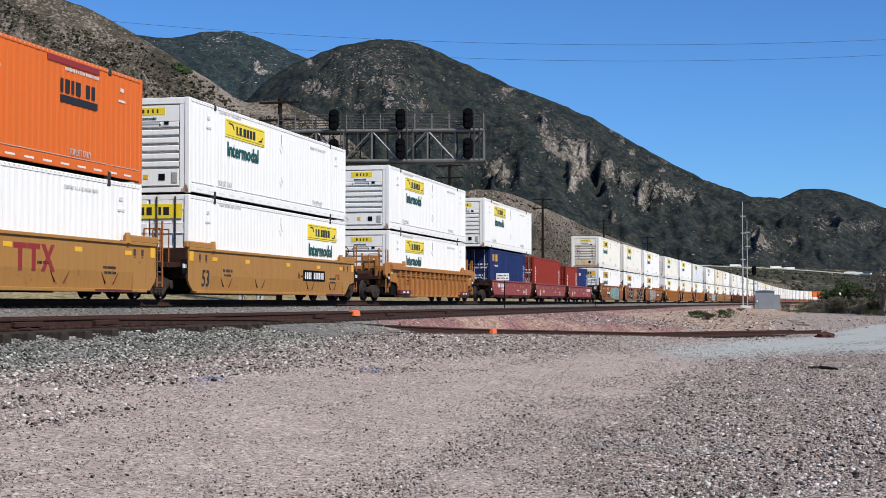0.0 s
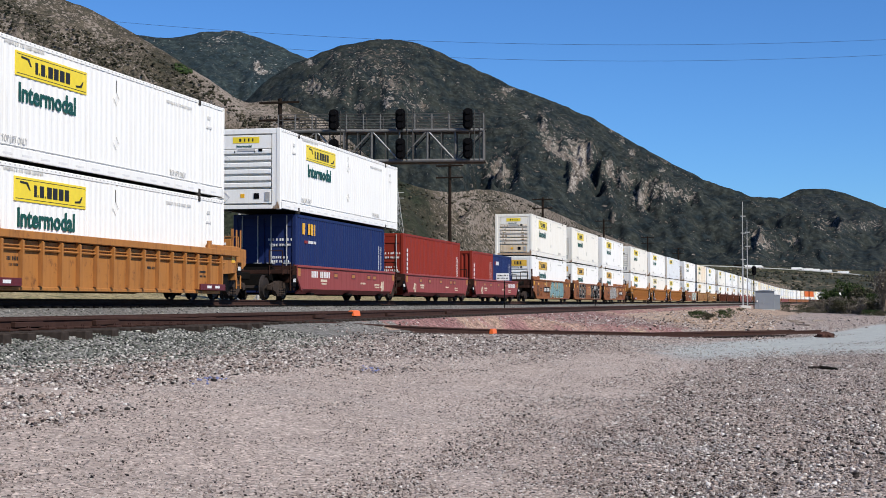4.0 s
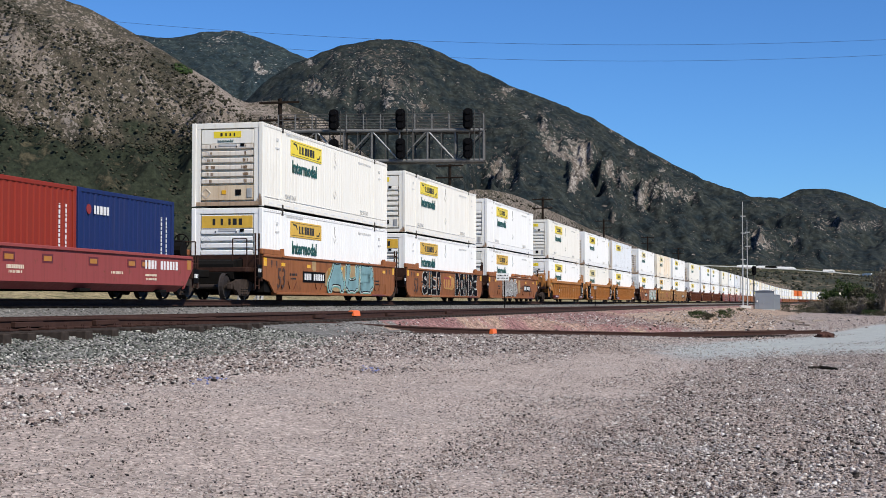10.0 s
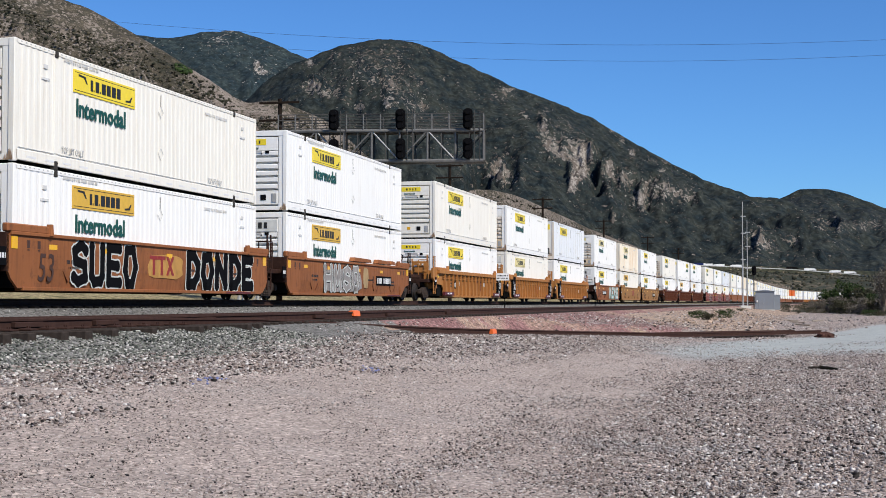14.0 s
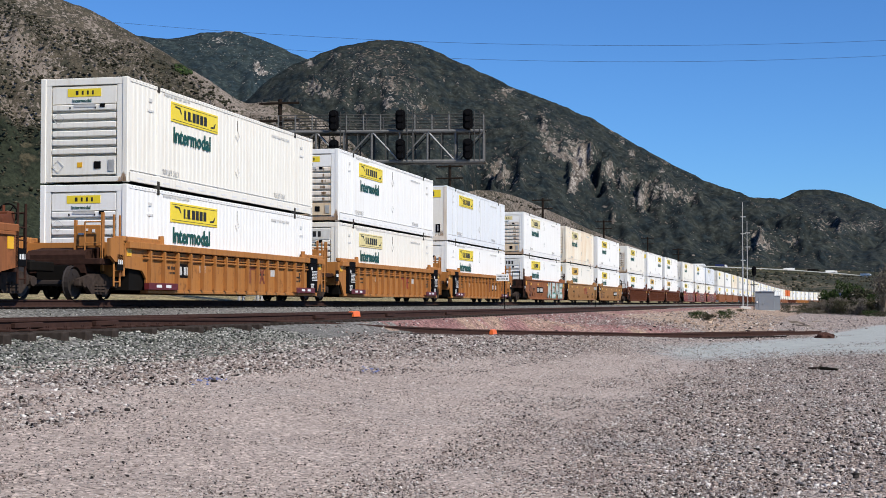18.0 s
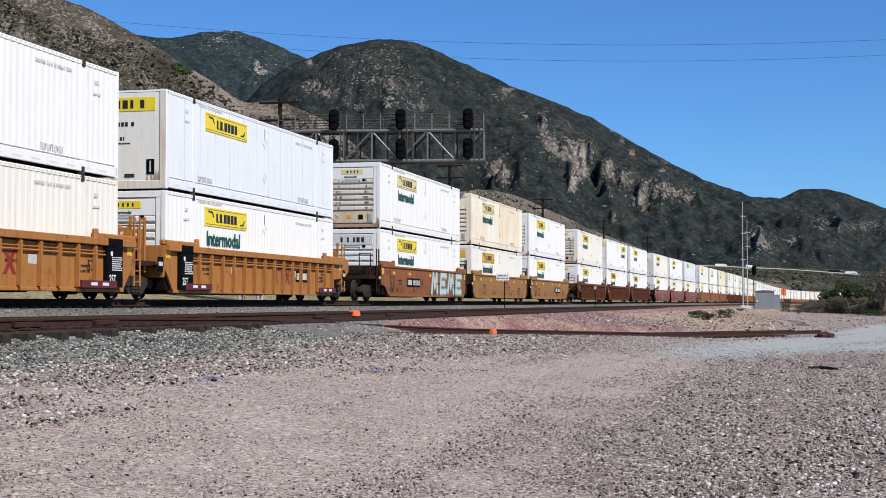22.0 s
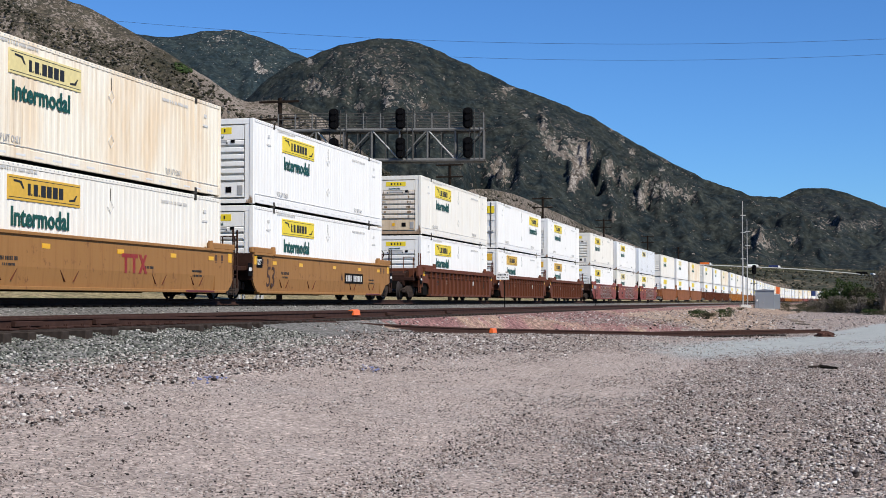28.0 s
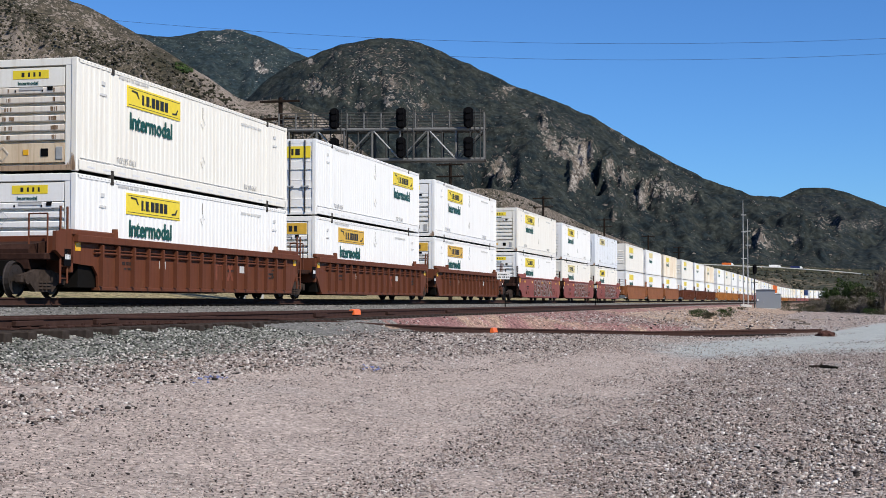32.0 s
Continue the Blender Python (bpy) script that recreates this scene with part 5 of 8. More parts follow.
# ---------------------------------------------------------------- well cars
def truck_meshes():
    wheel = Build()
    prof = ((-0.07, 0.425), (0.03, 0.43), (0.045, 0.455), (0.07, 0.45))
    n = 20
    for j in range(len(prof) - 1):
        (y0, r0), (y1, r1) = prof[j], prof[j + 1]
        for i in range(n):
            a, c = 2 * math.pi * i / n, 2 * math.pi * (i + 1) / n
            wheel.add([(r0 * math.cos(a), y0, r0 * math.sin(a)), (r0 * math.cos(c), y0, r0 * math.sin(c)), (r1 * math.cos(c), y1, r1 * math.sin(c)), (r1 * math.cos(a), y1, r1 * math.sin(a))], [(0, 1, 2, 3)])
    wheel.tube((0, -0.05, 0), (0, 0.05, 0), 0.36, 20).tube((0, -0.02, 0), (0, 0.1, 0), 0.12, 10)
    frame_b = Build().prism_y([(-1.15, 0.36), (-0.72, 0.36), (-0.42, 0.14), (0.42, 0.14), (0.72, 0.36), (1.15, 0.36), (1.15, 0.52), (0.6, 0.62), (0.36, 0.68), (-0.36, 0.68), (-0.6, 0.62), (-1.15, 0.52)], -0.07, 0.07)
    spring = Build()
    for k in (-0.2, 0.0, 0.2):
        for z in (0.2, 0.28, 0.36):
            spring.tube((k, -0.05, z), (k, -0.05, z + 0.05), 0.085, 8)
    bearing = Build().tube((0, -0.12, 0.44), (0, 0.1, 0.44), 0.13, 10)
    bolster = Build().box(-0.2, 0.2, -1.05, 1.05, 0.45, 0.72, 0.03)
    axle = Build().tube((0, -0.95, 0), (0, 0.95, 0), 0.085, 8)
    for sgn in (-1, 1):
        axle.add([(x, sgn * 0.755 + (y if sgn < 0 else -y), z) for x, y, z in wheel.v], wheel.f)
        for i in range(6):
            a = math.pi * i / 3
            axle.tube((0.24 * math.cos(a), sgn * 0.81, 0.24 * math.sin(a)), (0.24 * math.cos(a), sgn * 0.815, 0.24 * math.sin(a)), 0.05, 6)
    return {k: b.mesh(k, m) for k, b, m in (("wheel", wheel, WHEEL_STEEL), ("side_frame", frame_b, TRUCK_STEEL), ("spring", spring, TRUCK_STEEL), ("bearing", bearing, TRUCK_STEEL), ("bolster", bolster, STEEL_DARK), ("wheelset", axle, WHEEL_STEEL))}


STRIP_RED = plain("dark_red_strip", (0.12, 0.012, 0.014), 0.5, 0, 0.3)
TRUCK = truck_meshes()
WHEELSETS = []


def add_truck(car, x):
    """A two-axle truck; its bearings stand on the rails at z 0."""
    t = part("truck", TRUCK["bolster"], None, car, "grimy black two-axle truck", at=(x, 0, 0))
    for e in (-0.89, 0.89):
        WHEELSETS.append(part("wheelset", TRUCK["wheelset"], None, t, "pair of steel wheels on one axle", at=(e, 0, 0.43)))
        for sgn in (-1, 1):
            part("bearing", TRUCK["bearing"], None, t, at=(e, sgn * 1.0, 0))
    for sgn in (-1, 1):
        part("side_frame", TRUCK["side_frame"], None, t, at=(0, sgn * 1.0, 0))
        part("spring", TRUCK["spring"], None, t, at=(0, sgn * 1.0, 0))
    return t


def well_car(kind, mat, label, half=8.7, pitch=19.4, near=True, last=False, first=False, plate=INK_BLACK, number="53"):
    """One unit of an articulated well car: its rails at z 0, camera side at -y, leading end at -x."""
    c = thing("well_car", Matrix.Identity(4), label, "railway wagon", "well cars of the train")
    w = 1.5
    top = {"ribbed": 1.5, "smooth": 1.48, "red": 1.2}[kind]
    k = (kind, mat.name, half, first, last)
    post_mat = WELL_BROWN if mat is WELL_YELLOW else mat if kind == "ribbed" else END_SHADE

    def outer(e):
        """Whether this end couples to another car, so that a whole truck stands under it."""
        return first if e < 0 else last

    def side(sgn):
        b = Build()
        y0, y1 = sgn * w, sgn * (w - 0.06)
        lo, hi = min(y0, y1), max(y0, y1)
        if kind == "ribbed":
            line = []
            for e in (1, -1):
                edge = [(half - 1.5, 0.24), (half - 1.45, 0.58), (half - 1.2, 0.8), (half, 0.86), (half, top)] if outer(e) else [(half - 0.7, 0.24), (half - 0.3, 0.7), (half, 0.95), (half, top)]
                line += edge if e > 0 else [(-x, z) for x, z in edge[::-1]]
            b.prism_y(line, lo, hi)
        elif kind == "smooth":
            pts = [(w - 0.055, 0.24), (w, 0.72), (w, top), (w - 0.06, top), (w - 0.06, 0.74), (w - 0.11, 0.26)]
            if sgn < 0:
                pts = [(-a, z) for a, z in pts][::-1]
            b.prism_x(pts, -half + 1.6, half - 1.6)
            for e in (-1, 1):
                end = [(half - 1.6, 0.24), (half - 1.3, 0.24), (half - 0.75, 0.62), (half, 0.74), (half, top), (half - 1.6, top)] if outer(e) else [(half - 1.6, 0.24), (half - 0.5, 0.24), (half - 0.2, 0.45), (half, 0.72), (half, top), (half - 1.6, top)]
                b.prism_y([(e * a, z) for a, z in (end if e > 0 else end[::-1])], lo, hi)
        else:
            pts = [(w - 0.28, 0.22), (w, 0.42), (w, top), (w - 0.05, top), (w - 0.06, 0.46), (w - 0.3, 0.28)]
            if sgn < 0:
                pts = [(-a, z) for a, z in pts][::-1]
            b.prism_x(pts, -half + 0.7, half - 0.7)
            b.prism_y([(-half, 0.95), (-half + 0.7, 0.3), (-half + 0.7, top), (-half, top)], lo, hi)
            b.prism_y([(half - 0.7, 0.3), (half, 0.95), (half, top), (half - 0.7, top)], lo, hi)
        return b.mesh("side_wall", mat)

    for sgn in (-1, 1):
        wall = part("side_wall", cached(("wall", sgn) + k, lambda: side(sgn)), None, c)
        lo, hi = sorted((sgn * (w + (0.13 if kind == "ribbed" else 0.05)), sgn * (w - 0.14)))
        part("top_chord", cached(("chord", sgn) + k, lambda: Build().box(-half + 0.15, half - 0.15, lo, hi, top - (0.12 if kind == "ribbed" else 0.02), top + 0.07, 0.015).mesh("top_chord", mat)), None, c)
        if kind != "red":
            lo2, hi2 = sorted((sgn * (w + 0.03), sgn * (w - 0.2)))
            part("bottom_chord", cached(("bchord", sgn) + k, lambda: Build().box(-half + (1.5 if outer(-1) else 0.72), half - (1.5 if outer(1) else 0.72), lo2, hi2, 0.18, 0.27, 0.012).mesh("bottom_chord", mat)), None, c)
        if sgn < 0 or not near:
            if kind == "ribbed" and sgn < 0:
                n = 16
                for i in range(n):
                    x = -half + 1.55 + i * (2 * half - 3.1) / (n - 1)
                    part("rib", cached(("rib", mat.name, top), lambda: Build().prism_x([(-w - 0.12, 0.3), (-w + 0.01, 0.3), (-w + 0.01, top - 0.08), (-w - 0.12, top - 0.16)], -0.045, 0.045).mesh("rib", mat)), None, wall, at=(x, 0, 0))
                # Dark strip painted as the shade line beneath the top chord.
                part("sill_line", cached(("sl",) + k, lambda: Build().box(-half + 1.5, half - 1.5, -w - 0.004, -w + 0.01, top - 0.15, top - 0.12).mesh("sill_line", STEEL_DARK)), None, wall)
                part("brake_pipe", cached(("bpipe",) + k, lambda: Build().tube((-half + 1.2, -w - 0.045, 1.14), (half - 1.2, -w - 0.045, 1.14), 0.032, 6).tube((-half + 1.2, -w - 0.035, 1.23), (half - 1.2, -w - 0.035, 1.23), 0.018, 5).mesh("brake_pipe", mat)), None, wall, "pair of air pipes along the side")
    for e in (-1, 1):
        xe = e * (half - 0.05)
        lo, hi = sorted((e * (half - (2.0 if kind == "smooth" else 2.4)), e * (half + 0.02)))
        for sgn in (-1, 1) if kind != "red" else ():
            part("raised_end", cached(("rend", e, sgn) + k, lambda: Build().box(lo, hi, sgn * (w - 0.04) - 0.08, sgn * (w - 0.04) + 0.08, top + 0.05, top + (0.25 if kind == "smooth" else 0.2), 0.03).tube((lo if e > 0 else hi, sgn * (w + 0.02), top + 0.02), (lo if e > 0 else hi, sgn * (w + 0.02), top + 0.3), 0.1, 8, 0.08).mesh("raised_end", mat)), None, c)
        part("end_bulkhead", cached(("bulk", e) + k, lambda: Build().box(xe - 0.06, xe + 0.06, -w, w, 0.62, top + 0.04, 0.01).mesh("end_bulkhead", END_SHADE if kind != "ribbed" else mat)), None, c)
        end_mat = END_SHADE if kind != "ribbed" else mat
        cast = [(half + 0.05, 0.5), (half + 0.05, top - 0.1), (half + 0.35, top - 0.15), (half + 0.8, 1.3), (pitch / 2 - 0.06, 1.18), (pitch / 2 - 0.06, 0.7), (half + 0.4, 0.55)]
        part("end_casting", cached(("cast", e, pitch) + k, lambda: Build().prism_y([(e * a, z) for a, z in (cast[::-1] if e > 0 else cast)], -0.85, 0.85).mesh("end_casting", END_SHADE if kind == "ribbed" else STEEL_DARK)), None, c, "dark end casting over the truck")
        lo, hi = sorted((e * (half - 0.02), e * (pitch / 2 - 0.05)))
        part("end_platform", cached(("plat", e, pitch) + k, lambda: Build().box(lo, hi, -1.3, 1.3, 0.92, 1.08, 0.02).mesh("end_platform", END_SHADE)), None, c)
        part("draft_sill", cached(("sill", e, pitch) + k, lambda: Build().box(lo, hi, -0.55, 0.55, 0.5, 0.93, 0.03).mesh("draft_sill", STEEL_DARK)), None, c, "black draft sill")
        if kind != "red":
            arch = [(e * (half - 1.4), 0.26), (e * (half - 1.4), 1.15), (e * half, 1.2), (e * half, 0.95), (e * (half - 0.14), 0.85), (e * (half - 0.3), 0.62), (e * (half - 0.36), 0.26)]
            if outer(e):
                arch = [(e * (half - 1.6), 0.26), (e * (half - 1.6), 1.15), (e * (half - 0.55), 1.15), (e * (half - 0.55), 0.26)]
            # A near-black block paints the deep shade inside the wheel arch.
            part("wheel_arch", cached(("arch", e) + k, lambda: Build().prism_y(arch if e > 0 else arch[::-1], -w + 0.1, w - 0.1).mesh("wheel_arch", STEEL_DARK)), None, c, "wheel arch filled with shade black")
        if near:
            if e > 0 or outer(e):
                part("ladder", cached(("ladder", e) + k, lambda: ladder(e * (half + 0.28), -w + 0.06, 0.35, top + 0.75 if kind != "red" else top + 0.1).mesh("ladder", post_mat)), None, c)
            part("handrail", cached(("hrail", e) + k, lambda: Build().tube((e * (half + 0.75), -1.25, 0.9), (e * (half + 0.75), -1.25, top + 0.55), 0.022, 6).tube((e * (half + 0.75), -0.75, 0.9), (e * (half + 0.75), -0.75, top + 0.55), 0.022, 6).tube((e * (half + 0.75), -1.25, top + 0.55), (e * (half + 0.75), -0.75, top + 0.55), 0.022, 6).tube((e * (half + 0.75), -1.25, top), (e * (half + 0.75), -0.75, top), 0.018, 6).mesh("handrail", post_mat)), None, c)
            part("end_reflector", cached(("eref", e) + k, lambda: Build().box(e * (half - 0.34) - 0.14, e * (half - 0.34) + 0.14, -w - 0.012, -w + 0.01, top - 0.33, top - 0.05).mesh("end_reflector", INK_AMBER if kind == "red" else INK_YELLOW)), None, c, "yellow end marking")
            if e < 0 or outer(e):
                part("data_board", cached(("board", e) + k, lambda: Build().box(e * (half + 0.02), e * (half + 0.02) + e * 0.36, -w - 0.01, -w + 0.01, top - 0.72, top - 0.3).mesh("data_board", BLACK_PAINT)), None, c, "black data board")
                part("stencil_bar", cached(("bstx", e) + k, lambda: bars(e * (half + 0.2), -w - 0.016, top - 0.5, 0.26, 0.12, INK_WHITE)), None, c)
        if near and kind == "ribbed" and (first and e < 0 or last and e > 0):
            for sgn in (-1, 1):
                ext = [(half - 0.02, 1.02), (half + 0.5, 1.0), (half + 0.8, 1.15), (half + 0.8, top + 0.12), (half - 0.02, top + 0.18)]
                part("end_plate", cached(("eplate", e, sgn) + k, lambda: Build().prism_y([(e * a, z) for a, z in (ext if e > 0 else ext[::-1])], sgn * 1.46 - 0.05, sgn * 1.46 + 0.05).mesh("end_plate", mat)), None, c)
        if near and kind == "ribbed" and mat is WELL_ORANGE:
            if not outer(e):
                sb = part("side_board", cached("sideboard", lambda: Build().box(-0.45, 0.45, -1.63, -1.49, 0.3, 1.36, 0.01).mesh("side_board", BLACK_PAINT)), None, c, "black stencil board", at=(e * (half - 1.45), 0, 0))
                part("yoke", cached("yoke", lambda: Build().box(-0.42, 0.42, -1.64, -1.35, top - 0.125, top + 0.075).mesh("yoke", BLACK_PAINT)), None, sb)
                part("lettering", lettering("25T", 0.3, INK_WHITE, 0.006, 0.8), None, sb, "white lettering", at=(-0.36, -1.636, 0.42))
                part("stencil_bar", cached("sbbars", lambda: small_print(-0.2, 0.4, -1.636, 0.76, 1.1)), None, sb)
                part("stencil_bar", cached("sbdisc", lambda: Build().tube((-0.22, -1.636, 1.18), (-0.22, -1.62, 1.18), 0.07, 10).mesh("disc", INK_WHITE)), None, sb)
            box = part("brake_box", cached(("bbox", mat.name), lambda: Build().box(-0.06, 0.06, -0.36, 0.36, 0.05, 0.62, 0.02).box(-0.05, 0.05, -0.42, -0.36, -0.6, 0.95).box(-0.05, 0.05, 0.36, 0.42, -0.6, 0.75).mesh("brake_box", mat)), None, c, "tall end plate between two posts", at=(e * (half + 0.5), -0.75, 1.36))
            part("stencil_bar", cached("bdots", lambda: Build().box(-0.075, -0.06, -0.2, -0.12, 0.42, 0.5).box(-0.075, -0.06, 0.0, 0.08, 0.46, 0.52).box(-0.075, -0.06, 0.12, 0.28, 0.36, 0.41).mesh("stencil_bar", INK_WHITE)), None, box)
            for zz in (0.2, 1.0):
                part("brake_wheel", cached(("bwheel", mat.name), lambda: ring(0.22, 0.018, mat)), None, box, at=(-0.09, 0.0, zz - 0.2)) if e > 0 and zz < 0.5 else None
            ws = part("warning_strip", cached("wstrip", lambda: Build().box(-1.0, 1.0, -w - 0.14, -w + 0.01, 0.28, 0.47, 0.006).mesh("warning_strip", STRIP_RED)), None, c, "dark red strip with white marks", at=(e * (half - 2.35), 0, 0))
            part("stencil_bar", cached("wstripm", lambda: Build().box(-0.5, -0.15, -w - 0.147, -w - 0.135, 0.34, 0.42).box(0.15, 0.5, -w - 0.147, -w - 0.135, 0.34, 0.42).mesh("stencil_bar", INK_WHITE)), None, ws)
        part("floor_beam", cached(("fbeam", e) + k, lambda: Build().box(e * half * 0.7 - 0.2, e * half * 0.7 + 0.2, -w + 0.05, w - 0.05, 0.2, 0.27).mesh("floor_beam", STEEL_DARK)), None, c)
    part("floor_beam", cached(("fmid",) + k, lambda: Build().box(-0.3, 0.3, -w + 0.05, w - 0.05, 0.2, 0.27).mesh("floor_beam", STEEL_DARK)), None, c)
    if near:
        for x in () if kind == "ribbed" else (-half + 3.0, -half * 0.3, half * 0.05, half * 0.38, half - 3.4) if kind == "red" else (-half + 2.2, -half * 0.42, half * 0.05, half * 0.45, half - 1.9):
            part("reflector", cached(("refl", kind), lambda: Build().box(-0.2, 0.2, -w - 0.1 if kind == "ribbed" else -w - 0.006, -w + 0.01, top - 0.3, top - 0.18).mesh("reflector", INK_AMBER if kind == "red" else INK_YELLOW)), None, c, "yellow reflector", at=(x, 0, 0))
        if kind == "red":
            for x in (-half + 3.0, -half * 0.3, half * 0.05, half * 0.38, half - 3.4):
                part("reflector_plate", cached("rplate", lambda: Build().box(-0.27, 0.27, -w - 0.004, -w + 0.01, top - 0.35, top - 0.13).mesh("reflector_plate", STRIP_RED)), None, c, "dark red plate behind a reflector", at=(x, 0, 0))
            part("crease_line", cached(("crease", half), lambda: Build().box(-half + 0.75, half - 0.75, -w - 0.006, -w + 0.01, 0.4, 0.43).mesh("crease_line", mat)), None, c)
        for x, wd, h, z in ((-half + 3.3, 0.8, 0.09, 0.95), (-half + 3.3, 0.6, 0.06, 0.8), (half * 0.25, 0.7, 0.07, 0.9), (half - 3.0, 0.7, 0.06, 0.72), (half - 3.0, 0.8, 0.06, 0.86)):
            part("stencil_bar", cached(("ws", kind, wd, h, z, plate.name), lambda: bars(0, -w - 0.008, z * (top / 1.55), wd, h, plate)), None, c, at=(x, 0, 0))
    if near and kind == "smooth":
        for x in (-half + 3.2, -half * 0.28, half * 0.34, half - 3.0):
            part("gusset_mark", cached(("gusset", mat.name), lambda: Build().prism_y([(-0.5, 0.68), (-0.475, 0.68), (-0.215, 0.4), (-0.24, 0.4)], -w - 0.003, -w + 0.06).prism_y([(0.475, 0.68), (0.5, 0.68), (0.24, 0.4), (0.215, 0.4)], -w - 0.003, -w + 0.06).mesh("gusset_mark", WELL_DARK)), None, c, "dark weld lines of a gusset", at=(x, 0, 0))
        for x in (-half + 1.0, -half + 1.5, half - 1.5, half - 1.0):
            part("stencil_bar", cached(("fig", mat.name), lambda: Build().box(-0.07, 0.07, -w - 0.005, -w + 0.01, top - 0.3, top - 0.12).box(-0.05, 0.05, -w - 0.005, -w + 0.01, top - 0.36, top - 0.33).mesh("stencil_bar", INK_DIM)), None, c, at=(x, 0, 0))
        part("sill_strip", cached(("sstrip", mat.name), lambda: Build().box(-1.1, 1.1, -w - 0.034, -w + 0.02, 0.2, 0.25).mesh("sill_strip", STRIP_RED)), None, c, "dark red strip on the sill", at=(half - 2.8, 0, 0))
    if first:
        add_truck(c, -pitch / 2 + 0.45)
        part("coupler", cached("coupler", lambda: Build().box(-0.9, 0.3, -0.12, 0.12, 0.72, 0.98, 0.03).box(-1.1, -0.82, -0.22, 0.2, 0.7, 1.0, 0.05).mesh("coupler", STEEL_DARK)), None, c, "black coupler", at=(-pitch / 2 - 0.5, 0, 0))
    add_truck(c, pitch / 2 - (0.45 if last else 0))
    if last and kind != "ribbed":
        x = half + 0.75
        post = part("brake_stand", cached(("bstand", kind, mat.name), lambda: Build().tube((0, 0, 1.0), (0, 0, top + 0.75), 0.04, 6).box(-0.16, 0.16, -0.22, 0.22, top + 0.1, top + 0.6, 0.03).mesh("brake_stand", WELL_DARK if kind == "smooth" else STEEL_DARK)), None, c, "dark brake gear on a post", at=(x, -0.7, 0))
        part("brake_wheel", cached("bwheel_dark", lambda: ring(0.25, 0.022, STEEL_DARK)), None, post, "black brake wheel", at=(0.2, 0, top + 0.3))
        part("drum", cached(("drum", kind), lambda: Build().tube((0, -0.3, top + 0.28), (0, 0.25, top + 0.28), 0.24, 12).mesh("drum", WELL_DARK if kind == "smooth" else STEEL_DARK)), None, post, at=(-0.35, 0, 0))
    if last:
        part("coupler", cached("coupler2", lambda: Build().box(-0.3, 0.9, -0.12, 0.12, 0.72, 0.98, 0.03).box(0.82, 1.1, -0.2, 0.22, 0.7, 1.0, 0.05).mesh("coupler", STEEL_DARK)), None, c, "black coupler", at=(pitch / 2 + 0.6, 0, 0))
    return c


def ring(r, t, mat):
    """A hand wheel standing across the car."""
    b = Build()
    n = 14
    pts = [(0, r * math.cos(2 * math.pi * i / n), r + r * math.sin(2 * math.pi * i / n)) for i in range(n)]
    for p, q in zip(pts, pts[1:] + pts[:1]):
        b.tube(p, q, t, 5)
    for i in (0, 5, 9):
        b.tube((0, 0, r), pts[i], t * 0.8, 4)
    return b.mesh("brake_wheel", mat)


def small_print(x0, x1, y, z0, z1):
    b = Build()
    r = random.Random(3)
    z = z1
    while z > z0:
        a = x0
        while a < x1 - 0.05:
            l = r.uniform(0.04, 0.12)
            b.box(a, min(x1, a + l), y, y + 0.01, z - 0.028, z)
            a += l + 0.03
        z -= 0.055
    return b.mesh("stencil_bar", INK_WHITE)


def ladder(x, y, z0, z1):
    b = Build().tube((x - 0.18, y, z0), (x - 0.18, y, z1), 0.03, 6).tube((x + 0.18, y, z0), (x + 0.18, y, z1), 0.03, 6)
    z = z0 + 0.12
    while z < min(z1, 1.9):
        b.tube((x - 0.18, y, z), (x + 0.18, y, z), 0.018, 6)
        z += 0.3
    return b


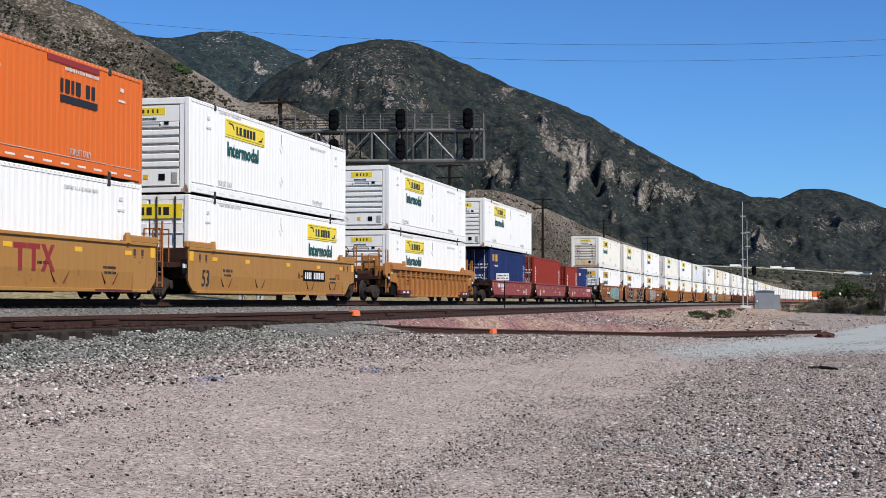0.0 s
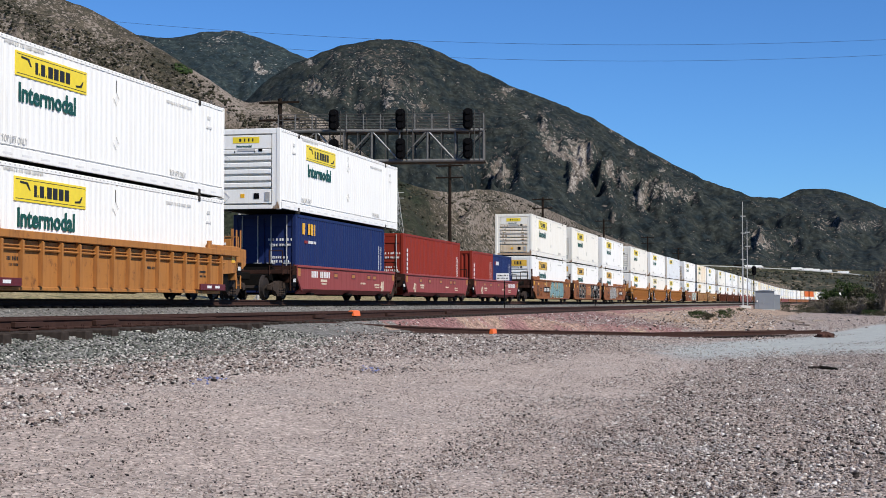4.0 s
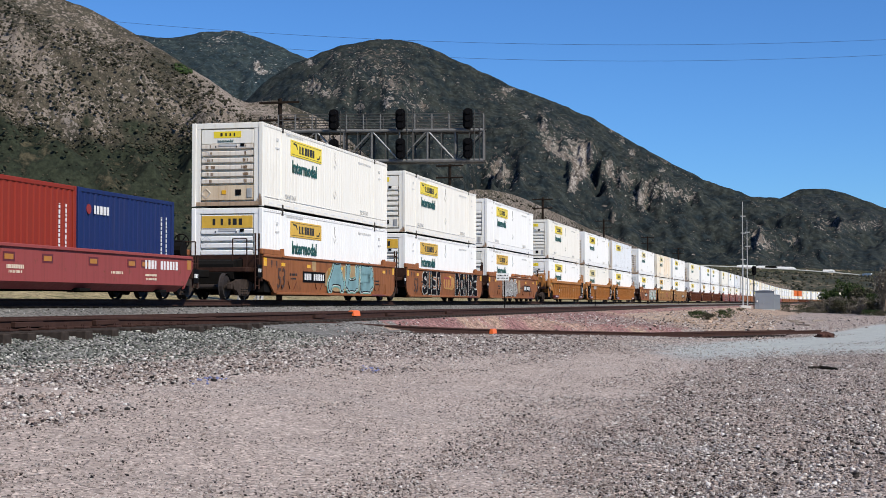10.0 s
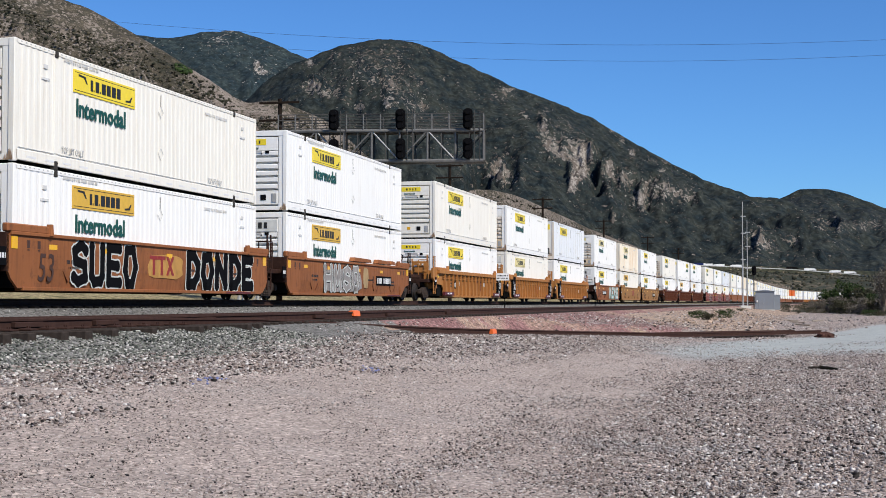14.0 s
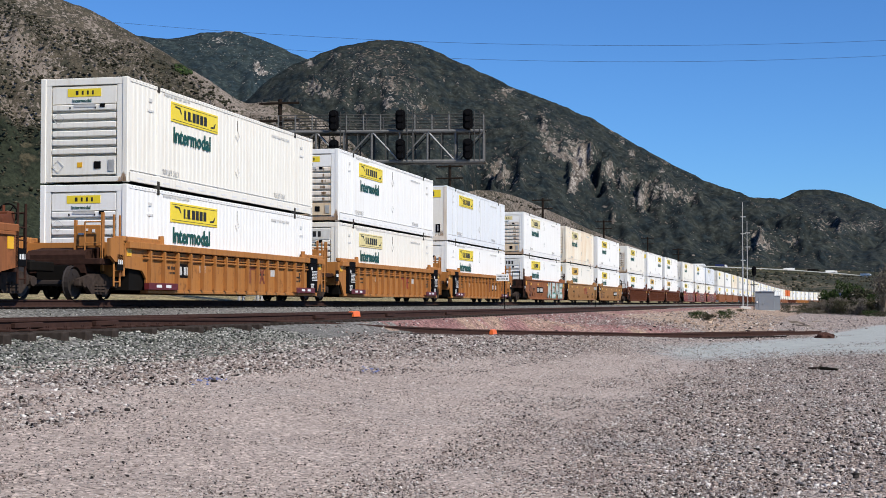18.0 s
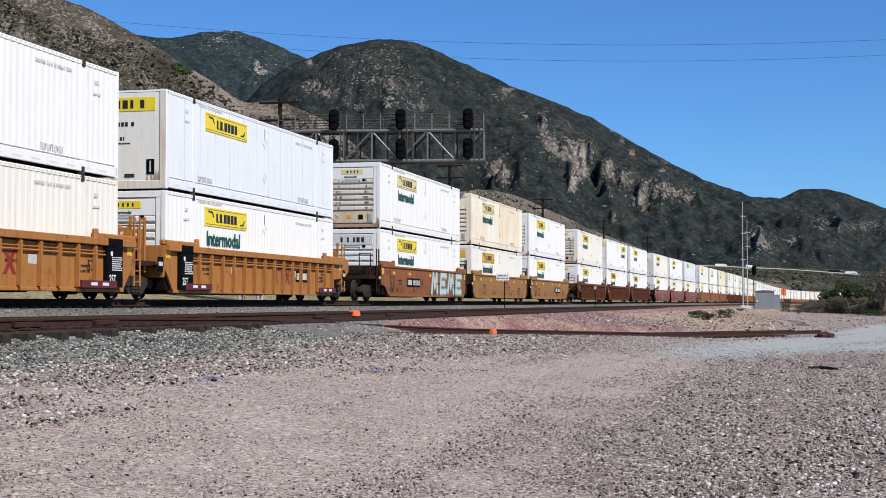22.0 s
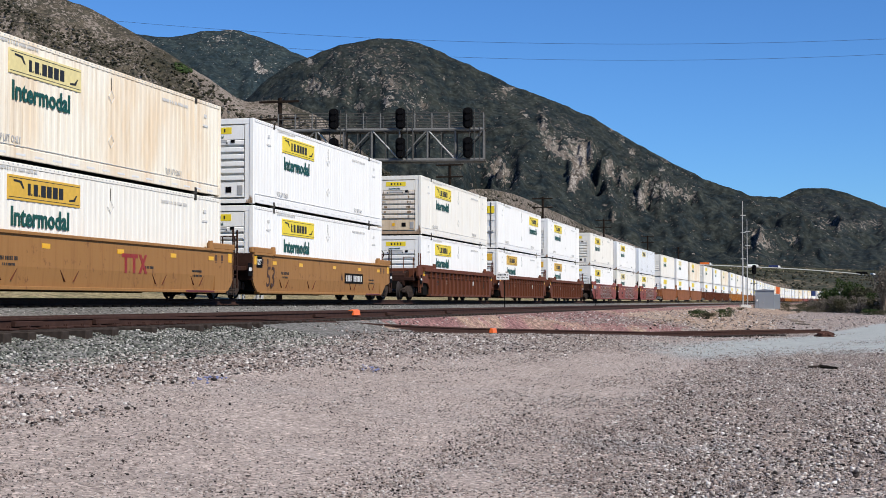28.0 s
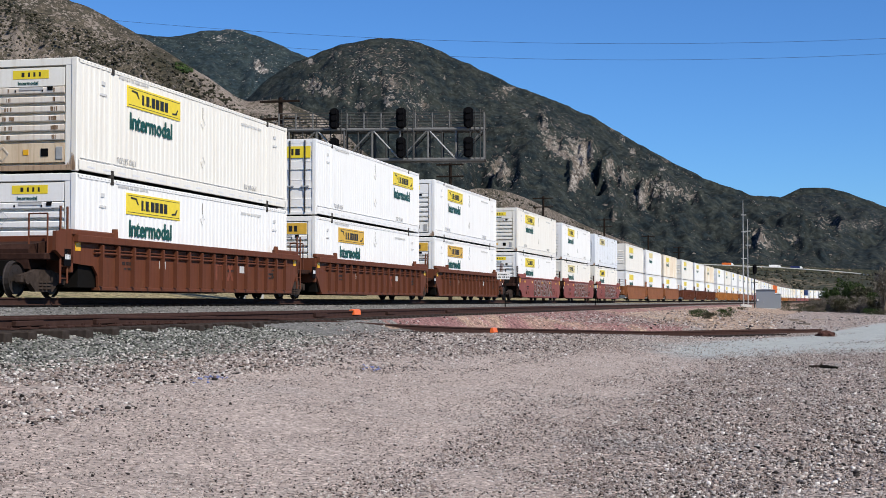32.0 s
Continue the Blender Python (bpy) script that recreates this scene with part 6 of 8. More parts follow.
def far_car(kind, mat, label):
    """A well car unit with its small parts joined, for the far end of the train."""
    c = thing("well_car", Matrix.Identity(4), label, "railway wagon", "well cars of the train")
    half, w, top = 8.7, 1.5, 1.56
    for sgn in (-1, 1):
        def side():
            lo, hi = sorted((sgn * w, sgn * (w - 0.06)))
            b = Build().prism_y([(-half + 0.95, 0.2), (half - 0.95, 0.2), (half - 0.2, 0.9), (half, 1.15), (half, top + 0.1), (-half, top + 0.1), (-half, 1.15), (-half + 0.2, 0.9)], lo, hi)
            lo, hi = sorted((sgn * (w + 0.05), sgn * (w - 0.1)))
            b.box(-half + 0.15, half - 0.15, lo, hi, top - 0.02, top + 0.07)
            if kind == "ribbed":
                for i in range(13):
                    x = -half + 1.3 + i * (2 * half - 2.6) / 12
                    b.box(x - 0.05, x + 0.05, min(sgn * w, sgn * (w + 0.09)), max(sgn * w, sgn * (w + 0.09)), 0.3, 1.45)
            return b.mesh("side_wall", mat)
        part("side_wall", cached(("fwall", sgn, kind, mat.name), side), None, c)
    for e in (-1, 1):
        part("end_platform", cached(("fplat", e, mat.name), lambda: Build().box(min(e * (half - 0.1), e * 9.6), max(e * (half - 0.1), e * 9.6), -1.2, 1.2, 0.7, 1.15).box(min(e * (half - 0.1), e * half), max(e * (half - 0.1), e * half), -w, w, 0.6, top).mesh("end_platform", mat)), None, c)
        part("handrail", cached(("frail", e, mat.name), lambda: Build().tube((e * (half + 0.3), -1.4, 0.4), (e * (half + 0.3), -1.4, top + 0.7), 0.035, 5).tube((e * (half + 0.65), -1.4, 0.4), (e * (half + 0.65), -1.4, top + 0.7), 0.035, 5).mesh("handrail", mat)), None, c)
    t = part("truck", cached("fartruck", far_truck), None, c, "grimy black two-axle truck", at=(9.7, 0, 0))
    for e in (-0.89, 0.89):
        for sgn in (-1, 1):
            part("wheel", TRUCK["wheel"], None, t, at=pose(e, sgn * 0.755, 0.43, 0, 0, 0 if sgn < 0 else 180))
    return c


def far_truck():
    b = Build().box(-0.2, 0.2, -1.05, 1.05, 0.45, 0.72)
    for sgn in (-1, 1):
        b.prism_y([(-1.15, 0.36), (-0.72, 0.36), (-0.42, 0.14), (0.42, 0.14), (0.72, 0.36), (1.15, 0.36), (1.15, 0.52), (0.36, 0.68), (-0.36, 0.68), (-1.15, 0.52)], sgn - 0.07, sgn + 0.07)
    return b.mesh("truck", STEEL_DARK)


# ---------------------------------------------------------------- the train
SPEED = 9.05
TIMES = [0.0] + [float(t) for t in range(2, 32, 2)] + [32.0]
RIDERS = []


def place(ob, s, z):
    """The thing rides the main line; s is its place along it at the start."""
    s -= 4.1
    c = on_line(s, P_MAIN, Z_MAIN + z)
    ob.matrix_basis = pose(c.x, c.y, c.z, 0, 0, heading(s))
    RIDERS.append((ob, s, z))
    return ob


L53, H53 = 16.15, 2.89
FLOOR = 0.27


def box53(mat, label, **kw):
    return container("53", L53, H53, mat, label, **kw)


W_LABEL = "white intermodal container with a yellow logo panel"
C_LABEL = "sun-yellowed cream intermodal container with rust streaks"
B_LABEL = "cool white smooth container with a yellow logo panel"


def unit(s, car, lower=None, upper=None):
    place(car, s, 0)
    if lower:
        for ob, dx in (lower if isinstance(lower, list) else [(lower, 0)]):
            place(ob, s + dx, FLOOR)
    if upper:
        place(upper, s, FLOOR + H53 + 0.05)


# the units that pass close by
car_emblem = well_car("smooth", WELL_YELLOW, "ochre smooth-sided well car with a red emblem")
orange_box = box53(ORANGE, "orange container with a black logo stacked on top", front="door", panel=None)
unit(34.5, car_emblem, box53(WHITE, "white intermodal container without a logo in a well car", front="door", panel=None), orange_box)
car_53 = well_car("smooth", WELL_YELLOW, "ochre smooth-sided well car marked 53", last=True)
unit(54.0, car_53, box53(WHITE, W_LABEL, front="door", panel=LOGO_YELLOW, logo_at="far"), box53(WHITE, W_LABEL, panel=LOGO_YELLOW))
unit(76.9, well_car("ribbed", WELL_ORANGE, "weathered orange well car with ribbed sides", first=True, last=True, pitch=19.8), box53(WHITE, W_LABEL, panel=LOGO_YELLOW), box53(WHITE, W_LABEL, panel=LOGO_YELLOW))
iso_blue = container("40", 12.19, 2.89, BLUE, "dark blue 40 foot container with a yellow logo", front="door", width=2.44, iso=True)
red_a = well_car("red", WELL_RED, "chalky red well car marked 40", half=6.9, pitch=15.4, first=True, plate=INK_CREAM)
unit(98.4, red_a, iso_blue, box53(WHITE, W_LABEL, panel=LOGO_YELLOW))
iso_red = container("40", 12.19, 2.89, RED, "oxide red 40 foot container with white lettering", front="door", width=2.44, iso=True)
red_b = well_car("red", WELL_RED, "chalky red well car marked 40", half=6.9, pitch=15.4, plate=INK_CREAM)
unit(114.0, red_b, iso_red)
small_red = container("20", 6.06, 2.59, RED, "oxide red 20 foot container with white letters", front="corr", width=2.44, iso=True)
small_blue = container("20", 6.06, 2.59, BLUE, "dark blue 20 foot container with a white logo", front="door", width=2.44, iso=True)
red_c = well_car("red", WELL_RED, "chalky red well car marked 40", half=6.9, pitch=15.4, last=True, plate=INK_CREAM)
unit(129.4, red_c, [(small_red, -3.08), (small_blue, 3.08)])

ROSTER = (
    (150.9, "smooth", WELL_BROWN, WHITE, WARM, LOGO_OCHRE, LOGO_YELLOW), (170.3, "smooth", WELL_BROWN, WHITE, WARM, LOGO_OCHRE, LOGO_YELLOW), (189.6, "smooth", WELL_BROWN, WHITE, WHITE, LOGO_OCHRE, LOGO_YELLOW),
    (212.6, "ribbed", WELL_ORANGE, WHITE, WARM, LOGO_YELLOW, LOGO_YELLOW), (232.1, "ribbed", WELL_ORANGE, WARM, WHITE, LOGO_PALE, LOGO_YELLOW), (251.4, "ribbed", WELL_ORANGE, WHITE, WHITE_BLUE, LOGO_YELLOW, LOGO_YELLOW),
    (274.5, "smooth", WELL_BROWN, WHITE, WHITE, LOGO_YELLOW, LOGO_PALE), (293.8, "smooth", WELL_TAN, WARM, CREAM, LOGO_OCHRE, LOGO_PALE), (312.9, "smooth", WELL_TAN, WHITE, WHITE, LOGO_YELLOW, LOGO_YELLOW),
    (336.3, "ribbed", WELL_DARK, WHITE, WARM, LOGO_YELLOW, LOGO_YELLOW), (355.8, "ribbed", WELL_DARK, WHITE, WHITE, LOGO_OCHRE, LOGO_YELLOW), (375.2, "ribbed", WELL_DARK, WHITE, WHITE, LOGO_OCHRE, LOGO_YELLOW),
    (398.6, "smooth", WELL_MAROON, WHITE, WARM, LOGO_YELLOW, LOGO_YELLOW), (418.0, "smooth", WELL_MAROON, WARM, WHITE, LOGO_PALE, LOGO_YELLOW), (437.6, "smooth", WELL_MAROON, WARM, WHITE_BLUE, LOGO_YELLOW, LOGO_PALE))
CAR_LABEL = {WELL_BROWN: "faded brown well car with smooth rusty sides", WELL_TAN: "tan brown well car with smooth sides", WELL_ORANGE: "weathered orange well car with ribbed sides", WELL_DARK: "dark brown well car with ribbed sides", WELL_MAROON: "faded maroon well car with smooth sides", WELL_YELLOW: "ochre smooth-sided well car"}
BOX_LABEL = {WARM: "warm white weathered container with a yellow logo panel", WHITE: W_LABEL, CREAM: C_LABEL, WHITE_BLUE: B_LABEL, ORANGE: "plain orange container on the train", BLUE: "dark blue container on the train"}
UNITS = {}
for i, (s, kind, cm, lo_m, up_m, lo_p, up_p) in enumerate(ROSTER):
    car = well_car(kind, cm, CAR_LABEL[cm], first=i % 3 == 0, last=i % 3 == 2)
    far_logo = i == 10
    lo = box53(lo_m, BOX_LABEL[lo_m], panel=lo_p, front="wide" if i in (0, 1, 2, 4, 6, 7, 10, 11) else "louvre", end_panel=LOGO_WHITE if i in (2, 4, 6) else None)
    up = box53(up_m, BOX_LABEL[up_m], panel=up_p, logo_at="far" if far_logo else "near", seams=up_m is WHITE_BLUE, front="sheet" if i == 5 else "door" if far_logo else "louvre", word=up_m is not WHITE_BLUE, stained=i in (0, 4, 6, 9))
    unit(s, car, lo, up)
    UNITS[i] = (car, lo, up)
# the long tail, seen far off only
rng = random.Random(4)
s, i = 461.2, 0
tail_mats = (WELL_BROWN, WELL_DARK, WELL_ORANGE, WELL_BROWN, WELL_MAROON, WELL_BROWN)
while s < 1215:
    cm = tail_mats[(i // 3) % 6]
    up_m = rng.choice((WHITE, WARM, WHITE, CREAM, WHITE, WHITE_BLUE))
    lo_m = WHITE
    if 870 < s < 905:
        up_m = ORANGE
    if s > 1060 and i % 5 == 2:
        up_m = BLUE
    car = far_car("ribbed" if cm in (WELL_DARK, WELL_ORANGE) else "smooth", cm, CAR_LABEL[cm])
    plain_box = up_m in (ORANGE, BLUE)
    unit(s, car, far_container(lo_m, BOX_LABEL[lo_m], LOGO_YELLOW), far_container(up_m, BOX_LABEL[up_m], None if plain_box else rng.choice((LOGO_YELLOW, LOGO_YELLOW, LOGO_PALE))))
    i += 1
    s += 23.4 if i % 3 == 0 else 19.4

# ---------------------------------------------------------------- markings on the cars
def spray(car, x, z, width, height, n, fill, edge, seed, label):
    """Sprayed letters: each one an uneven bulging shape with an edge, a fill and a few strokes."""
    r = random.Random(seed)
    w = width / n
    for i in range(n):
        o, f = Build(), Build()
        y = -1.504 - 0.0015 * (i % 2)
        ph, m = r.uniform(0, 6.28), 14
        pts = []
        for j in range(m):
            a = 2 * math.pi * j / m
            sq_x = math.copysign(abs(math.cos(a)) ** 0.55, math.cos(a))
            sq_z = math.copysign(abs(math.sin(a)) ** 0.55, math.sin(a))
            pts.append((w * 0.58 * sq_x * (1 + 0.12 * math.sin(3 * a + ph) + r.uniform(-0.08, 0.08)), height * 0.5 * sq_z * (1 + r.uniform(-0.14, 0.05))))
        o.prism_y(pts, y, y + 0.004)
        f.prism_y([(a * 0.8 + r.uniform(-0.01, 0.01), b * 0.84) for a, b in pts], y - 0.003, y)
        for _ in range(r.randint(2, 3)):
            cx, cz = r.uniform(-0.3, 0.3) * w, r.uniform(-0.25, 0.25) * height
            ang, l, t = r.choice((1.5, 1.4, 1.7, 0.2, 0.7, 2.4)), r.uniform(0.2, 0.42) * height, 0.035 + 0.02 * r.random()
            dx, dz = math.cos(ang) * l / 2, math.sin(ang) * l / 2
            nx, nz = -math.sin(ang) * t, math.cos(ang) * t
            o.prism_y([(cx - dx + nx, cz - dz + nz), (cx - dx - nx, cz - dz - nz), (cx + dx - nx, cz + dz - nz), (cx + dx + nx, cz + dz + nz)], y - 0.006, y)
        at = (x - width / 2 + (i + 0.5) * w, 0, z + height / 2)
        e = part("graffiti_letter", o, edge, car, label, at=at)
        part("letter_fill", f, fill, e)


STROKES = {  # polylines in a unit box, x then z
    "A": (((0.0, 0.0), (0.32, 1.0), (0.68, 1.0), (1.0, 0.0)), ((0.2, 0.38), (0.8, 0.38))),
    "U": (((0.06, 1.0), (0.06, 0.2), (0.25, 0.03), (0.75, 0.03), (0.94, 0.2), (0.94, 1.0)),),
    "B": (((0.08, 0.0), (0.08, 1.0), (0.7, 1.0), (0.92, 0.8), (0.68, 0.54), (0.1, 0.54)), ((0.68, 0.54), (0.98, 0.28), (0.75, 0.0), (0.08, 0.0))),
    "D": (((0.1, 0.0), (0.1, 1.0), (0.6, 1.0), (0.95, 0.7), (0.95, 0.3), (0.6, 0.0), (0.1, 0.0)),),
    "N": (((0.06, 0.0), (0.06, 1.0), (0.92, 0.0), (0.92, 1.0)),),
    "E": (((0.95, 1.0), (0.08, 1.0), (0.08, 0.0), (0.95, 0.0)), ((0.08, 0.5), (0.75, 0.5))),
    "S": (((0.95, 0.85), (0.6, 1.0), (0.1, 0.85), (0.15, 0.58), (0.85, 0.45), (0.9, 0.12), (0.4, 0.0), (0.05, 0.15)),),
    "7": (((0.05, 0.95), (0.95, 1.0), (0.45, 0.0)), ((0.3, 0.5), (0.8, 0.52))),
    "O": (((0.3, 0.0), (0.05, 0.4), (0.2, 0.95), (0.75, 1.0), (0.97, 0.5), (0.7, 0.02), (0.3, 0.0)),),
    "M": (((0.0, 0.0), (0.15, 1.0), (0.45, 0.3), (0.75, 1.0), (0.95, 0.0)),),
    "H": (((0.1, 0.0), (0.05, 1.0)), ((0.95, 0.0), (0.9, 1.0)), ((0.08, 0.5), (0.92, 0.5)))}


def stroke(b, pts, t, y0, y1):
    for (x0, z0), (x1, z1) in zip(pts, pts[1:]):
        l = math.hypot(x1 - x0, z1 - z0) or 1
        dx, dz = (x1 - x0) / l * t, (z1 - z0) / l * t
        b.prism_y([(x0 - dx * 0.8 - dz, z0 - dz * 0.8 + dx), (x0 - dx * 0.8 + dz, z0 - dz * 0.8 - dx), (x1 + dx * 0.8 + dz, z1 + dz * 0.8 - dx), (x1 + dx * 0.8 - dz, z1 + dz * 0.8 + dx)], y0, y1)
    for x, z in pts:
        # rounded corners and ends
        b.prism_y([(x + 1.18 * t * math.cos(a * 0.6283), z + 1.18 * t * math.sin(a * 0.6283)) for a in range(10)], y0 - 0.0002, y1)


def sprayed_word(car, word, x, z, width, height, t, layers, label, lean=0.0, seed=1):
    """Blocky sprayed letters; layers go from the widest edge to the fill, as (added width, paint)."""
    r = random.Random(seed)
    w = width / len(word)
    for i, ch in enumerate(word):
        g = w * 0.14
        wob = [r.uniform(-0.05, 0.05) for _ in range(12)]
        owner = None
        for k, (extra, mat) in enumerate(layers):
            b = Build()
            y = -1.503 - 0.0035 * k
            for j, line in enumerate(STROKES[ch]):
                pts = [((a * (w - 2 * g) + g - w / 2) + lean * c * height + wob[(j * 5 + n) % 12] * w * 0.5, t + c * (height - 2 * t) + wob[(j * 3 + n + 4) % 12] * height * 0.35) for n, (a, c) in enumerate(line)]
                stroke(b, pts, t * 0.62 + extra, y - 0.0004 * (i % 2), y + 0.004)
            at = (x + (i + 0.5) * w, 0, z)
            if owner is None:
                owner = part("graffiti_letter", b, mat, car, label, at=at)
            else:
                part("letter_fill" if k == len(layers) - 1 else "letter_outline", b, mat, owner)


def paint_patch(car, x, z, w, h, mat, seed, label):
    """An uneven patch of paint or bare primer on a car's side."""
    r = random.Random(seed)
    n = 16
    pts = []
    for j in range(n):
        a = 2 * math.pi * j / n
        sx = math.copysign(abs(math.cos(a)) ** 0.5, math.cos(a))
        sz = math.copysign(abs(math.sin(a)) ** 0.5, math.sin(a))
        pts.append((x + w / 2 * sx * r.uniform(0.82, 1.05), z + h / 2 + h / 2 * sz * r.uniform(0.85, 1.0)))
    part("paint_patch", Build().prism_y(pts, -1.5015, -1.49), mat, car, label)


SPRAY_WHITE = plain("white_spray", (0.6, 0.62, 0.58), 0.6, 0, 0.35, 3)
SPRAY_SKY = plain("pale_blue_spray", (0.2, 0.35, 0.36), 0.6, 0, 0.4, 2)
SPRAY_SAND = plain("sand_spray", (0.42, 0.28, 0.13), 0.6, 0, 0.4, 3)
SPRAY_TEAL = plain("teal_spray", (0.12, 0.36, 0.3), 0.6, 0, 0.4, 3)
SPRAY_GREY = plain("grey_spray", (0.32, 0.29, 0.27), 0.7, 0, 0.5, 3)
SPRAY_OCHRE = plain("ochre_spray", (0.5, 0.26, 0.06), 0.6, 0, 0.4, 3)


def emblem(car, x, z, h, mat):
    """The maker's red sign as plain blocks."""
    b = Build()
    y0, y1 = -1.507, -1.495
    w = h * 0.95
    for k in (0, 1):
        b.box(x + k * w * 1.05, x + k * w * 1.05 + w, y0, y1, z + h * 0.8, z + h)
        b.box(x + k * w * 1.05 + w * 0.36, x + k * w * 1.05 + w * 0.66, y0, y1, z, z + h * 0.8)
    a = x + 2.15 * w
    b.prism_y([(a, z), (a + w * 0.3, z), (a + w * 1.1, z + h), (a + w * 0.8, z + h)], y0, y1)
    b.prism_y([(a, z + h), (a + w * 0.3, z + h), (a + w * 1.1, z), (a + w * 0.8, z)], y0 - 0.002, y1)
    part("emblem", b, mat, car, "red painted emblem")


def number_plate(car, x, z, back=BLACK_PAINT, fore=INK_WHITE, w=1.7, y=-1.508):
    p = part("number_board", cached(("nb", back.name, w, y), lambda: Build().box(-w / 2, w / 2, y, y + 0.02, -0.2, 0.2).mesh("number_board", back)), None, car, "board with the car number", at=(x, 0, z))

    def blocks():
        # four blocks for the owner's mark and six for the number
        b, pitch = Build(), w * 0.88 / 11
        for i in range(11):
            if i != 4:
                x = -w * 0.44 + i * pitch
                b.box(x + pitch * 0.16, x + pitch * (0.82 if i % 3 else 0.7), y - 0.006, y + 0.004, -0.12, 0.12)
        return b.mesh("number_bar", fore)

    part("number_bar", cached(("nbb", fore.name, w, y), blocks), None, p)


def digits(car, text, x, z, size, mat, y=-1.508, italic=0.15):
    part("lettering", lettering(text, size, mat, 0.006, 0.9, italic), None, car, "painted figures", at=(x, y, z))


emblem(car_emblem, 0.7, 0.66, 0.64, INK_RED)
digits(car_53, "53", -7.6, 0.4, 0.72, INK_BLACK)
digits(car_53, "A", 1.5, 0.78, 0.36, INK_BLACK, italic=0.0)
number_plate(car_53, 3.4, 0.9, w=2.6)
emblem(car_53, 6.0, 0.8, 0.2, INK_RED)
def red_number():
    """The car's mark and number as ten plain blocks."""
    b = Build()
    for i in range(11):
        if i != 4:
            x = -1.15 + i * 0.21
            b.box(x + 0.03, x + (0.17 if i % 3 else 0.14), -1.508, -1.498, -0.12, 0.12)
    return b.mesh("number_bar", INK_WHITE)


for car, xd, xn in ((red_a, 4.4, -4.0), (red_b, -5.4, None), (red_c, -5.0, 4.6)):
    digits(car, "40", xd, 0.4, 0.62, INK_CREAM)
    if xn is not None:
        part("number_bar", cached("rednum", red_number), None, car, "white car number", at=(xn, 0, 0.96))
c6, c7, c8 = UNITS[0][0], UNITS[1][0], UNITS[2][0]
paint_patch(c6, 1.9, 0.3, 7.4, 1.15, SPRAY_SAND, 4, "sandy underpaint behind sprayed letters")
sprayed_word(c6, "AUB", -1.3, 0.27, 6.4, 1.24, 0.3, ((0.13, SPRAY_TEAL), (0.075, SPRAY_WHITE), (0.04, BLACK_PAINT), (0.0, SPRAY_SKY)), "pale blue sprayed letters with teal edges", 0.08, 3)
paint_patch(c6, -0.95, 0.75, 0.9, 0.5, SPRAY_OCHRE, 6, "ochre paint patch")
paint_patch(c6, -3.0, 1.05, 0.5, 0.45, SPRAY_SAND, 16, "sandy paint patch")
digits(c6, "53", -7.2, 0.42, 1.0, INK_DIM)
number_plate(c6, -3.0, 0.85, w=2.7)
sprayed_word(c7, "SUEO", -5.6, 0.28, 3.9, 1.2, 0.135, ((0.09, SPRAY_WHITE), (0.05, BLACK_PAINT), (0.0, BLACK_PAINT)), "black sprayed letters with white edges", 0.0, 5)
sprayed_word(c7, "DONDE", 1.6, 0.28, 5.7, 1.2, 0.18, ((0.1, SPRAY_WHITE), (0.055, BLACK_PAINT), (0.0, BLACK_PAINT)), "black sprayed letters with white edges", 0.0, 8)
paint_patch(c7, 0.2, 0.55, 2.6, 0.75, SPRAY_OCHRE, 7, "ochre repainted patch under the emblem")
emblem(c7, -0.9, 0.68, 0.54, INK_RED)
digits(c7, "53", -7.3, 0.42, 0.95, INK_DIM)
sprayed_word(c8, "HMSO", -4.4, 0.3, 5.0, 1.15, 0.17, ((0.09, BLACK_PAINT), (0.05, SPRAY_WHITE), (0.0, SPRAY_GREY)), "faded grey sprayed letters", 0.0, 9)
paint_patch(c8, -1.9, 0.3, 5.6, 1.0, SPRAY_GREY, 19, "faded grey spray behind the letters")
number_plate(c8, 4.3, 0.85, w=2.5)
paint_patch(c8, 1.5, 0.5, 0.8, 0.9, SPRAY_SAND, 26, "sandy paint patch")
for x, l in ((-0.3, 2.6), (3.3, 2.0), (5.5, 0.7)):
    part("hatch_flap", Build().prism_y([(x, 1.6), (x + l, 1.6), (x + l - 0.15, 1.73), (x + 0.12, 1.76)], -1.52, -1.3), WELL_BROWN, c8)
digits(c8, "B", 2.5, 0.75, 0.4, INK_DIM, italic=0.0)
number_plate(UNITS[3][0], -4.6, 0.85, STEEL_DARK, INK_FAINT, 1.3)
number_plate(UNITS[5][0], 3.6, 0.85, BLACK_PAINT, INK_WHITE, 1.3)
for i in (3, 4, 5, 9, 10, 11):
    emblem(UNITS[i][0], 0.6, 0.56, 0.56, INK_RED if i == 4 else INK_RUST)
    digits(UNITS[i][0], "53", 5.9, 0.72, 0.4, INK_BLACK, italic=0.0)
    for x in (-3.2, 3.1):
        part("patch", cached("sidepatch", lambda: Build().box(-0.22, 0.22, -1.505, -1.49, 0.82, 1.04).mesh("patch", INK_GREY)), None, UNITS[i][0], "grey stencilled patch", at=(x, 0, 0))
sprayed_word(UNITS[6][0], "MEME", 0.5, 0.27, 7.2, 1.25, 0.2, ((0.07, SPRAY_TEAL), (0.0, SPRAY_WHITE)), "pale angular sprayed letters with teal edges", 0.1, 12)
number_plate(UNITS[6][0], -2.9, 0.85, STEEL_DARK, INK_FAINT, 2.6)
digits(UNITS[6][0], "B", -1.2, 0.75, 0.4, INK_DIM, italic=0.0)
digits(UNITS[6][0], "53", -7.3, 0.42, 1.0, INK_DIM)
emblem(UNITS[7][0], 0.5, 0.68, 0.52, INK_RED)
digits(UNITS[8][0], "53", -7.4, 0.42, 1.0, INK_DIM)
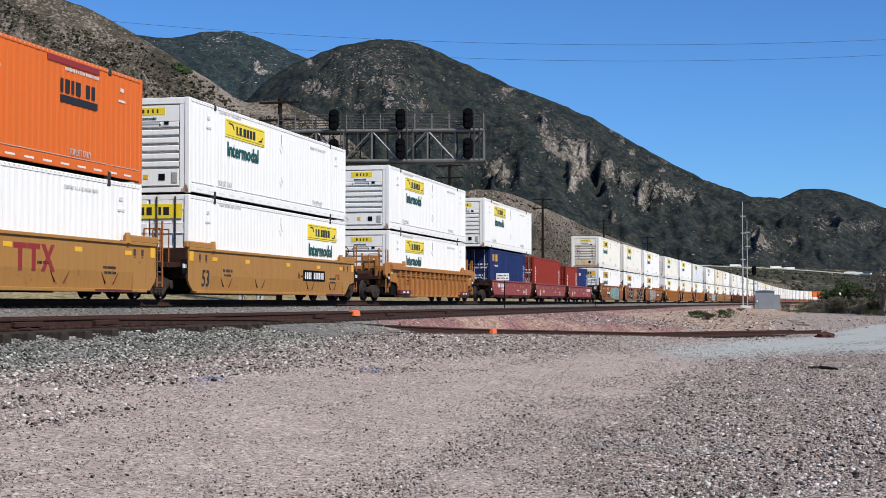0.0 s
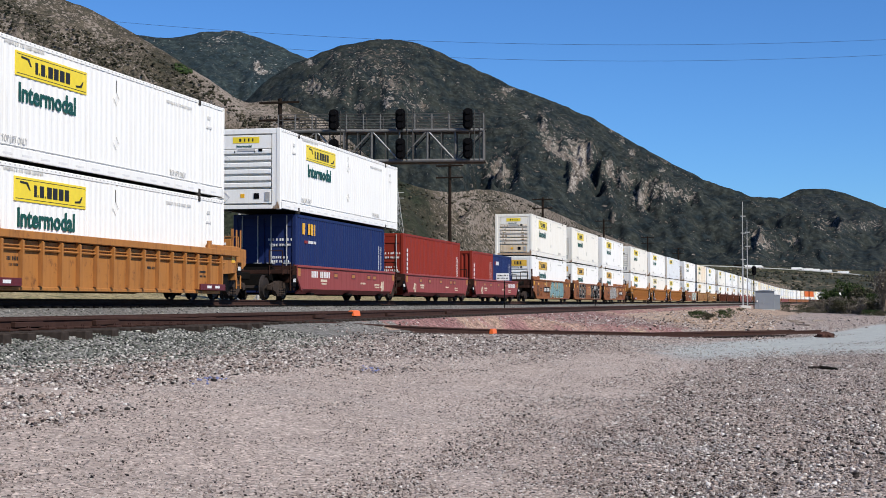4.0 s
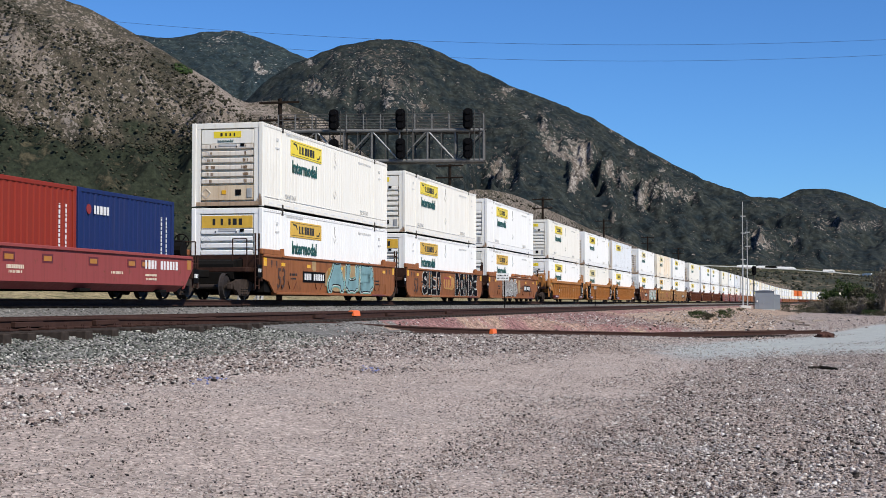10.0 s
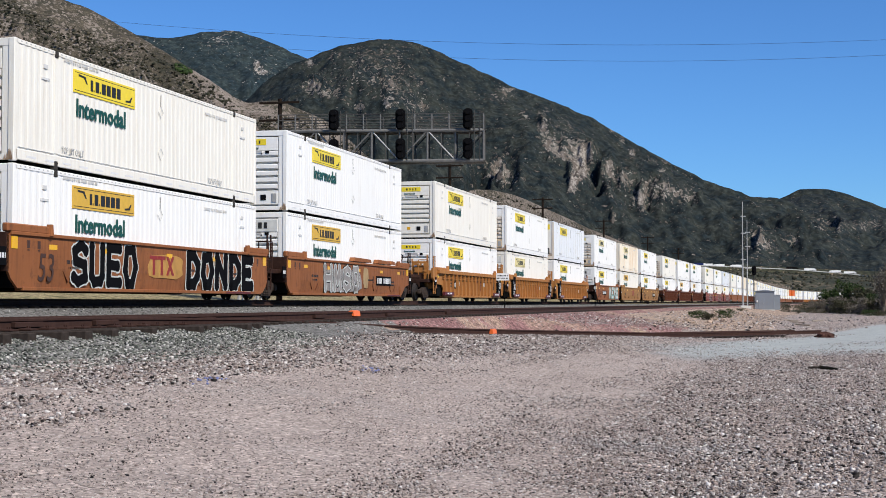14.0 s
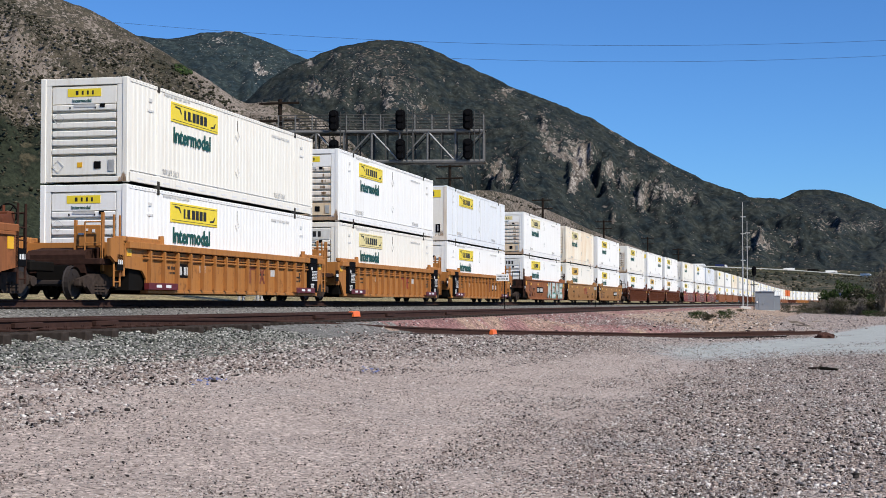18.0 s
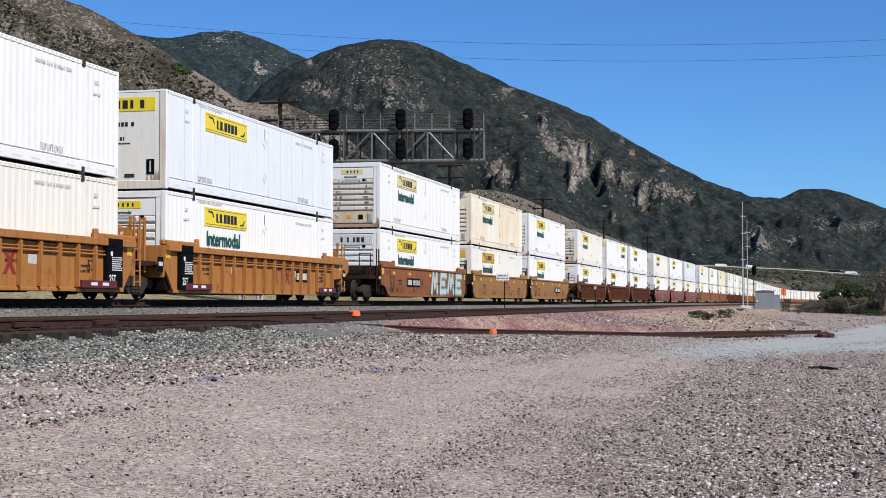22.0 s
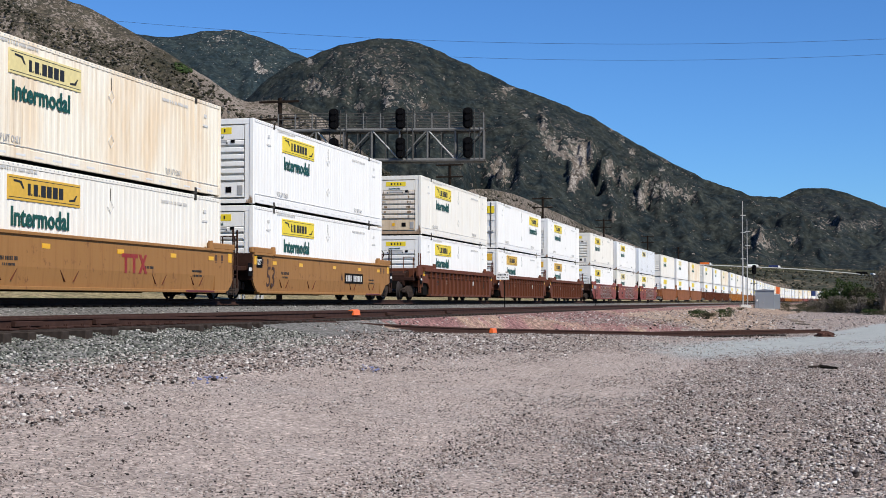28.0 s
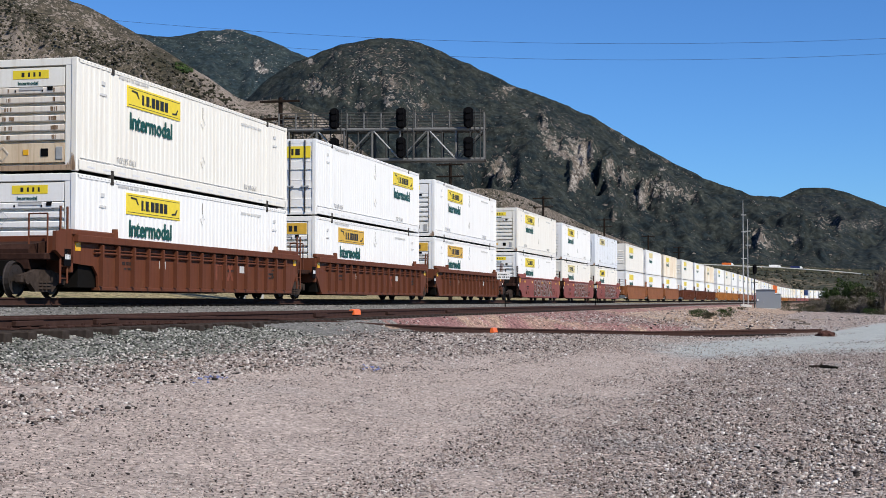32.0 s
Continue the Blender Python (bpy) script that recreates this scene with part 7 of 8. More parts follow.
number_plate(UNITS[8][0], 3.1, 0.85, STEEL_DARK, INK_FAINT, 2.6)
digits(UNITS[8][0], "A", 1.3, 0.75, 0.4, INK_DIM, italic=0.0)
part("side_board", Build().box(-8.3, -7.75, -1.512, -1.49, 1.05, 1.42), BLACK_PAINT, UNITS[8][0], "black board")
part("lettering", lettering("125T", 0.26, INK_WHITE, 0.004, 0.75), None, UNITS[8][0], "white lettering", at=(-8.27, -1.516, 1.15))
for i, word in ((12, "OSHDNA"), (13, "SO7ENU"), (14, "BMOESH")):
    sprayed_word(UNITS[i][0], word, -3.0, 0.3, 8.0, 1.1, 0.16, ((0.08, SPRAY_GREY), (0.0, WELL_DARK)), "washed-out sprayed letters", 0.0, i)


# logos of the other boxes, as plain shapes
def side_bars(box, x, z, w, h, mat, y, label, end=False):
    return part("logo_mark", bars(0, y, 0, w, h, mat), None, box, label, at=(x, 0, z))


side_bars(orange_box, 4.3, 2.1, 2.0, 0.34, INK_BLACK, -1.306, "black logo shapes")
part("logo_mark", Build().box(3.3, 5.3, -1.306, -1.29, 1.68, 1.86), INK_BLACK, orange_box, "dark logo band")
part("patch", Build().box(2.6, 5.4, -1.307, -1.29, 2.62, 2.78), INK_RED, orange_box, "red repainted patch")
side_bars(iso_blue, -4.6, 2.38, 1.5, 0.42, INK_YELLOW, -1.226, "orange-yellow logo shapes")
side_bars(iso_blue, -4.2, 1.9, 0.9, 0.1, INK_WHITE, -1.226, "white small print")
part("logo_mark", Build().box(-5.1, -4.75, -1.226, -1.21, 1.85, 1.95), INK_RED, iso_blue, "red small mark")


def column(box, x, z0, z1, w, mat, y, label, step=0.0):
    """Upright writing as a column of bars."""
    b = Build()
    r = random.Random(int(x * 7 + z1 * 31))
    z = z0
    while z < z1:
        h = step or r.uniform(0.05, 0.12)
        b.box(x, x + w * (1 if not step else r.uniform(0.75, 1)), y, y + 0.012, z, min(z1, z + h))
        z += h * 1.35
    part("lettering_bar", b, mat, box, label)


for box, hl in ((iso_blue, 6.09), (iso_red, 6.09), (small_red, 3.03), (small_blue, 3.03)):
    column(box, hl - 0.95, 0.35, 2.1, 0.07, INK_WHITE, -1.226, "white upright stencil")
    column(box, hl - 0.6, 0.9, 2.1, 0.06, INK_WHITE, -1.226, "white upright stencil")
    part("warning_mark", Build().prism_y([(hl - 0.66, 0.45), (hl - 0.42, 0.45), (hl - 0.54, 0.7)], -1.226, -1.21), INK_YELLOW, box, "small yellow triangle")
column(iso_red, -5.5, 0.3, 2.2, 0.22, INK_WHITE, -1.226, "white upright logo shapes", 0.16)
column(small_red, -2.55, 0.4, 1.95, 0.26, INK_WHITE, -1.226, "white upright logo shapes", 0.19)
side_bars(small_blue, -1.7, 2.05, 0.9, 0.22, INK_WHITE, -1.226, "white logo shapes")
part("logo_mark", Build().tube((-2.45, -1.226, 2.05), (-2.45, -1.21, 2.05), 0.13, 12), INK_RED, small_blue, "red logo disc")
for box, hl, y in ((iso_blue, 6.09, 0.6), (iso_red, 6.09, 0.6)):
    for i, (z, w) in enumerate(((1.95, 0.9), (1.75, 0.8), (1.3, 0.6), (1.15, 0.7), (0.9, 0.7), (0.75, 0.6))):
        part("stencil_bar", bars(-hl + 0.006, -y, z, w, 0.09, INK_WHITE, True), None, box)
part("logo_mark", bars(-3.03 + 0.004, 0.55, 1.85, 0.8, 0.34, INK_WHITE, True), None, small_red, "white logo shapes")
part("sign", Build().box(-6.087, -6.07, 0.55, 0.95, 1.3, 1.75), INK_WHITE, iso_red, "white square sign")


# ---------------------------------------------------------------- signals, poles and wires
def by_bearing(x, y, d):
    """World place seen at bearing x and height y of the view, d metres ahead."""
    return Vector(((x - 784) / F * d, d, EYE + (536 - y) / F * d))


def lattice(a, b, w, n, r, name="brace"):
    """Bracing between two upright legs in one plane, as a list of single bars."""
    out = []
    for i in range(n):
        p0, p1 = a[0].lerp(a[1], i / n), b[0].lerp(b[1], (i + 1) / n)
        q0, q1 = b[0].lerp(b[1], i / n), a[0].lerp(a[1], (i + 1) / n)
        out.append((p0, p1) if i % 2 == 0 else (q0, q1))
        out.append((a[0].lerp(a[1], (i + 1) / n), b[0].lerp(b[1], (i + 1) / n)))
    return out


# Paler than GREY_STEEL: sunlight on chords and front members is in the colour.
CHORD_STEEL = plain("sunlit_dull_galvanised", (0.17, 0.168, 0.162), 0.75, 0.1, 0.3)


def signal_gantry():
    g = thing("signal_gantry", pose(-11.03, 83.2, 0.9, 0, 0, -4), "grey lattice signal gantry over the tracks with black signal heads", "signal gantry")

    def bar(name, a, b, r, mat, label="", n=6):
        part(name, Build().tube(a, b, r, n), mat, g, label)

    zb, zt, dy = 8.57, 10.25, 1.25
    legs = [Vector((x, y, -0.3)) for x in (-0.33, 0.72) for y in (0, dy)]
    for l in legs:
        bar("leg", l, l + Vector((0, 0, zt + 0.32)), 0.09, GALV, "bright galvanised leg", 8)
    up = Vector((0, 0, zt))
    for i, j in ((0, 2), (1, 3), (0, 1), (2, 3)):
        for p, q in lattice((legs[i], legs[i] + up), (legs[j], legs[j] + up), 0, 7, 0.04):
            bar("brace", p, q, 0.038, GALV)
    x0, x1 = 0.85, 13.3
    for y in (0, dy):
        for z in (zb, zt):
            bar("chord", (x0, y, z), (x1, y, z), 0.095, CHORD_STEEL, "pale grey lattice chord", 8)
        n = 8
        for i in range(n + 1):
            x = x0 + (x1 - x0) * i / n
            # Front plane gets the sunlit tone, rear plane the darker one.
            bar("upright", (x, y, zb), (x, y, zt), 0.06, CHORD_STEEL if y == 0 else GREY_STEEL)
            if i < n:
                xn = x0 + (x1 - x0) * (i + 1) / n
                if i in (0, 2, 4, 6):
                    bar("brace", (x, y, zt), (xn, y, zb), 0.045, GALV if y == 0 else GREY_STEEL)
                else:
                    bar("brace", (x, y, zb), (xn, y, zt), 0.042, CHORD_STEEL if y == 0 else GREY_STEEL)
                bar("half_post", ((x + xn) / 2, y, zb), ((x + xn) / 2, y, zt), 0.034, GREY_STEEL)
    for i in range(9):
        x = x0 + (x1 - x0) * i / 8
        bar("cross_bar", (x, 0, zb), (x, dy, zb), 0.04, GREY_STEEL)
        bar("cross_bar", (x, 0, zt), (x, dy, zt), 0.04, GREY_STEEL)
    part("walkway", Build().box(x0, x1 + 0.1, 0.1, dy - 0.1, zb - 0.05, zb - 0.01), GREY_STEEL, g, "steel grating walkway")
    part("walkway", Build().box(x0 + 1.2, x1 + 0.1, 0.2, dy - 0.1, zt + 0.03, zt + 0.07), GREY_STEEL, g, "steel grating walkway")
    for y in (-0.05, dy + 0.05):
        for z in (0.3, 0.6, 0.92):
            bar("railing", (x0 + 1.0, y, zt + z), (x1 + 0.05, y, zt + z), 0.03, GREY_STEEL)
        for i in range(13):
            x = x0 + 1.0 + (x1 - x0 - 1.0) * i / 12
            bar("railing_post", (x, y, zt), (x, y, zt + 0.92), 0.042, CHORD_STEEL if y < 0 else GREY_STEEL)
    for x in (5.0, 8.72, 12.45):
        for z in (zt + 0.6, zb + 0.64):
            head = part("signal_head", Build().prism_y([(0.28 * math.cos(a) + x, z + 0.22 * math.sin(a) + (0.36 if math.sin(a) > 0 else -0.36)) for a in [2 * math.pi * k / 18 for k in range(18)]], -0.34, -0.2), BLACK_PAINT, g, "matt black signal head")
            for k in (0.36, 0.0, -0.36):
                part("hood", Build().tube((x, -0.62, z + k), (x, -0.34, z + k), 0.16, 10), BLACK_PAINT, head)
            part("case", Build().box(x - 0.17, x + 0.17, -0.2, 0.1, z - 0.5, z + 0.5, 0.03), BLACK_PAINT, head)
        bar("ladder", (x + 0.35, -0.1, zb), (x + 0.35, -0.1, zt + 1.1), 0.025, GREY_STEEL)
        bar("ladder", (x + 0.65, -0.1, zb), (x + 0.65, -0.1, zt + 1.1), 0.025, GREY_STEEL)
    return g


signal_gantry()


def utility_pole(s, h, label):
    c = on_line(s - 0.35, 29.6, 0)
    c.z = ground_at(c.x, c.y) - 0.1
    o = thing("utility_pole", pose(c.x, c.y, c.z, 0, 0, heading(s) - 90), label, "utility pole", "poles along the line")
    part("pole", Build().tube((0, 0, 0), (0, 0, h), 0.19, 10, 0.13), POLE_WOOD, o)
    for z in (h - 0.25, h - 1.3):
        arm = part("crossarm", Build().box(-1.25, 1.25, -0.19, -0.08, z - 0.06, z + 0.07, 0.01), POLE_WOOD, o)
        for x in (-1.1, -0.6, 0.6, 1.1):
            part("insulator", Build().tube((x, -0.13, z + 0.06), (x, -0.13, z + 0.24), 0.05, 6, 0.03), GREY_STEEL, arm)
    return o


for s, h in ((84.5, 12.45), (129.5, 12.7), (177.0, 12.9), (226, 12.9), (278, 12.6), (332, 12.4)):
    utility_pole(s, h, "dark wooden utility pole with a crossarm behind the train")


def overhead_wire(vx, vy, a, d, label):
    pts = [by_bearing(x, vy - a * (x - vx) ** 2, d) for x in range(-700, 2400, 40)]
    ring = [(0.014 * math.cos(k * 1.2566), 0.014 * math.sin(k * 1.2566)) for k in range(5)]
    ob = new("overhead_wire", sweep(pts, ring, "overhead_wire", [WIRE]))
    return tagged(ob, label, "cable", "overhead wires")


def wire_pole(x):
    tops = [by_bearing(x, vy - a * (x - 1130) ** 2, 150).z for vy, a in ((77.5, 4.8e-5), (106.5, 5.6e-5))]
    c = by_bearing(x, 536, 150)
    g = ground_at(c.x, c.y)
    o = thing("wire_pole", pose(c.x, c.y, g - 0.1), "tall tapered steel pole carrying the overhead wires", "utility pole", "poles of the overhead wires")
    part("pole", Build().tube((0, 0.5, 0), (0, 0.5, tops[0] - g + 0.8), 0.4, 12, 0.16), GALV, o)
    for z in tops:
        part("bracket", Build().box(-0.1, 0.1, -0.15, 0.6, z - g + 0.05, z - g + 0.2, 0.01), GALV, o)


wire_pole(-700)
wire_pole(2380)
overhead_wire(1130, 77.5, 4.8e-5, 150, "thin dark wire sagging across the sky")
overhead_wire(1130, 106.5, 5.6e-5, 150, "thin dark wire sagging across the sky")


def hill_place(grid, x, y):
    X, Y, Z, front = grid
    B, H = 784 + F * X / Y, 536 - F * (Z - EYE) / Y
    k = np.argmin(((B - x) / 2) ** 2 + (H - y) ** 2 + (front > 0.98) * 1e6)
    return Vector((float(X.flat[k]), float(Y.flat[k]), float(Z.flat[k])))


def pylon(x, y, top):
    c = hill_place(NEAR_GRID, x, y)
    h = (y - top) / F * c.y
    o = thing("transmission_tower", pose(c.x, c.y, c.z - 0.3, 0, 0, 20), "pale steel lattice transmission tower on the hillside", "pylon")
    w = h * 0.13
    corners = [(-1, -1), (1, -1), (1, 1), (-1, 1)]
    for a, b in corners:
        part("leg", Build().tube((a * w, b * w, 0), (a * w * 0.16, b * w * 0.16, h), 0.09, 5), GALV, o)
    for k in range(4):
        (a, b), (a2, b2) = corners[k], corners[(k + 1) % 4]
        for i in range(6):
            t0, t1 = i / 6, (i + 1) / 6
            s0, s1 = w * (1 - 0.84 * t0), w * (1 - 0.84 * t1)
            part("brace", Build().tube((a * s0, b * s0, h * t0), (a2 * s1, b2 * s1, h * t1), 0.055, 4), GALV, o)
            part("brace", Build().tube((a2 * s0, b2 * s0, h * t0), (a * s1, b * s1, h * t1), 0.055, 4), GALV, o)
    for z in (0.78, 0.9):
        part("arm", Build().tube((-w * 1.3, 0, h * z), (w * 1.3, 0, h * z), 0.08, 5), GALV, o)


pylon(703, 412, 330)


def radio_mast(x, top, d, r, label):
    c = by_bearing(x, 545, d)
    c.z = ground_at(c.x, c.y)
    h = EYE + (536 - top) / F * d - c.z
    o = thing("radio_mast", pose(c.x, c.y, c.z), label, "mast")
    part("lower_tube", Build().tube((0, 0, 0), (0, 0, h * 0.45), r * 1.3, 8), GALV, o)
    part("upper_tube", Build().tube((0, 0, h * 0.45), (0, 0, h), r, 8, r * 0.6), GALV, o)
    part("base_block", Build().box(-0.5, 0.5, -0.5, 0.5, -0.1, 0.35, 0.03), CONCRETE, o, "pale concrete base")
    for z in (0.45, 0.7, 0.86):
        part("bracket", Build().box(-0.3, 0.5, -0.06, 0.06, h * z, h * z + 0.12), GALV, o)


radio_mast(1314.5, 357, 236, 0.085, "tall thin galvanised mast beside the hut")
radio_mast(1322.5, 390, 237, 0.07, "shorter thin galvanised mast beside the hut")


def wayside_signal():
    d = 232
    c = by_bearing(1334, 540, d)
    c.z = ground_at(c.x, c.y)
    o = thing("wayside_signal", pose(c.x, c.y, c.z), "black wayside signal on a thin post", "signal")
    h = EYE + (536 - 468) / F * d - c.z
    part("post", Build().tube((0, 0, 0), (0, 0, h - 0.3), 0.09, 8), GREY_STEEL, o)
    head = part("signal_head", Build().prism_y([(0.32 * math.cos(a), h - 0.95 + 0.3 * math.sin(a) + (0.45 if math.sin(a) > 0 else -0.45)) for a in [2 * math.pi * k / 18 for k in range(18)]], -0.25, -0.1), BLACK_PAINT, o, "matt black signal head")
    for k in (0.5, 0.0, -0.5):
        part("hood", Build().tube((0, -0.6, h - 0.95 + k), (0, -0.25, h - 0.95 + k), 0.17, 10), BLACK_PAINT, head)
    part("platform", Build().box(-0.5, 0.5, -0.3, 0.3, h - 3.1, h - 3.0), GREY_STEEL, o)


wayside_signal()


def equipment_hut():
    d = 238
    c = by_bearing(1353, 547, d)
    g = ground_at(c.x, c.y)
    k = d / F
    o = thing("equipment_hut", pose(c.x, c.y, g - 0.05, 0, 0, -12), "plain grey metal equipment hut beside the track", "hut")
    w, dp, h = 33 * k, 2.6, 33 * k
    part("walls", Build().box(-w / 2, w / 2, 0, dp, 0.1, h, 0.02), HUT_GREY, o)
    part("roof", Build().prism_y([(-w / 2 - 0.12, h), (w / 2 + 0.12, h), (w / 2 + 0.1, h + 0.08), (0, h + 0.24), (-w / 2 - 0.1, h + 0.08)], -0.12, dp + 0.12), HUT_GREY, o, "shallow grey roof")
    part("base", Build().box(-w / 2 - 0.1, w / 2 + 0.1, -0.1, dp + 0.1, -0.3, 0.1), CONCRETE, o, "pale concrete base")
    door = part("door", Build().box(-w / 2 + 0.5, -w / 2 + 1.4, -0.03, 0.01, 0.15, 2.1, 0.01), HUT_GREY, o)
    part("handle", Build().box(-w / 2 + 1.2, -w / 2 + 1.28, -0.09, -0.03, 1.0, 1.15), GALV, door)
    part("junction_box", Build().box(-w / 2 + 0.2, -w / 2 + 0.42, -0.12, 0.01, 1.25, 1.55), INK_WHITE, o, "small white box")
    for i in range(7):
        part("seam", Build().box(-w / 2 + 0.1 + i * (w - 0.2) / 6 - 0.02, -w / 2 + 0.1 + i * (w - 0.2) / 6 + 0.02, -0.012, 0.01, 0.12, h - 0.02), HUT_GREY, o)
    e = by_bearing(1374, 545, d + 1.5)
    a = thing("equipment_cabinet", pose(e.x, e.y, g + 0.0, 0, 0, -12), "lower grey metal cabinet beside the hut", "cabinet")
    part("body", Build().box(-0.55, 0.55, 0, 1.5, 0, 25 * k, 0.02), HUT_GREY, a)
    part("lid", Build().box(-0.6, 0.6, -0.05, 1.55, 25 * k, 25 * k + 0.08, 0.01), HUT_GREY, a)


equipment_hut()


def track_sign(x, y0, y1, d, w, h):
    c = by_bearing(x, y0, d)
    c.z = ground_at(c.x, c.y)
    top = EYE + (536 - y1) / F * d
    o = thing("track_sign", pose(c.x, c.y, c.z), "small white sign on a thin post between the tracks", "sign")
    part("post", Build().tube((0, 0, -0.1), (0, 0, top - c.z), 0.03, 6), STEEL_DARK, o)
    b = part("board", Build().box(-w * 0.65, w * 0.35, -0.045, -0.03, top - c.z - h, top - c.z, 0.004), INK_WHITE, o)
    part("writing_bar", bars(-w * 0.15, -0.052, top - c.z - h * 0.32, w * 0.8, h * 0.2, INK_BLACK), None, b)
    part("writing_bar", bars(-w * 0.15, -0.052, top - c.z - h * 0.7, w * 0.85, h * 0.2, INK_BLACK), None, b)


track_sign(893, 545, 484, 84, 0.72, 0.4)
mc = by_bearing(1053, 537, 128)
mc.z = ground_at(mc.x, mc.y)
marker = thing("marker_post", pose(mc.x, mc.y, mc.z), "thin dark marker post between the tracks", "post")
part("post", Build().tube((0, 0, -0.1), (0, 0, 1.75), 0.035, 6), STEEL_DARK, marker)
part("cap", Build().box(-0.11, 0.11, -0.05, -0.03, 1.5, 1.76, 0.004), GALV, marker, "small grey plate")


# orange rail clips
def rail_clip(p, label):
    o = thing("rail_clip", pose(p.x, p.y, p.z, 0, 0, 74), label, "rail marker", "orange rail markers")
    part("plate", Build().prism_x([(-0.09, -0.1), (0.09, -0.1), (0.07, 0.04), (0.0, 0.06), (-0.07, 0.04)], -0.27, 0.27), ORANGE_CLIP, o)
    part("lug", Build().box(-0.16, -0.1, -0.05, 0.05, -0.03, 0.03, 0.01), ORANGE_CLIP, o)


rail_clip(on_line(33430 / 773 - 2.9, P_NEAR - 0.755, Z_NEAR - 0.02), "bright orange rail marker on the near track")
k = min((i * 0.1 for i in range(400)), key=lambda i: abs(784 + F * (siding(i)[0].x + 0.75) / (siding(i)[0].y - 0.2) - 875))
c, a = siding(k)
rail_clip(c + Vector((math.cos(a), -math.sin(a), 0)) * 0.76 + Vector((0, 0, -0.05)), "bright orange rail marker on the siding")


# ---------------------------------------------------------------- plants
def leaf_cloud(n, blobs, size, seed, flat=1.0):
    """Small leaf blades filling several uneven blobs (x, y, z, rx, ry, rz)."""
    r = np.random.default_rng(seed)
    b = np.array(blobs)
    k = r.integers(0, len(b), n)
    d = r.normal(0, 1, (n, 3))
    d /= np.linalg.norm(d, axis=1)[:, None]
    rad = r.uniform(0.25, 1.05, n) ** 0.6
    c = b[k, :3] + d * rad[:, None] * b[k, 3:]
    c[:, 2] = np.maximum(c[:, 2], 0.02)
    e1 = r.normal(0, 1, (n, 3))
    e1 /= np.linalg.norm(e1, axis=1)[:, None]
    e2 = np.cross(e1, r.normal(0, 1, (n, 3)))
    e2 /= np.linalg.norm(e2, axis=1)[:, None] + 1e-6
    s = size * r.uniform(0.5, 1.3, n)[:, None]
    v = np.stack([c - e1 * s, c + e2 * s * 0.5, c + e1 * s, c - e2 * s * 0.5], 1).reshape(-1, 3)
    f = np.arange(4 * n).reshape(n, 4)
    return v.tolist(), f.tolist()


def shrub(x, base, top, width, d, leaf, label, seed, name="shrub", leaves=1500, bare=False, category="bush"):
    c = by_bearing(x, base, d)
    c.z = ground_at(c.x, c.y) - 0.1
    h = max(0.3, EYE + (536 - top) / F * d - c.z)
    w = width / F * d / 2
    r = random.Random(seed)
    o = thing(name, pose(c.x, c.y, c.z, 0, 0, r.uniform(0, 360)), label, category, "roadside shrubs")
    stems = Build()
    tips = []
    for i in range(6 if not bare else 9):
        a = r.uniform(0, 6.28)
        k = r.uniform(0.3, 0.8)
        mid = Vector((math.cos(a) * w * k * 0.35, math.sin(a) * w * k * 0.35, h * r.uniform(0.3, 0.45)))
        tip = Vector((math.cos(a) * w * k, math.sin(a) * w * k, h * r.uniform(0.6, 0.95)))
        rad = max(0.02, h * 0.018)
        stems.tube((0.05 * math.cos(a), 0.05 * math.sin(a), 0), mid, rad, 5, rad * 0.7).tube(mid, tip, rad * 0.7, 5, rad * 0.25)
        tips.append(tip)
        for j in range(5 if bare else 2):
            b = mid.lerp(tip, r.uniform(0.1, 0.9))
            e = b + Vector((r.uniform(-1, 1) * w * 0.45, r.uniform(-1, 1) * w * 0.45, r.uniform(0.05, 0.35) * h))
            stems.tube(b, e, rad * 0.35, 4, rad * 0.12)
            tips.append(e)
            if bare:
                for q in range(4):
                    b2 = b.lerp(e, r.uniform(0.3, 1))
                    stems.tube(b2, b2 + Vector((r.uniform(-1, 1) * w * 0.22, r.uniform(-1, 1) * w * 0.22, r.uniform(0, 0.2) * h)), rad * 0.15, 3, rad * 0.06)
    part("branchwork", stems, BARK, o, "bare grey branches")
    blobs = [(t.x, t.y, t.z * 0.88, w * r.uniform(0.22, 0.42), w * r.uniform(0.22, 0.42), h * r.uniform(0.12, 0.24)) for t in tips]
    blobs += [(r.uniform(-0.6, 0.6) * w, r.uniform(-0.6, 0.6) * w, h * r.uniform(0.15, 0.45), w * 0.35, w * 0.35, h * 0.22) for _ in range(7)]
    v, f = leaf_cloud(int(leaves * 1.9), blobs, max(0.04, min(0.16, h * 0.04)), seed)
    part("foliage", mesh_from("foliage", v, f, leaf), None, o, kind="stuff")
    return o


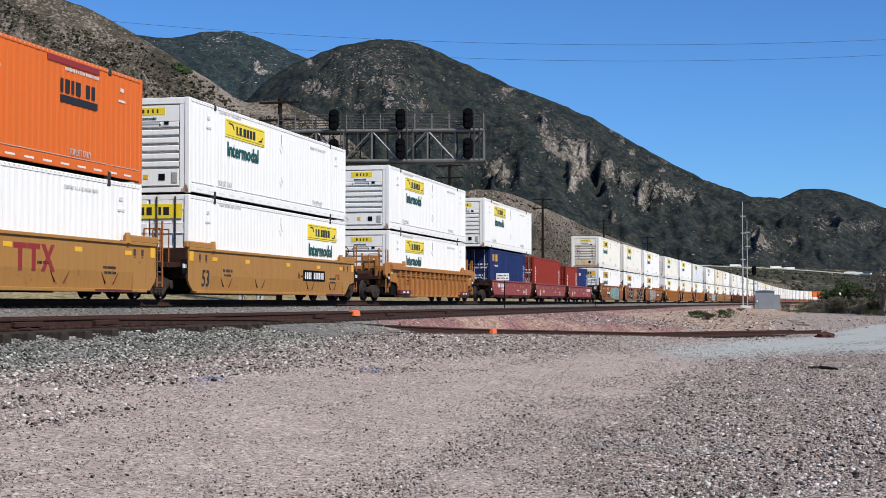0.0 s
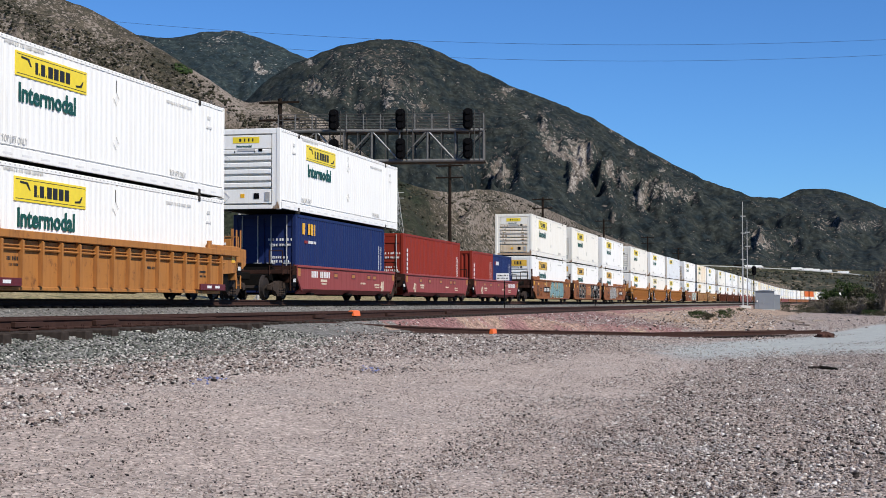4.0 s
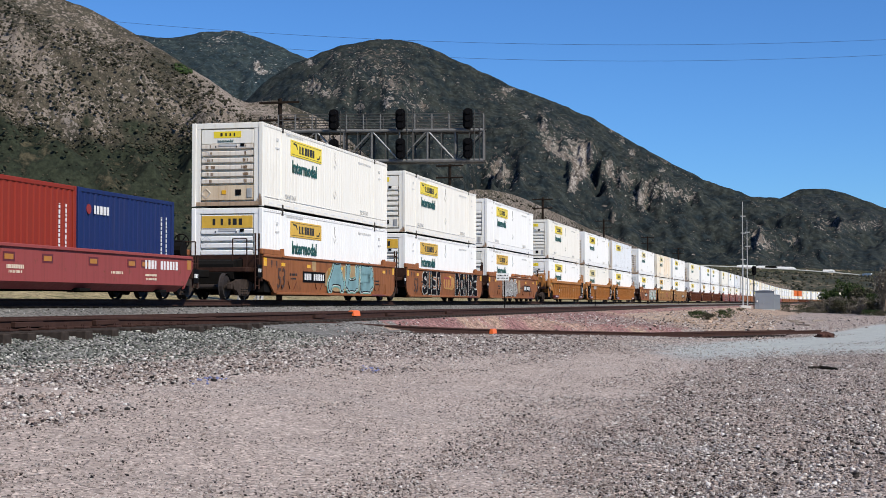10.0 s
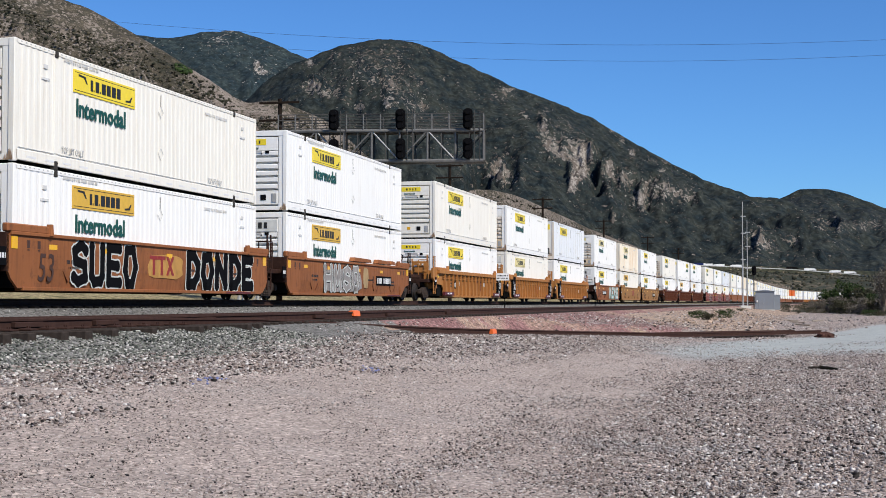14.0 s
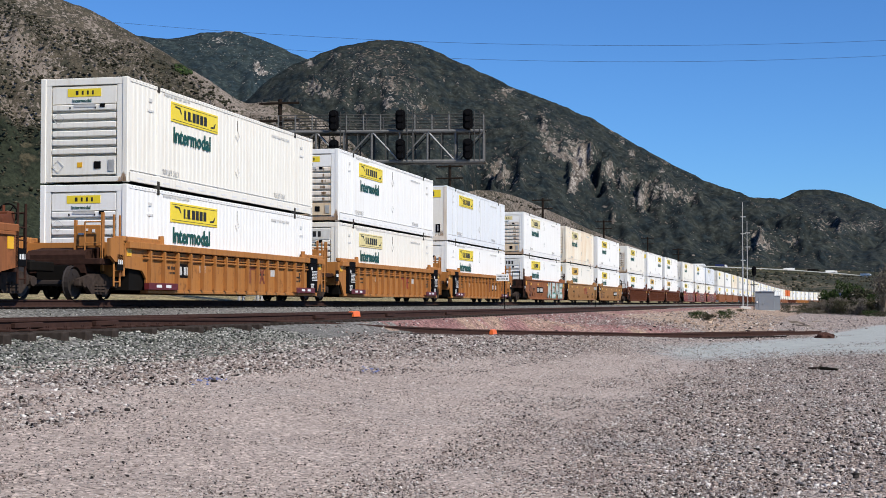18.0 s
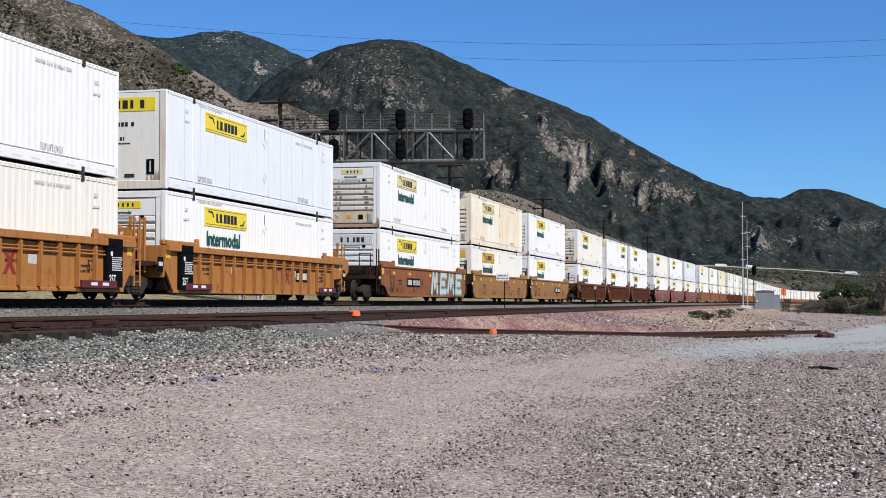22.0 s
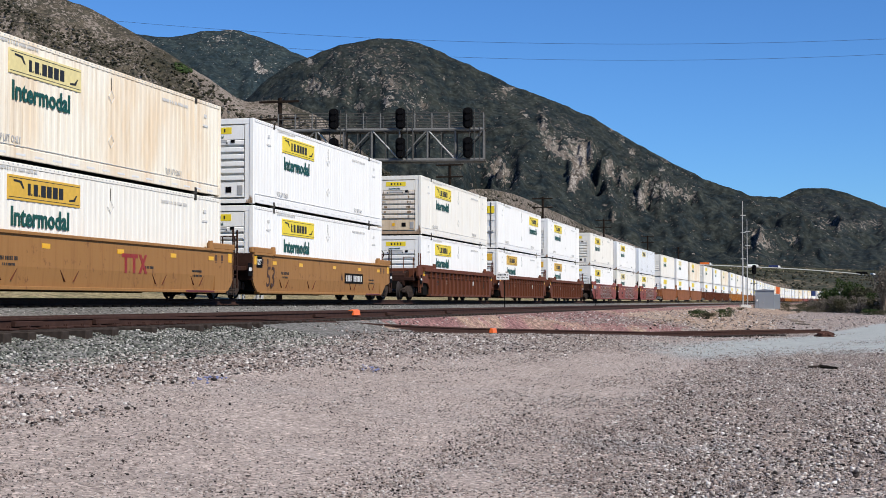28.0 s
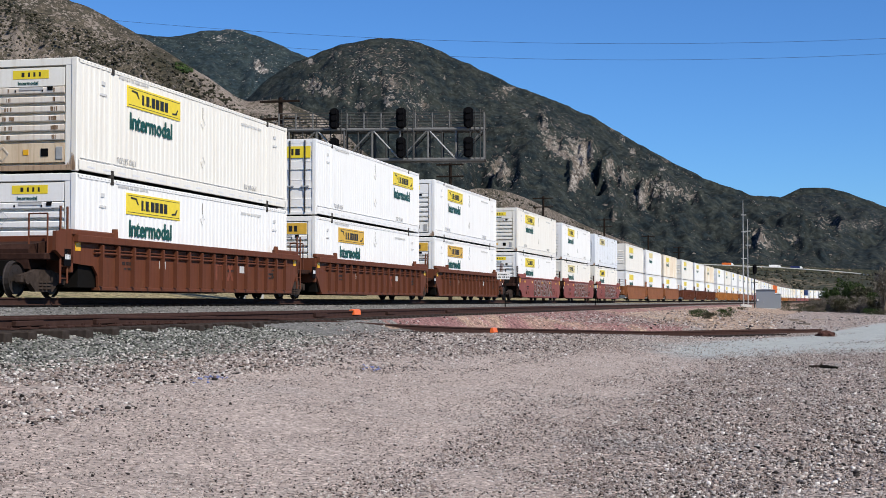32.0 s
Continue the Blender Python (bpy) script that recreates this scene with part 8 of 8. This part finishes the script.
for i, (x, base, top, width, d, leaf, lab, n) in enumerate((
        (1470, 548, 507, 46, 232, LEAF_GREEN, "dense green bush by the dirt road", 2600), (1502, 551, 501, 60, 215, LEAF_GREEN, "tall green bush by the dirt road", 3200),
        (1488, 554, 524, 44, 190, LEAF_OLIVE, "olive-grey bush by the dirt road", 2000), (1530, 556, 503, 52, 190, LEAF_OLIVE, "tall olive-grey bush by the dirt road", 2800), (1518, 559, 530, 50, 165, LEAF_GREY, "dry grey bush by the dirt road", 1800),
        (1548, 561, 514, 46, 160, LEAF_GREEN, "green bush by the dirt road", 2400), (1575, 563, 512, 50, 150, LEAF_OLIVE, "olive-grey bush by the dirt road", 2400), (1605, 562, 512, 60, 170, LEAF_OLIVE, "tall olive-grey bush by the dirt road", 2600),
        (1640, 565, 500, 70, 150, LEAF_GREEN, "green bush by the dirt road", 2400),
        (1540, 566, 543, 40, 140, LEAF_GREEN, "low green bush by the dirt road", 1500), (1565, 569, 545, 44, 128, LEAF_OLIVE, "low olive-grey bush by the dirt road", 1500))):
    shrub(x, base, top + 5, width, 178 + (d - 128) * 0.55, leaf, lab, 30 + i, leaves=n)
shrub(1562, 566, 474, 50, 185, LEAF_GREY, "bare grey tree with a few dry leaves", 70, "tree", 500, True, "tree")
rb = random.Random(17)
for i in range(15):
    x = 1428 + i * 10.0 + rb.uniform(-4, 4)
    shrub(x, 560, 532 + rb.uniform(-10, 8) - (10 if x > 1520 else 0), rb.uniform(26, 42), 238 - (x - 1428) * 0.36 + rb.uniform(-8, 8), LEAF_GREY if i % 3 else LEAF_OLIVE, "tangled dry grey brush beside the dirt road" if i % 3 else "low olive-grey brush beside the dirt road", 200 + i, leaves=1100)
for i, (x, base, top, width, d, n) in enumerate(((1232, 566, 549, 40, 108, 900), (1250, 572, 555, 30, 104, 800), (1272, 559, 548, 26, 120, 500), (1290, 558, 547, 30, 124, 600), (1312, 553, 545, 24, 190, 400), (1395, 548, 536, 30, 235, 700), (1412, 552, 541, 30, 215, 600), (1388, 544, 536, 24, 245, 500), (1432, 552, 541, 34, 225, 700))):
    shrub(x, base, top, width, d, LEAF_GREEN if i in (0, 2, 3) else LEAF_OLIVE, "low green weed clump on the dirt bank", 90 + i, "weed_clump", n, False, "weeds")


def scrub_on(grid, name, label, n, smin, smax, seed, mat, keep):
    X, Y, Z, front = grid
    r = np.random.default_rng(seed)
    k = r.integers(0, X.size, n * 3)
    x, y, z, f = X.flat[k], Y.flat[k], Z.flat[k], front.flat[k]
    ok = keep(x, y, z, f, r)
    x, y, z = x[ok][:n], y[ok][:n], z[ok][:n]
    m = len(x)
    size = smin + (smax - smin) * r.uniform(0, 1, m) ** 2.2
    out = [x, y, z, size]
    j = r.normal(0, 1, (2, m)) * out[3] * 0.5
    wob = r.normal(0, 1.6, (2, m))
    return scatter(name, label, out[0] + j[0] + wob[0], out[1] + j[1] + wob[1], out[2] + out[3] * 0.2, out[3] * r.uniform(0.6, 1.0, m), mat, seed, True)


scrub_on(NEAR_GRID, "hillside_scrub", "dark round scrub bushes dotted over the hillside", 36000, 0.2, 0.75, 8, LEAF_SCRUB, lambda x, y, z, f, r: (f > 0.02) & (f < 0.9) & (r.uniform(0, 1, len(x)) < np.where(z < 40, 0.14, 0.6)))
def green_thicket(bx, by):
    X, Y, Z, front = (g.reshape(-1) for g in NEAR_GRID)
    r = np.random.default_rng(12)
    inside = ((784 + F * X / Y - bx) / 13) ** 2 + ((536 - F * (Z - EYE) / Y - by) / 9) ** 2 < 1
    k = r.choice(np.flatnonzero(inside & (front < 0.97)), 170)
    size = r.uniform(0.35, 0.9, 170)
    scatter("green_thicket", "fresh green thicket among the dry scrub", X[k] + r.normal(0, 0.5, 170), Y[k] + r.normal(0, 0.5, 170), Z[k] + size * 0.3, size, LEAF_FRESH, 12, True)


green_thicket(321, 121)
scrub_on(VALLEY_GRID, "valley_scrub", "dark bushes dotted over the dry valley slope", 3200, 0.8, 3.0, 9, LEAF_SCRUB, lambda x, y, z, f, r: (f > 0.01) & (f < 0.95))


# ---------------------------------------------------------------- highway on the far slope
def road_place(x, d_shift=0.0):
    y = np.interp(x, (900, 1150, 1250, 1400, 1568, 1900), (464, 469, 471.5, 478, 491, 508))
    X, Y, Z, front = VALLEY_GRID
    col = int(np.argmin(np.abs(784 + F * X[:, 5] / Y[:, 5] - x)))
    ys = 536 - F * (Z[col] - EYE) / Y[col]
    n = 60
    d = float(np.interp(-y, -ys[:n], Y[col][:n]))
    return by_bearing(x, y, d - 4)


ROAD = [road_place(x) for x in range(960, 1880, 20)]
for _ in range(6):
    ROAD = [ROAD[0]] + [(ROAD[i - 1] + ROAD[i] * 2 + ROAD[i + 1]) / 4 for i in range(1, len(ROAD) - 1)] + [ROAD[-1]]
highway = tagged(new("highway", sweep(ROAD, ((-4, -0.4), (-4, 0), (18, 0), (18, -0.4)), "highway", [ASPHALT])), "distant highway along the slope", "road", kind="structure")
tagged(new("road_embankment", sweep(ROAD, ((-12, -9), (-5, -0.3), (19, -0.3), (34, -9)), "road_embankment", [HILL_VALLEY])), "dry grass bank under the highway", "embankment", kind="structure")
barrier = tagged(new("road_barrier", sweep([q + Vector((0, 0, 0.2)) for q in ROAD], ((17.2, -0.5), (17.2, 1.0), (17.7, 1.0), (17.7, -0.5)), "road_barrier", [CONCRETE])), "long pale concrete barrier along the highway", "barrier", kind="structure")
ROAD_X = np.array([784 + F * q.x / q.y for q in ROAD])


def road_at(x):
    k = [float(np.interp(x, ROAD_X, [q[i] for q in ROAD])) for i in range(3)]
    return Vector(k)


VEHICLES = []


def road_vehicle(x0, rate, body_mat, cab_mat, long, label):
    """A lorry on the highway; x0 its bearing at the start, rate its drift per second."""
    right = rate > 0
    o = thing("lorry", Matrix.Identity(4), label, "truck", "lorries on the highway")
    n = 14.0 if long else 5.0
    part("trailer", Build().box(-n / 2, n / 2, -1.3, 1.3, 1.1, 4.1, 0.05), body_mat, o)
    part("cab", Build().prism_y([(n / 2 + 0.5, 0.6), (n / 2 + 4.4, 0.6), (n / 2 + 4.4, 1.9), (n / 2 + 3.2, 2.1), (n / 2 + 2.6, 3.6), (n / 2 + 0.5, 3.8)], -1.2, 1.2), cab_mat, o)
    part("chassis", Build().box(-n / 2, n / 2 + 4, -0.5, 0.5, 0.7, 1.1), STEEL_DARK, o)
    for wx in (-n / 2 + 1.0, -n / 2 + 2.4, n / 2 + 1.2, n / 2 + 3.6):
        part("wheel", cached("lorry_wheel", lambda: Build().tube((0, -1.25, 0.5), (0, 1.25, 0.5), 0.5, 10).mesh("wheel", STEEL_DARK)), None, o, at=(wx, 0, 0))
    VEHICLES.append((o, x0, rate))
    return o


for x0, rate, bm, cm, long, lab in ((1368, 9.4, WHITE, WHITE, True, "white lorry on the distant highway"), (1297, 9.4, WHITE, WHITE, True, "white lorry on the distant highway"), (1265, 9.4, STEEL_DARK, STEEL_DARK, True, "dark flatbed lorry on the distant highway"),
                                    (1102, 9.4, BLUE, WHITE, True, "lorry with a blue load on the distant highway"), (1064, 9.4, WHITE, WHITE, True, "white lorry on the distant highway"), (981, 9.4, ORANGE, WHITE, True, "lorry with an orange load on the distant highway"),
                                    (1397, -19, WHITE, WHITE, True, "white lorry on the distant highway"), (1518, -19, WHITE, WHITE, True, "white lorry on the distant highway"), (1569, -19, WHITE, WHITE, True, "white lorry on the distant highway"),
                                    (1505, -19, WHITE, WHITE, True, "white lorry on the distant highway"), (1539, -19, WHITE, WHITE, True, "white lorry on the distant highway"), (1740, -19, WHITE, WHITE, True, "white lorry on the distant highway")):
    road_vehicle(x0, rate, bm, cm, long, lab)


def pile(x, y, d, w, h, n, mat, label, name, seed):
    c = by_bearing(x, y, d)
    r = random.Random(seed)
    bm = bmesh.new()
    bmesh.ops.create_icosphere(bm, subdivisions=3, radius=1)
    for v in bm.verts:
        k = 1 + 0.35 * noise.noise(v.co * 2.1 + Vector((seed, 0, 0))) + 0.2 * noise.noise(v.co * 6)
        v.co = Vector((v.co.x * w * k, v.co.y * w * 0.7 * k, max(-0.05, v.co.z * h * k)))
    me = bpy.data.meshes.new(name)
    bm.to_mesh(me)
    bm.free()
    me.materials.append(mat)
    ob = new(name, me)
    ob.matrix_basis = pose(c.x, c.y, ground_at(c.x, c.y) - 0.02)
    return tagged(ob, label, "pile")


DARK_SOIL = soil_material("dark_red_soil", ((0.06, 0.03, 0.025), (0.08, 0.04, 0.03), (0.05, 0.025, 0.02)), 14)
pile(1459, 590, 69, 0.48, 0.26, 1, DARK_SOIL, "small mound of dark red soil at the end of the siding", "soil_mound", 2)
wood = thing("broken_timber", Matrix.Translation(by_bearing(1456, 655, 35.5)), "dark broken piece of timber lying on the gravel", "timber")
wood.location.z = ground_at(wood.location.x, wood.location.y) + 0.03
part("splinter", Build().tube((-0.08, 0.05, 0.04), (0.32, -0.05, 0.0), 0.05, 6, 0.03), STEEL_DARK, wood)
part("splinter", Build().tube((-0.34, 0.1, 0.03), (0.1, 0.02, 0.05), 0.03, 6, 0.02), TIE_WOOD, wood)
part("splinter", Build().tube((-0.2, -0.06, 0.02), (-0.04, 0.04, 0.1), 0.02, 5, 0.012), TIE_WOOD, wood)

for x, y, d, l, ang in ((1410, 566, 118, 1.3, 140), (1420, 574, 104, 1.4, 120), (1447, 566, 128, 1.6, 40), (1402, 560, 128, 1.0, 150)):
    c = by_bearing(x, y, d)
    log = thing("log", pose(c.x, c.y, ground_at(c.x, c.y) + 0.1, 0, 0, ang), "pale weathered log lying on the dirt", "log", "logs on the dirt")
    part("stem", Build().tube((-l / 2, 0, -0.04), (l * 0.1, 0.12, -0.02), 0.06, 8, 0.05).tube((l * 0.1, 0.12, -0.02), (l / 2, 0.02, 0.0), 0.05, 8, 0.03), PALE_WOOD, log)
    part("stub", Build().tube((l * 0.1, 0.1, 0.0), (l * 0.3, 0.28, 0.06), 0.03, 6, 0.02), PALE_WOOD, log)


# ---------------------------------------------------------------- what moves
def motions():
    for ob, s, z in RIDERS:
        rows = []
        for t in TIMES:
            q = s - SPEED * t
            c = on_line(q, P_MAIN, Z_MAIN + z)
            rows.append((t, pose(c.x, c.y, c.z, 0, 0, heading(q))))
        walk(ob, rows)
    step = 2.0 / FPS
    turn = -math.degrees(SPEED * step / 0.43)
    for ob in WHEELSETS:
        m = ob.matrix_basis.translation.copy()
        walk(ob, [(i * step, pose(m.x, m.y, m.z, 0, turn * i, 0)) for i in range(481)])
    for ob, x0, rate in VEHICLES:
        rows = []
        for t in range(0, 33, 4):
            x = min(1870, max(970, x0 + rate * t))
            a, b = road_at(x - 4), road_at(x + 4)
            d = (b - a) if rate > 0 else (a - b)
            lane = Vector((d.y, -d.x, 0)).normalized() * (14 if rate > 0 else -5)
            q = road_at(x) + lane
            rows.append((float(t), pose(q.x, q.y, q.z + 0.3, 0, 0, math.degrees(math.atan2(d.y, d.x)))))
        walk(ob, rows)


motions()
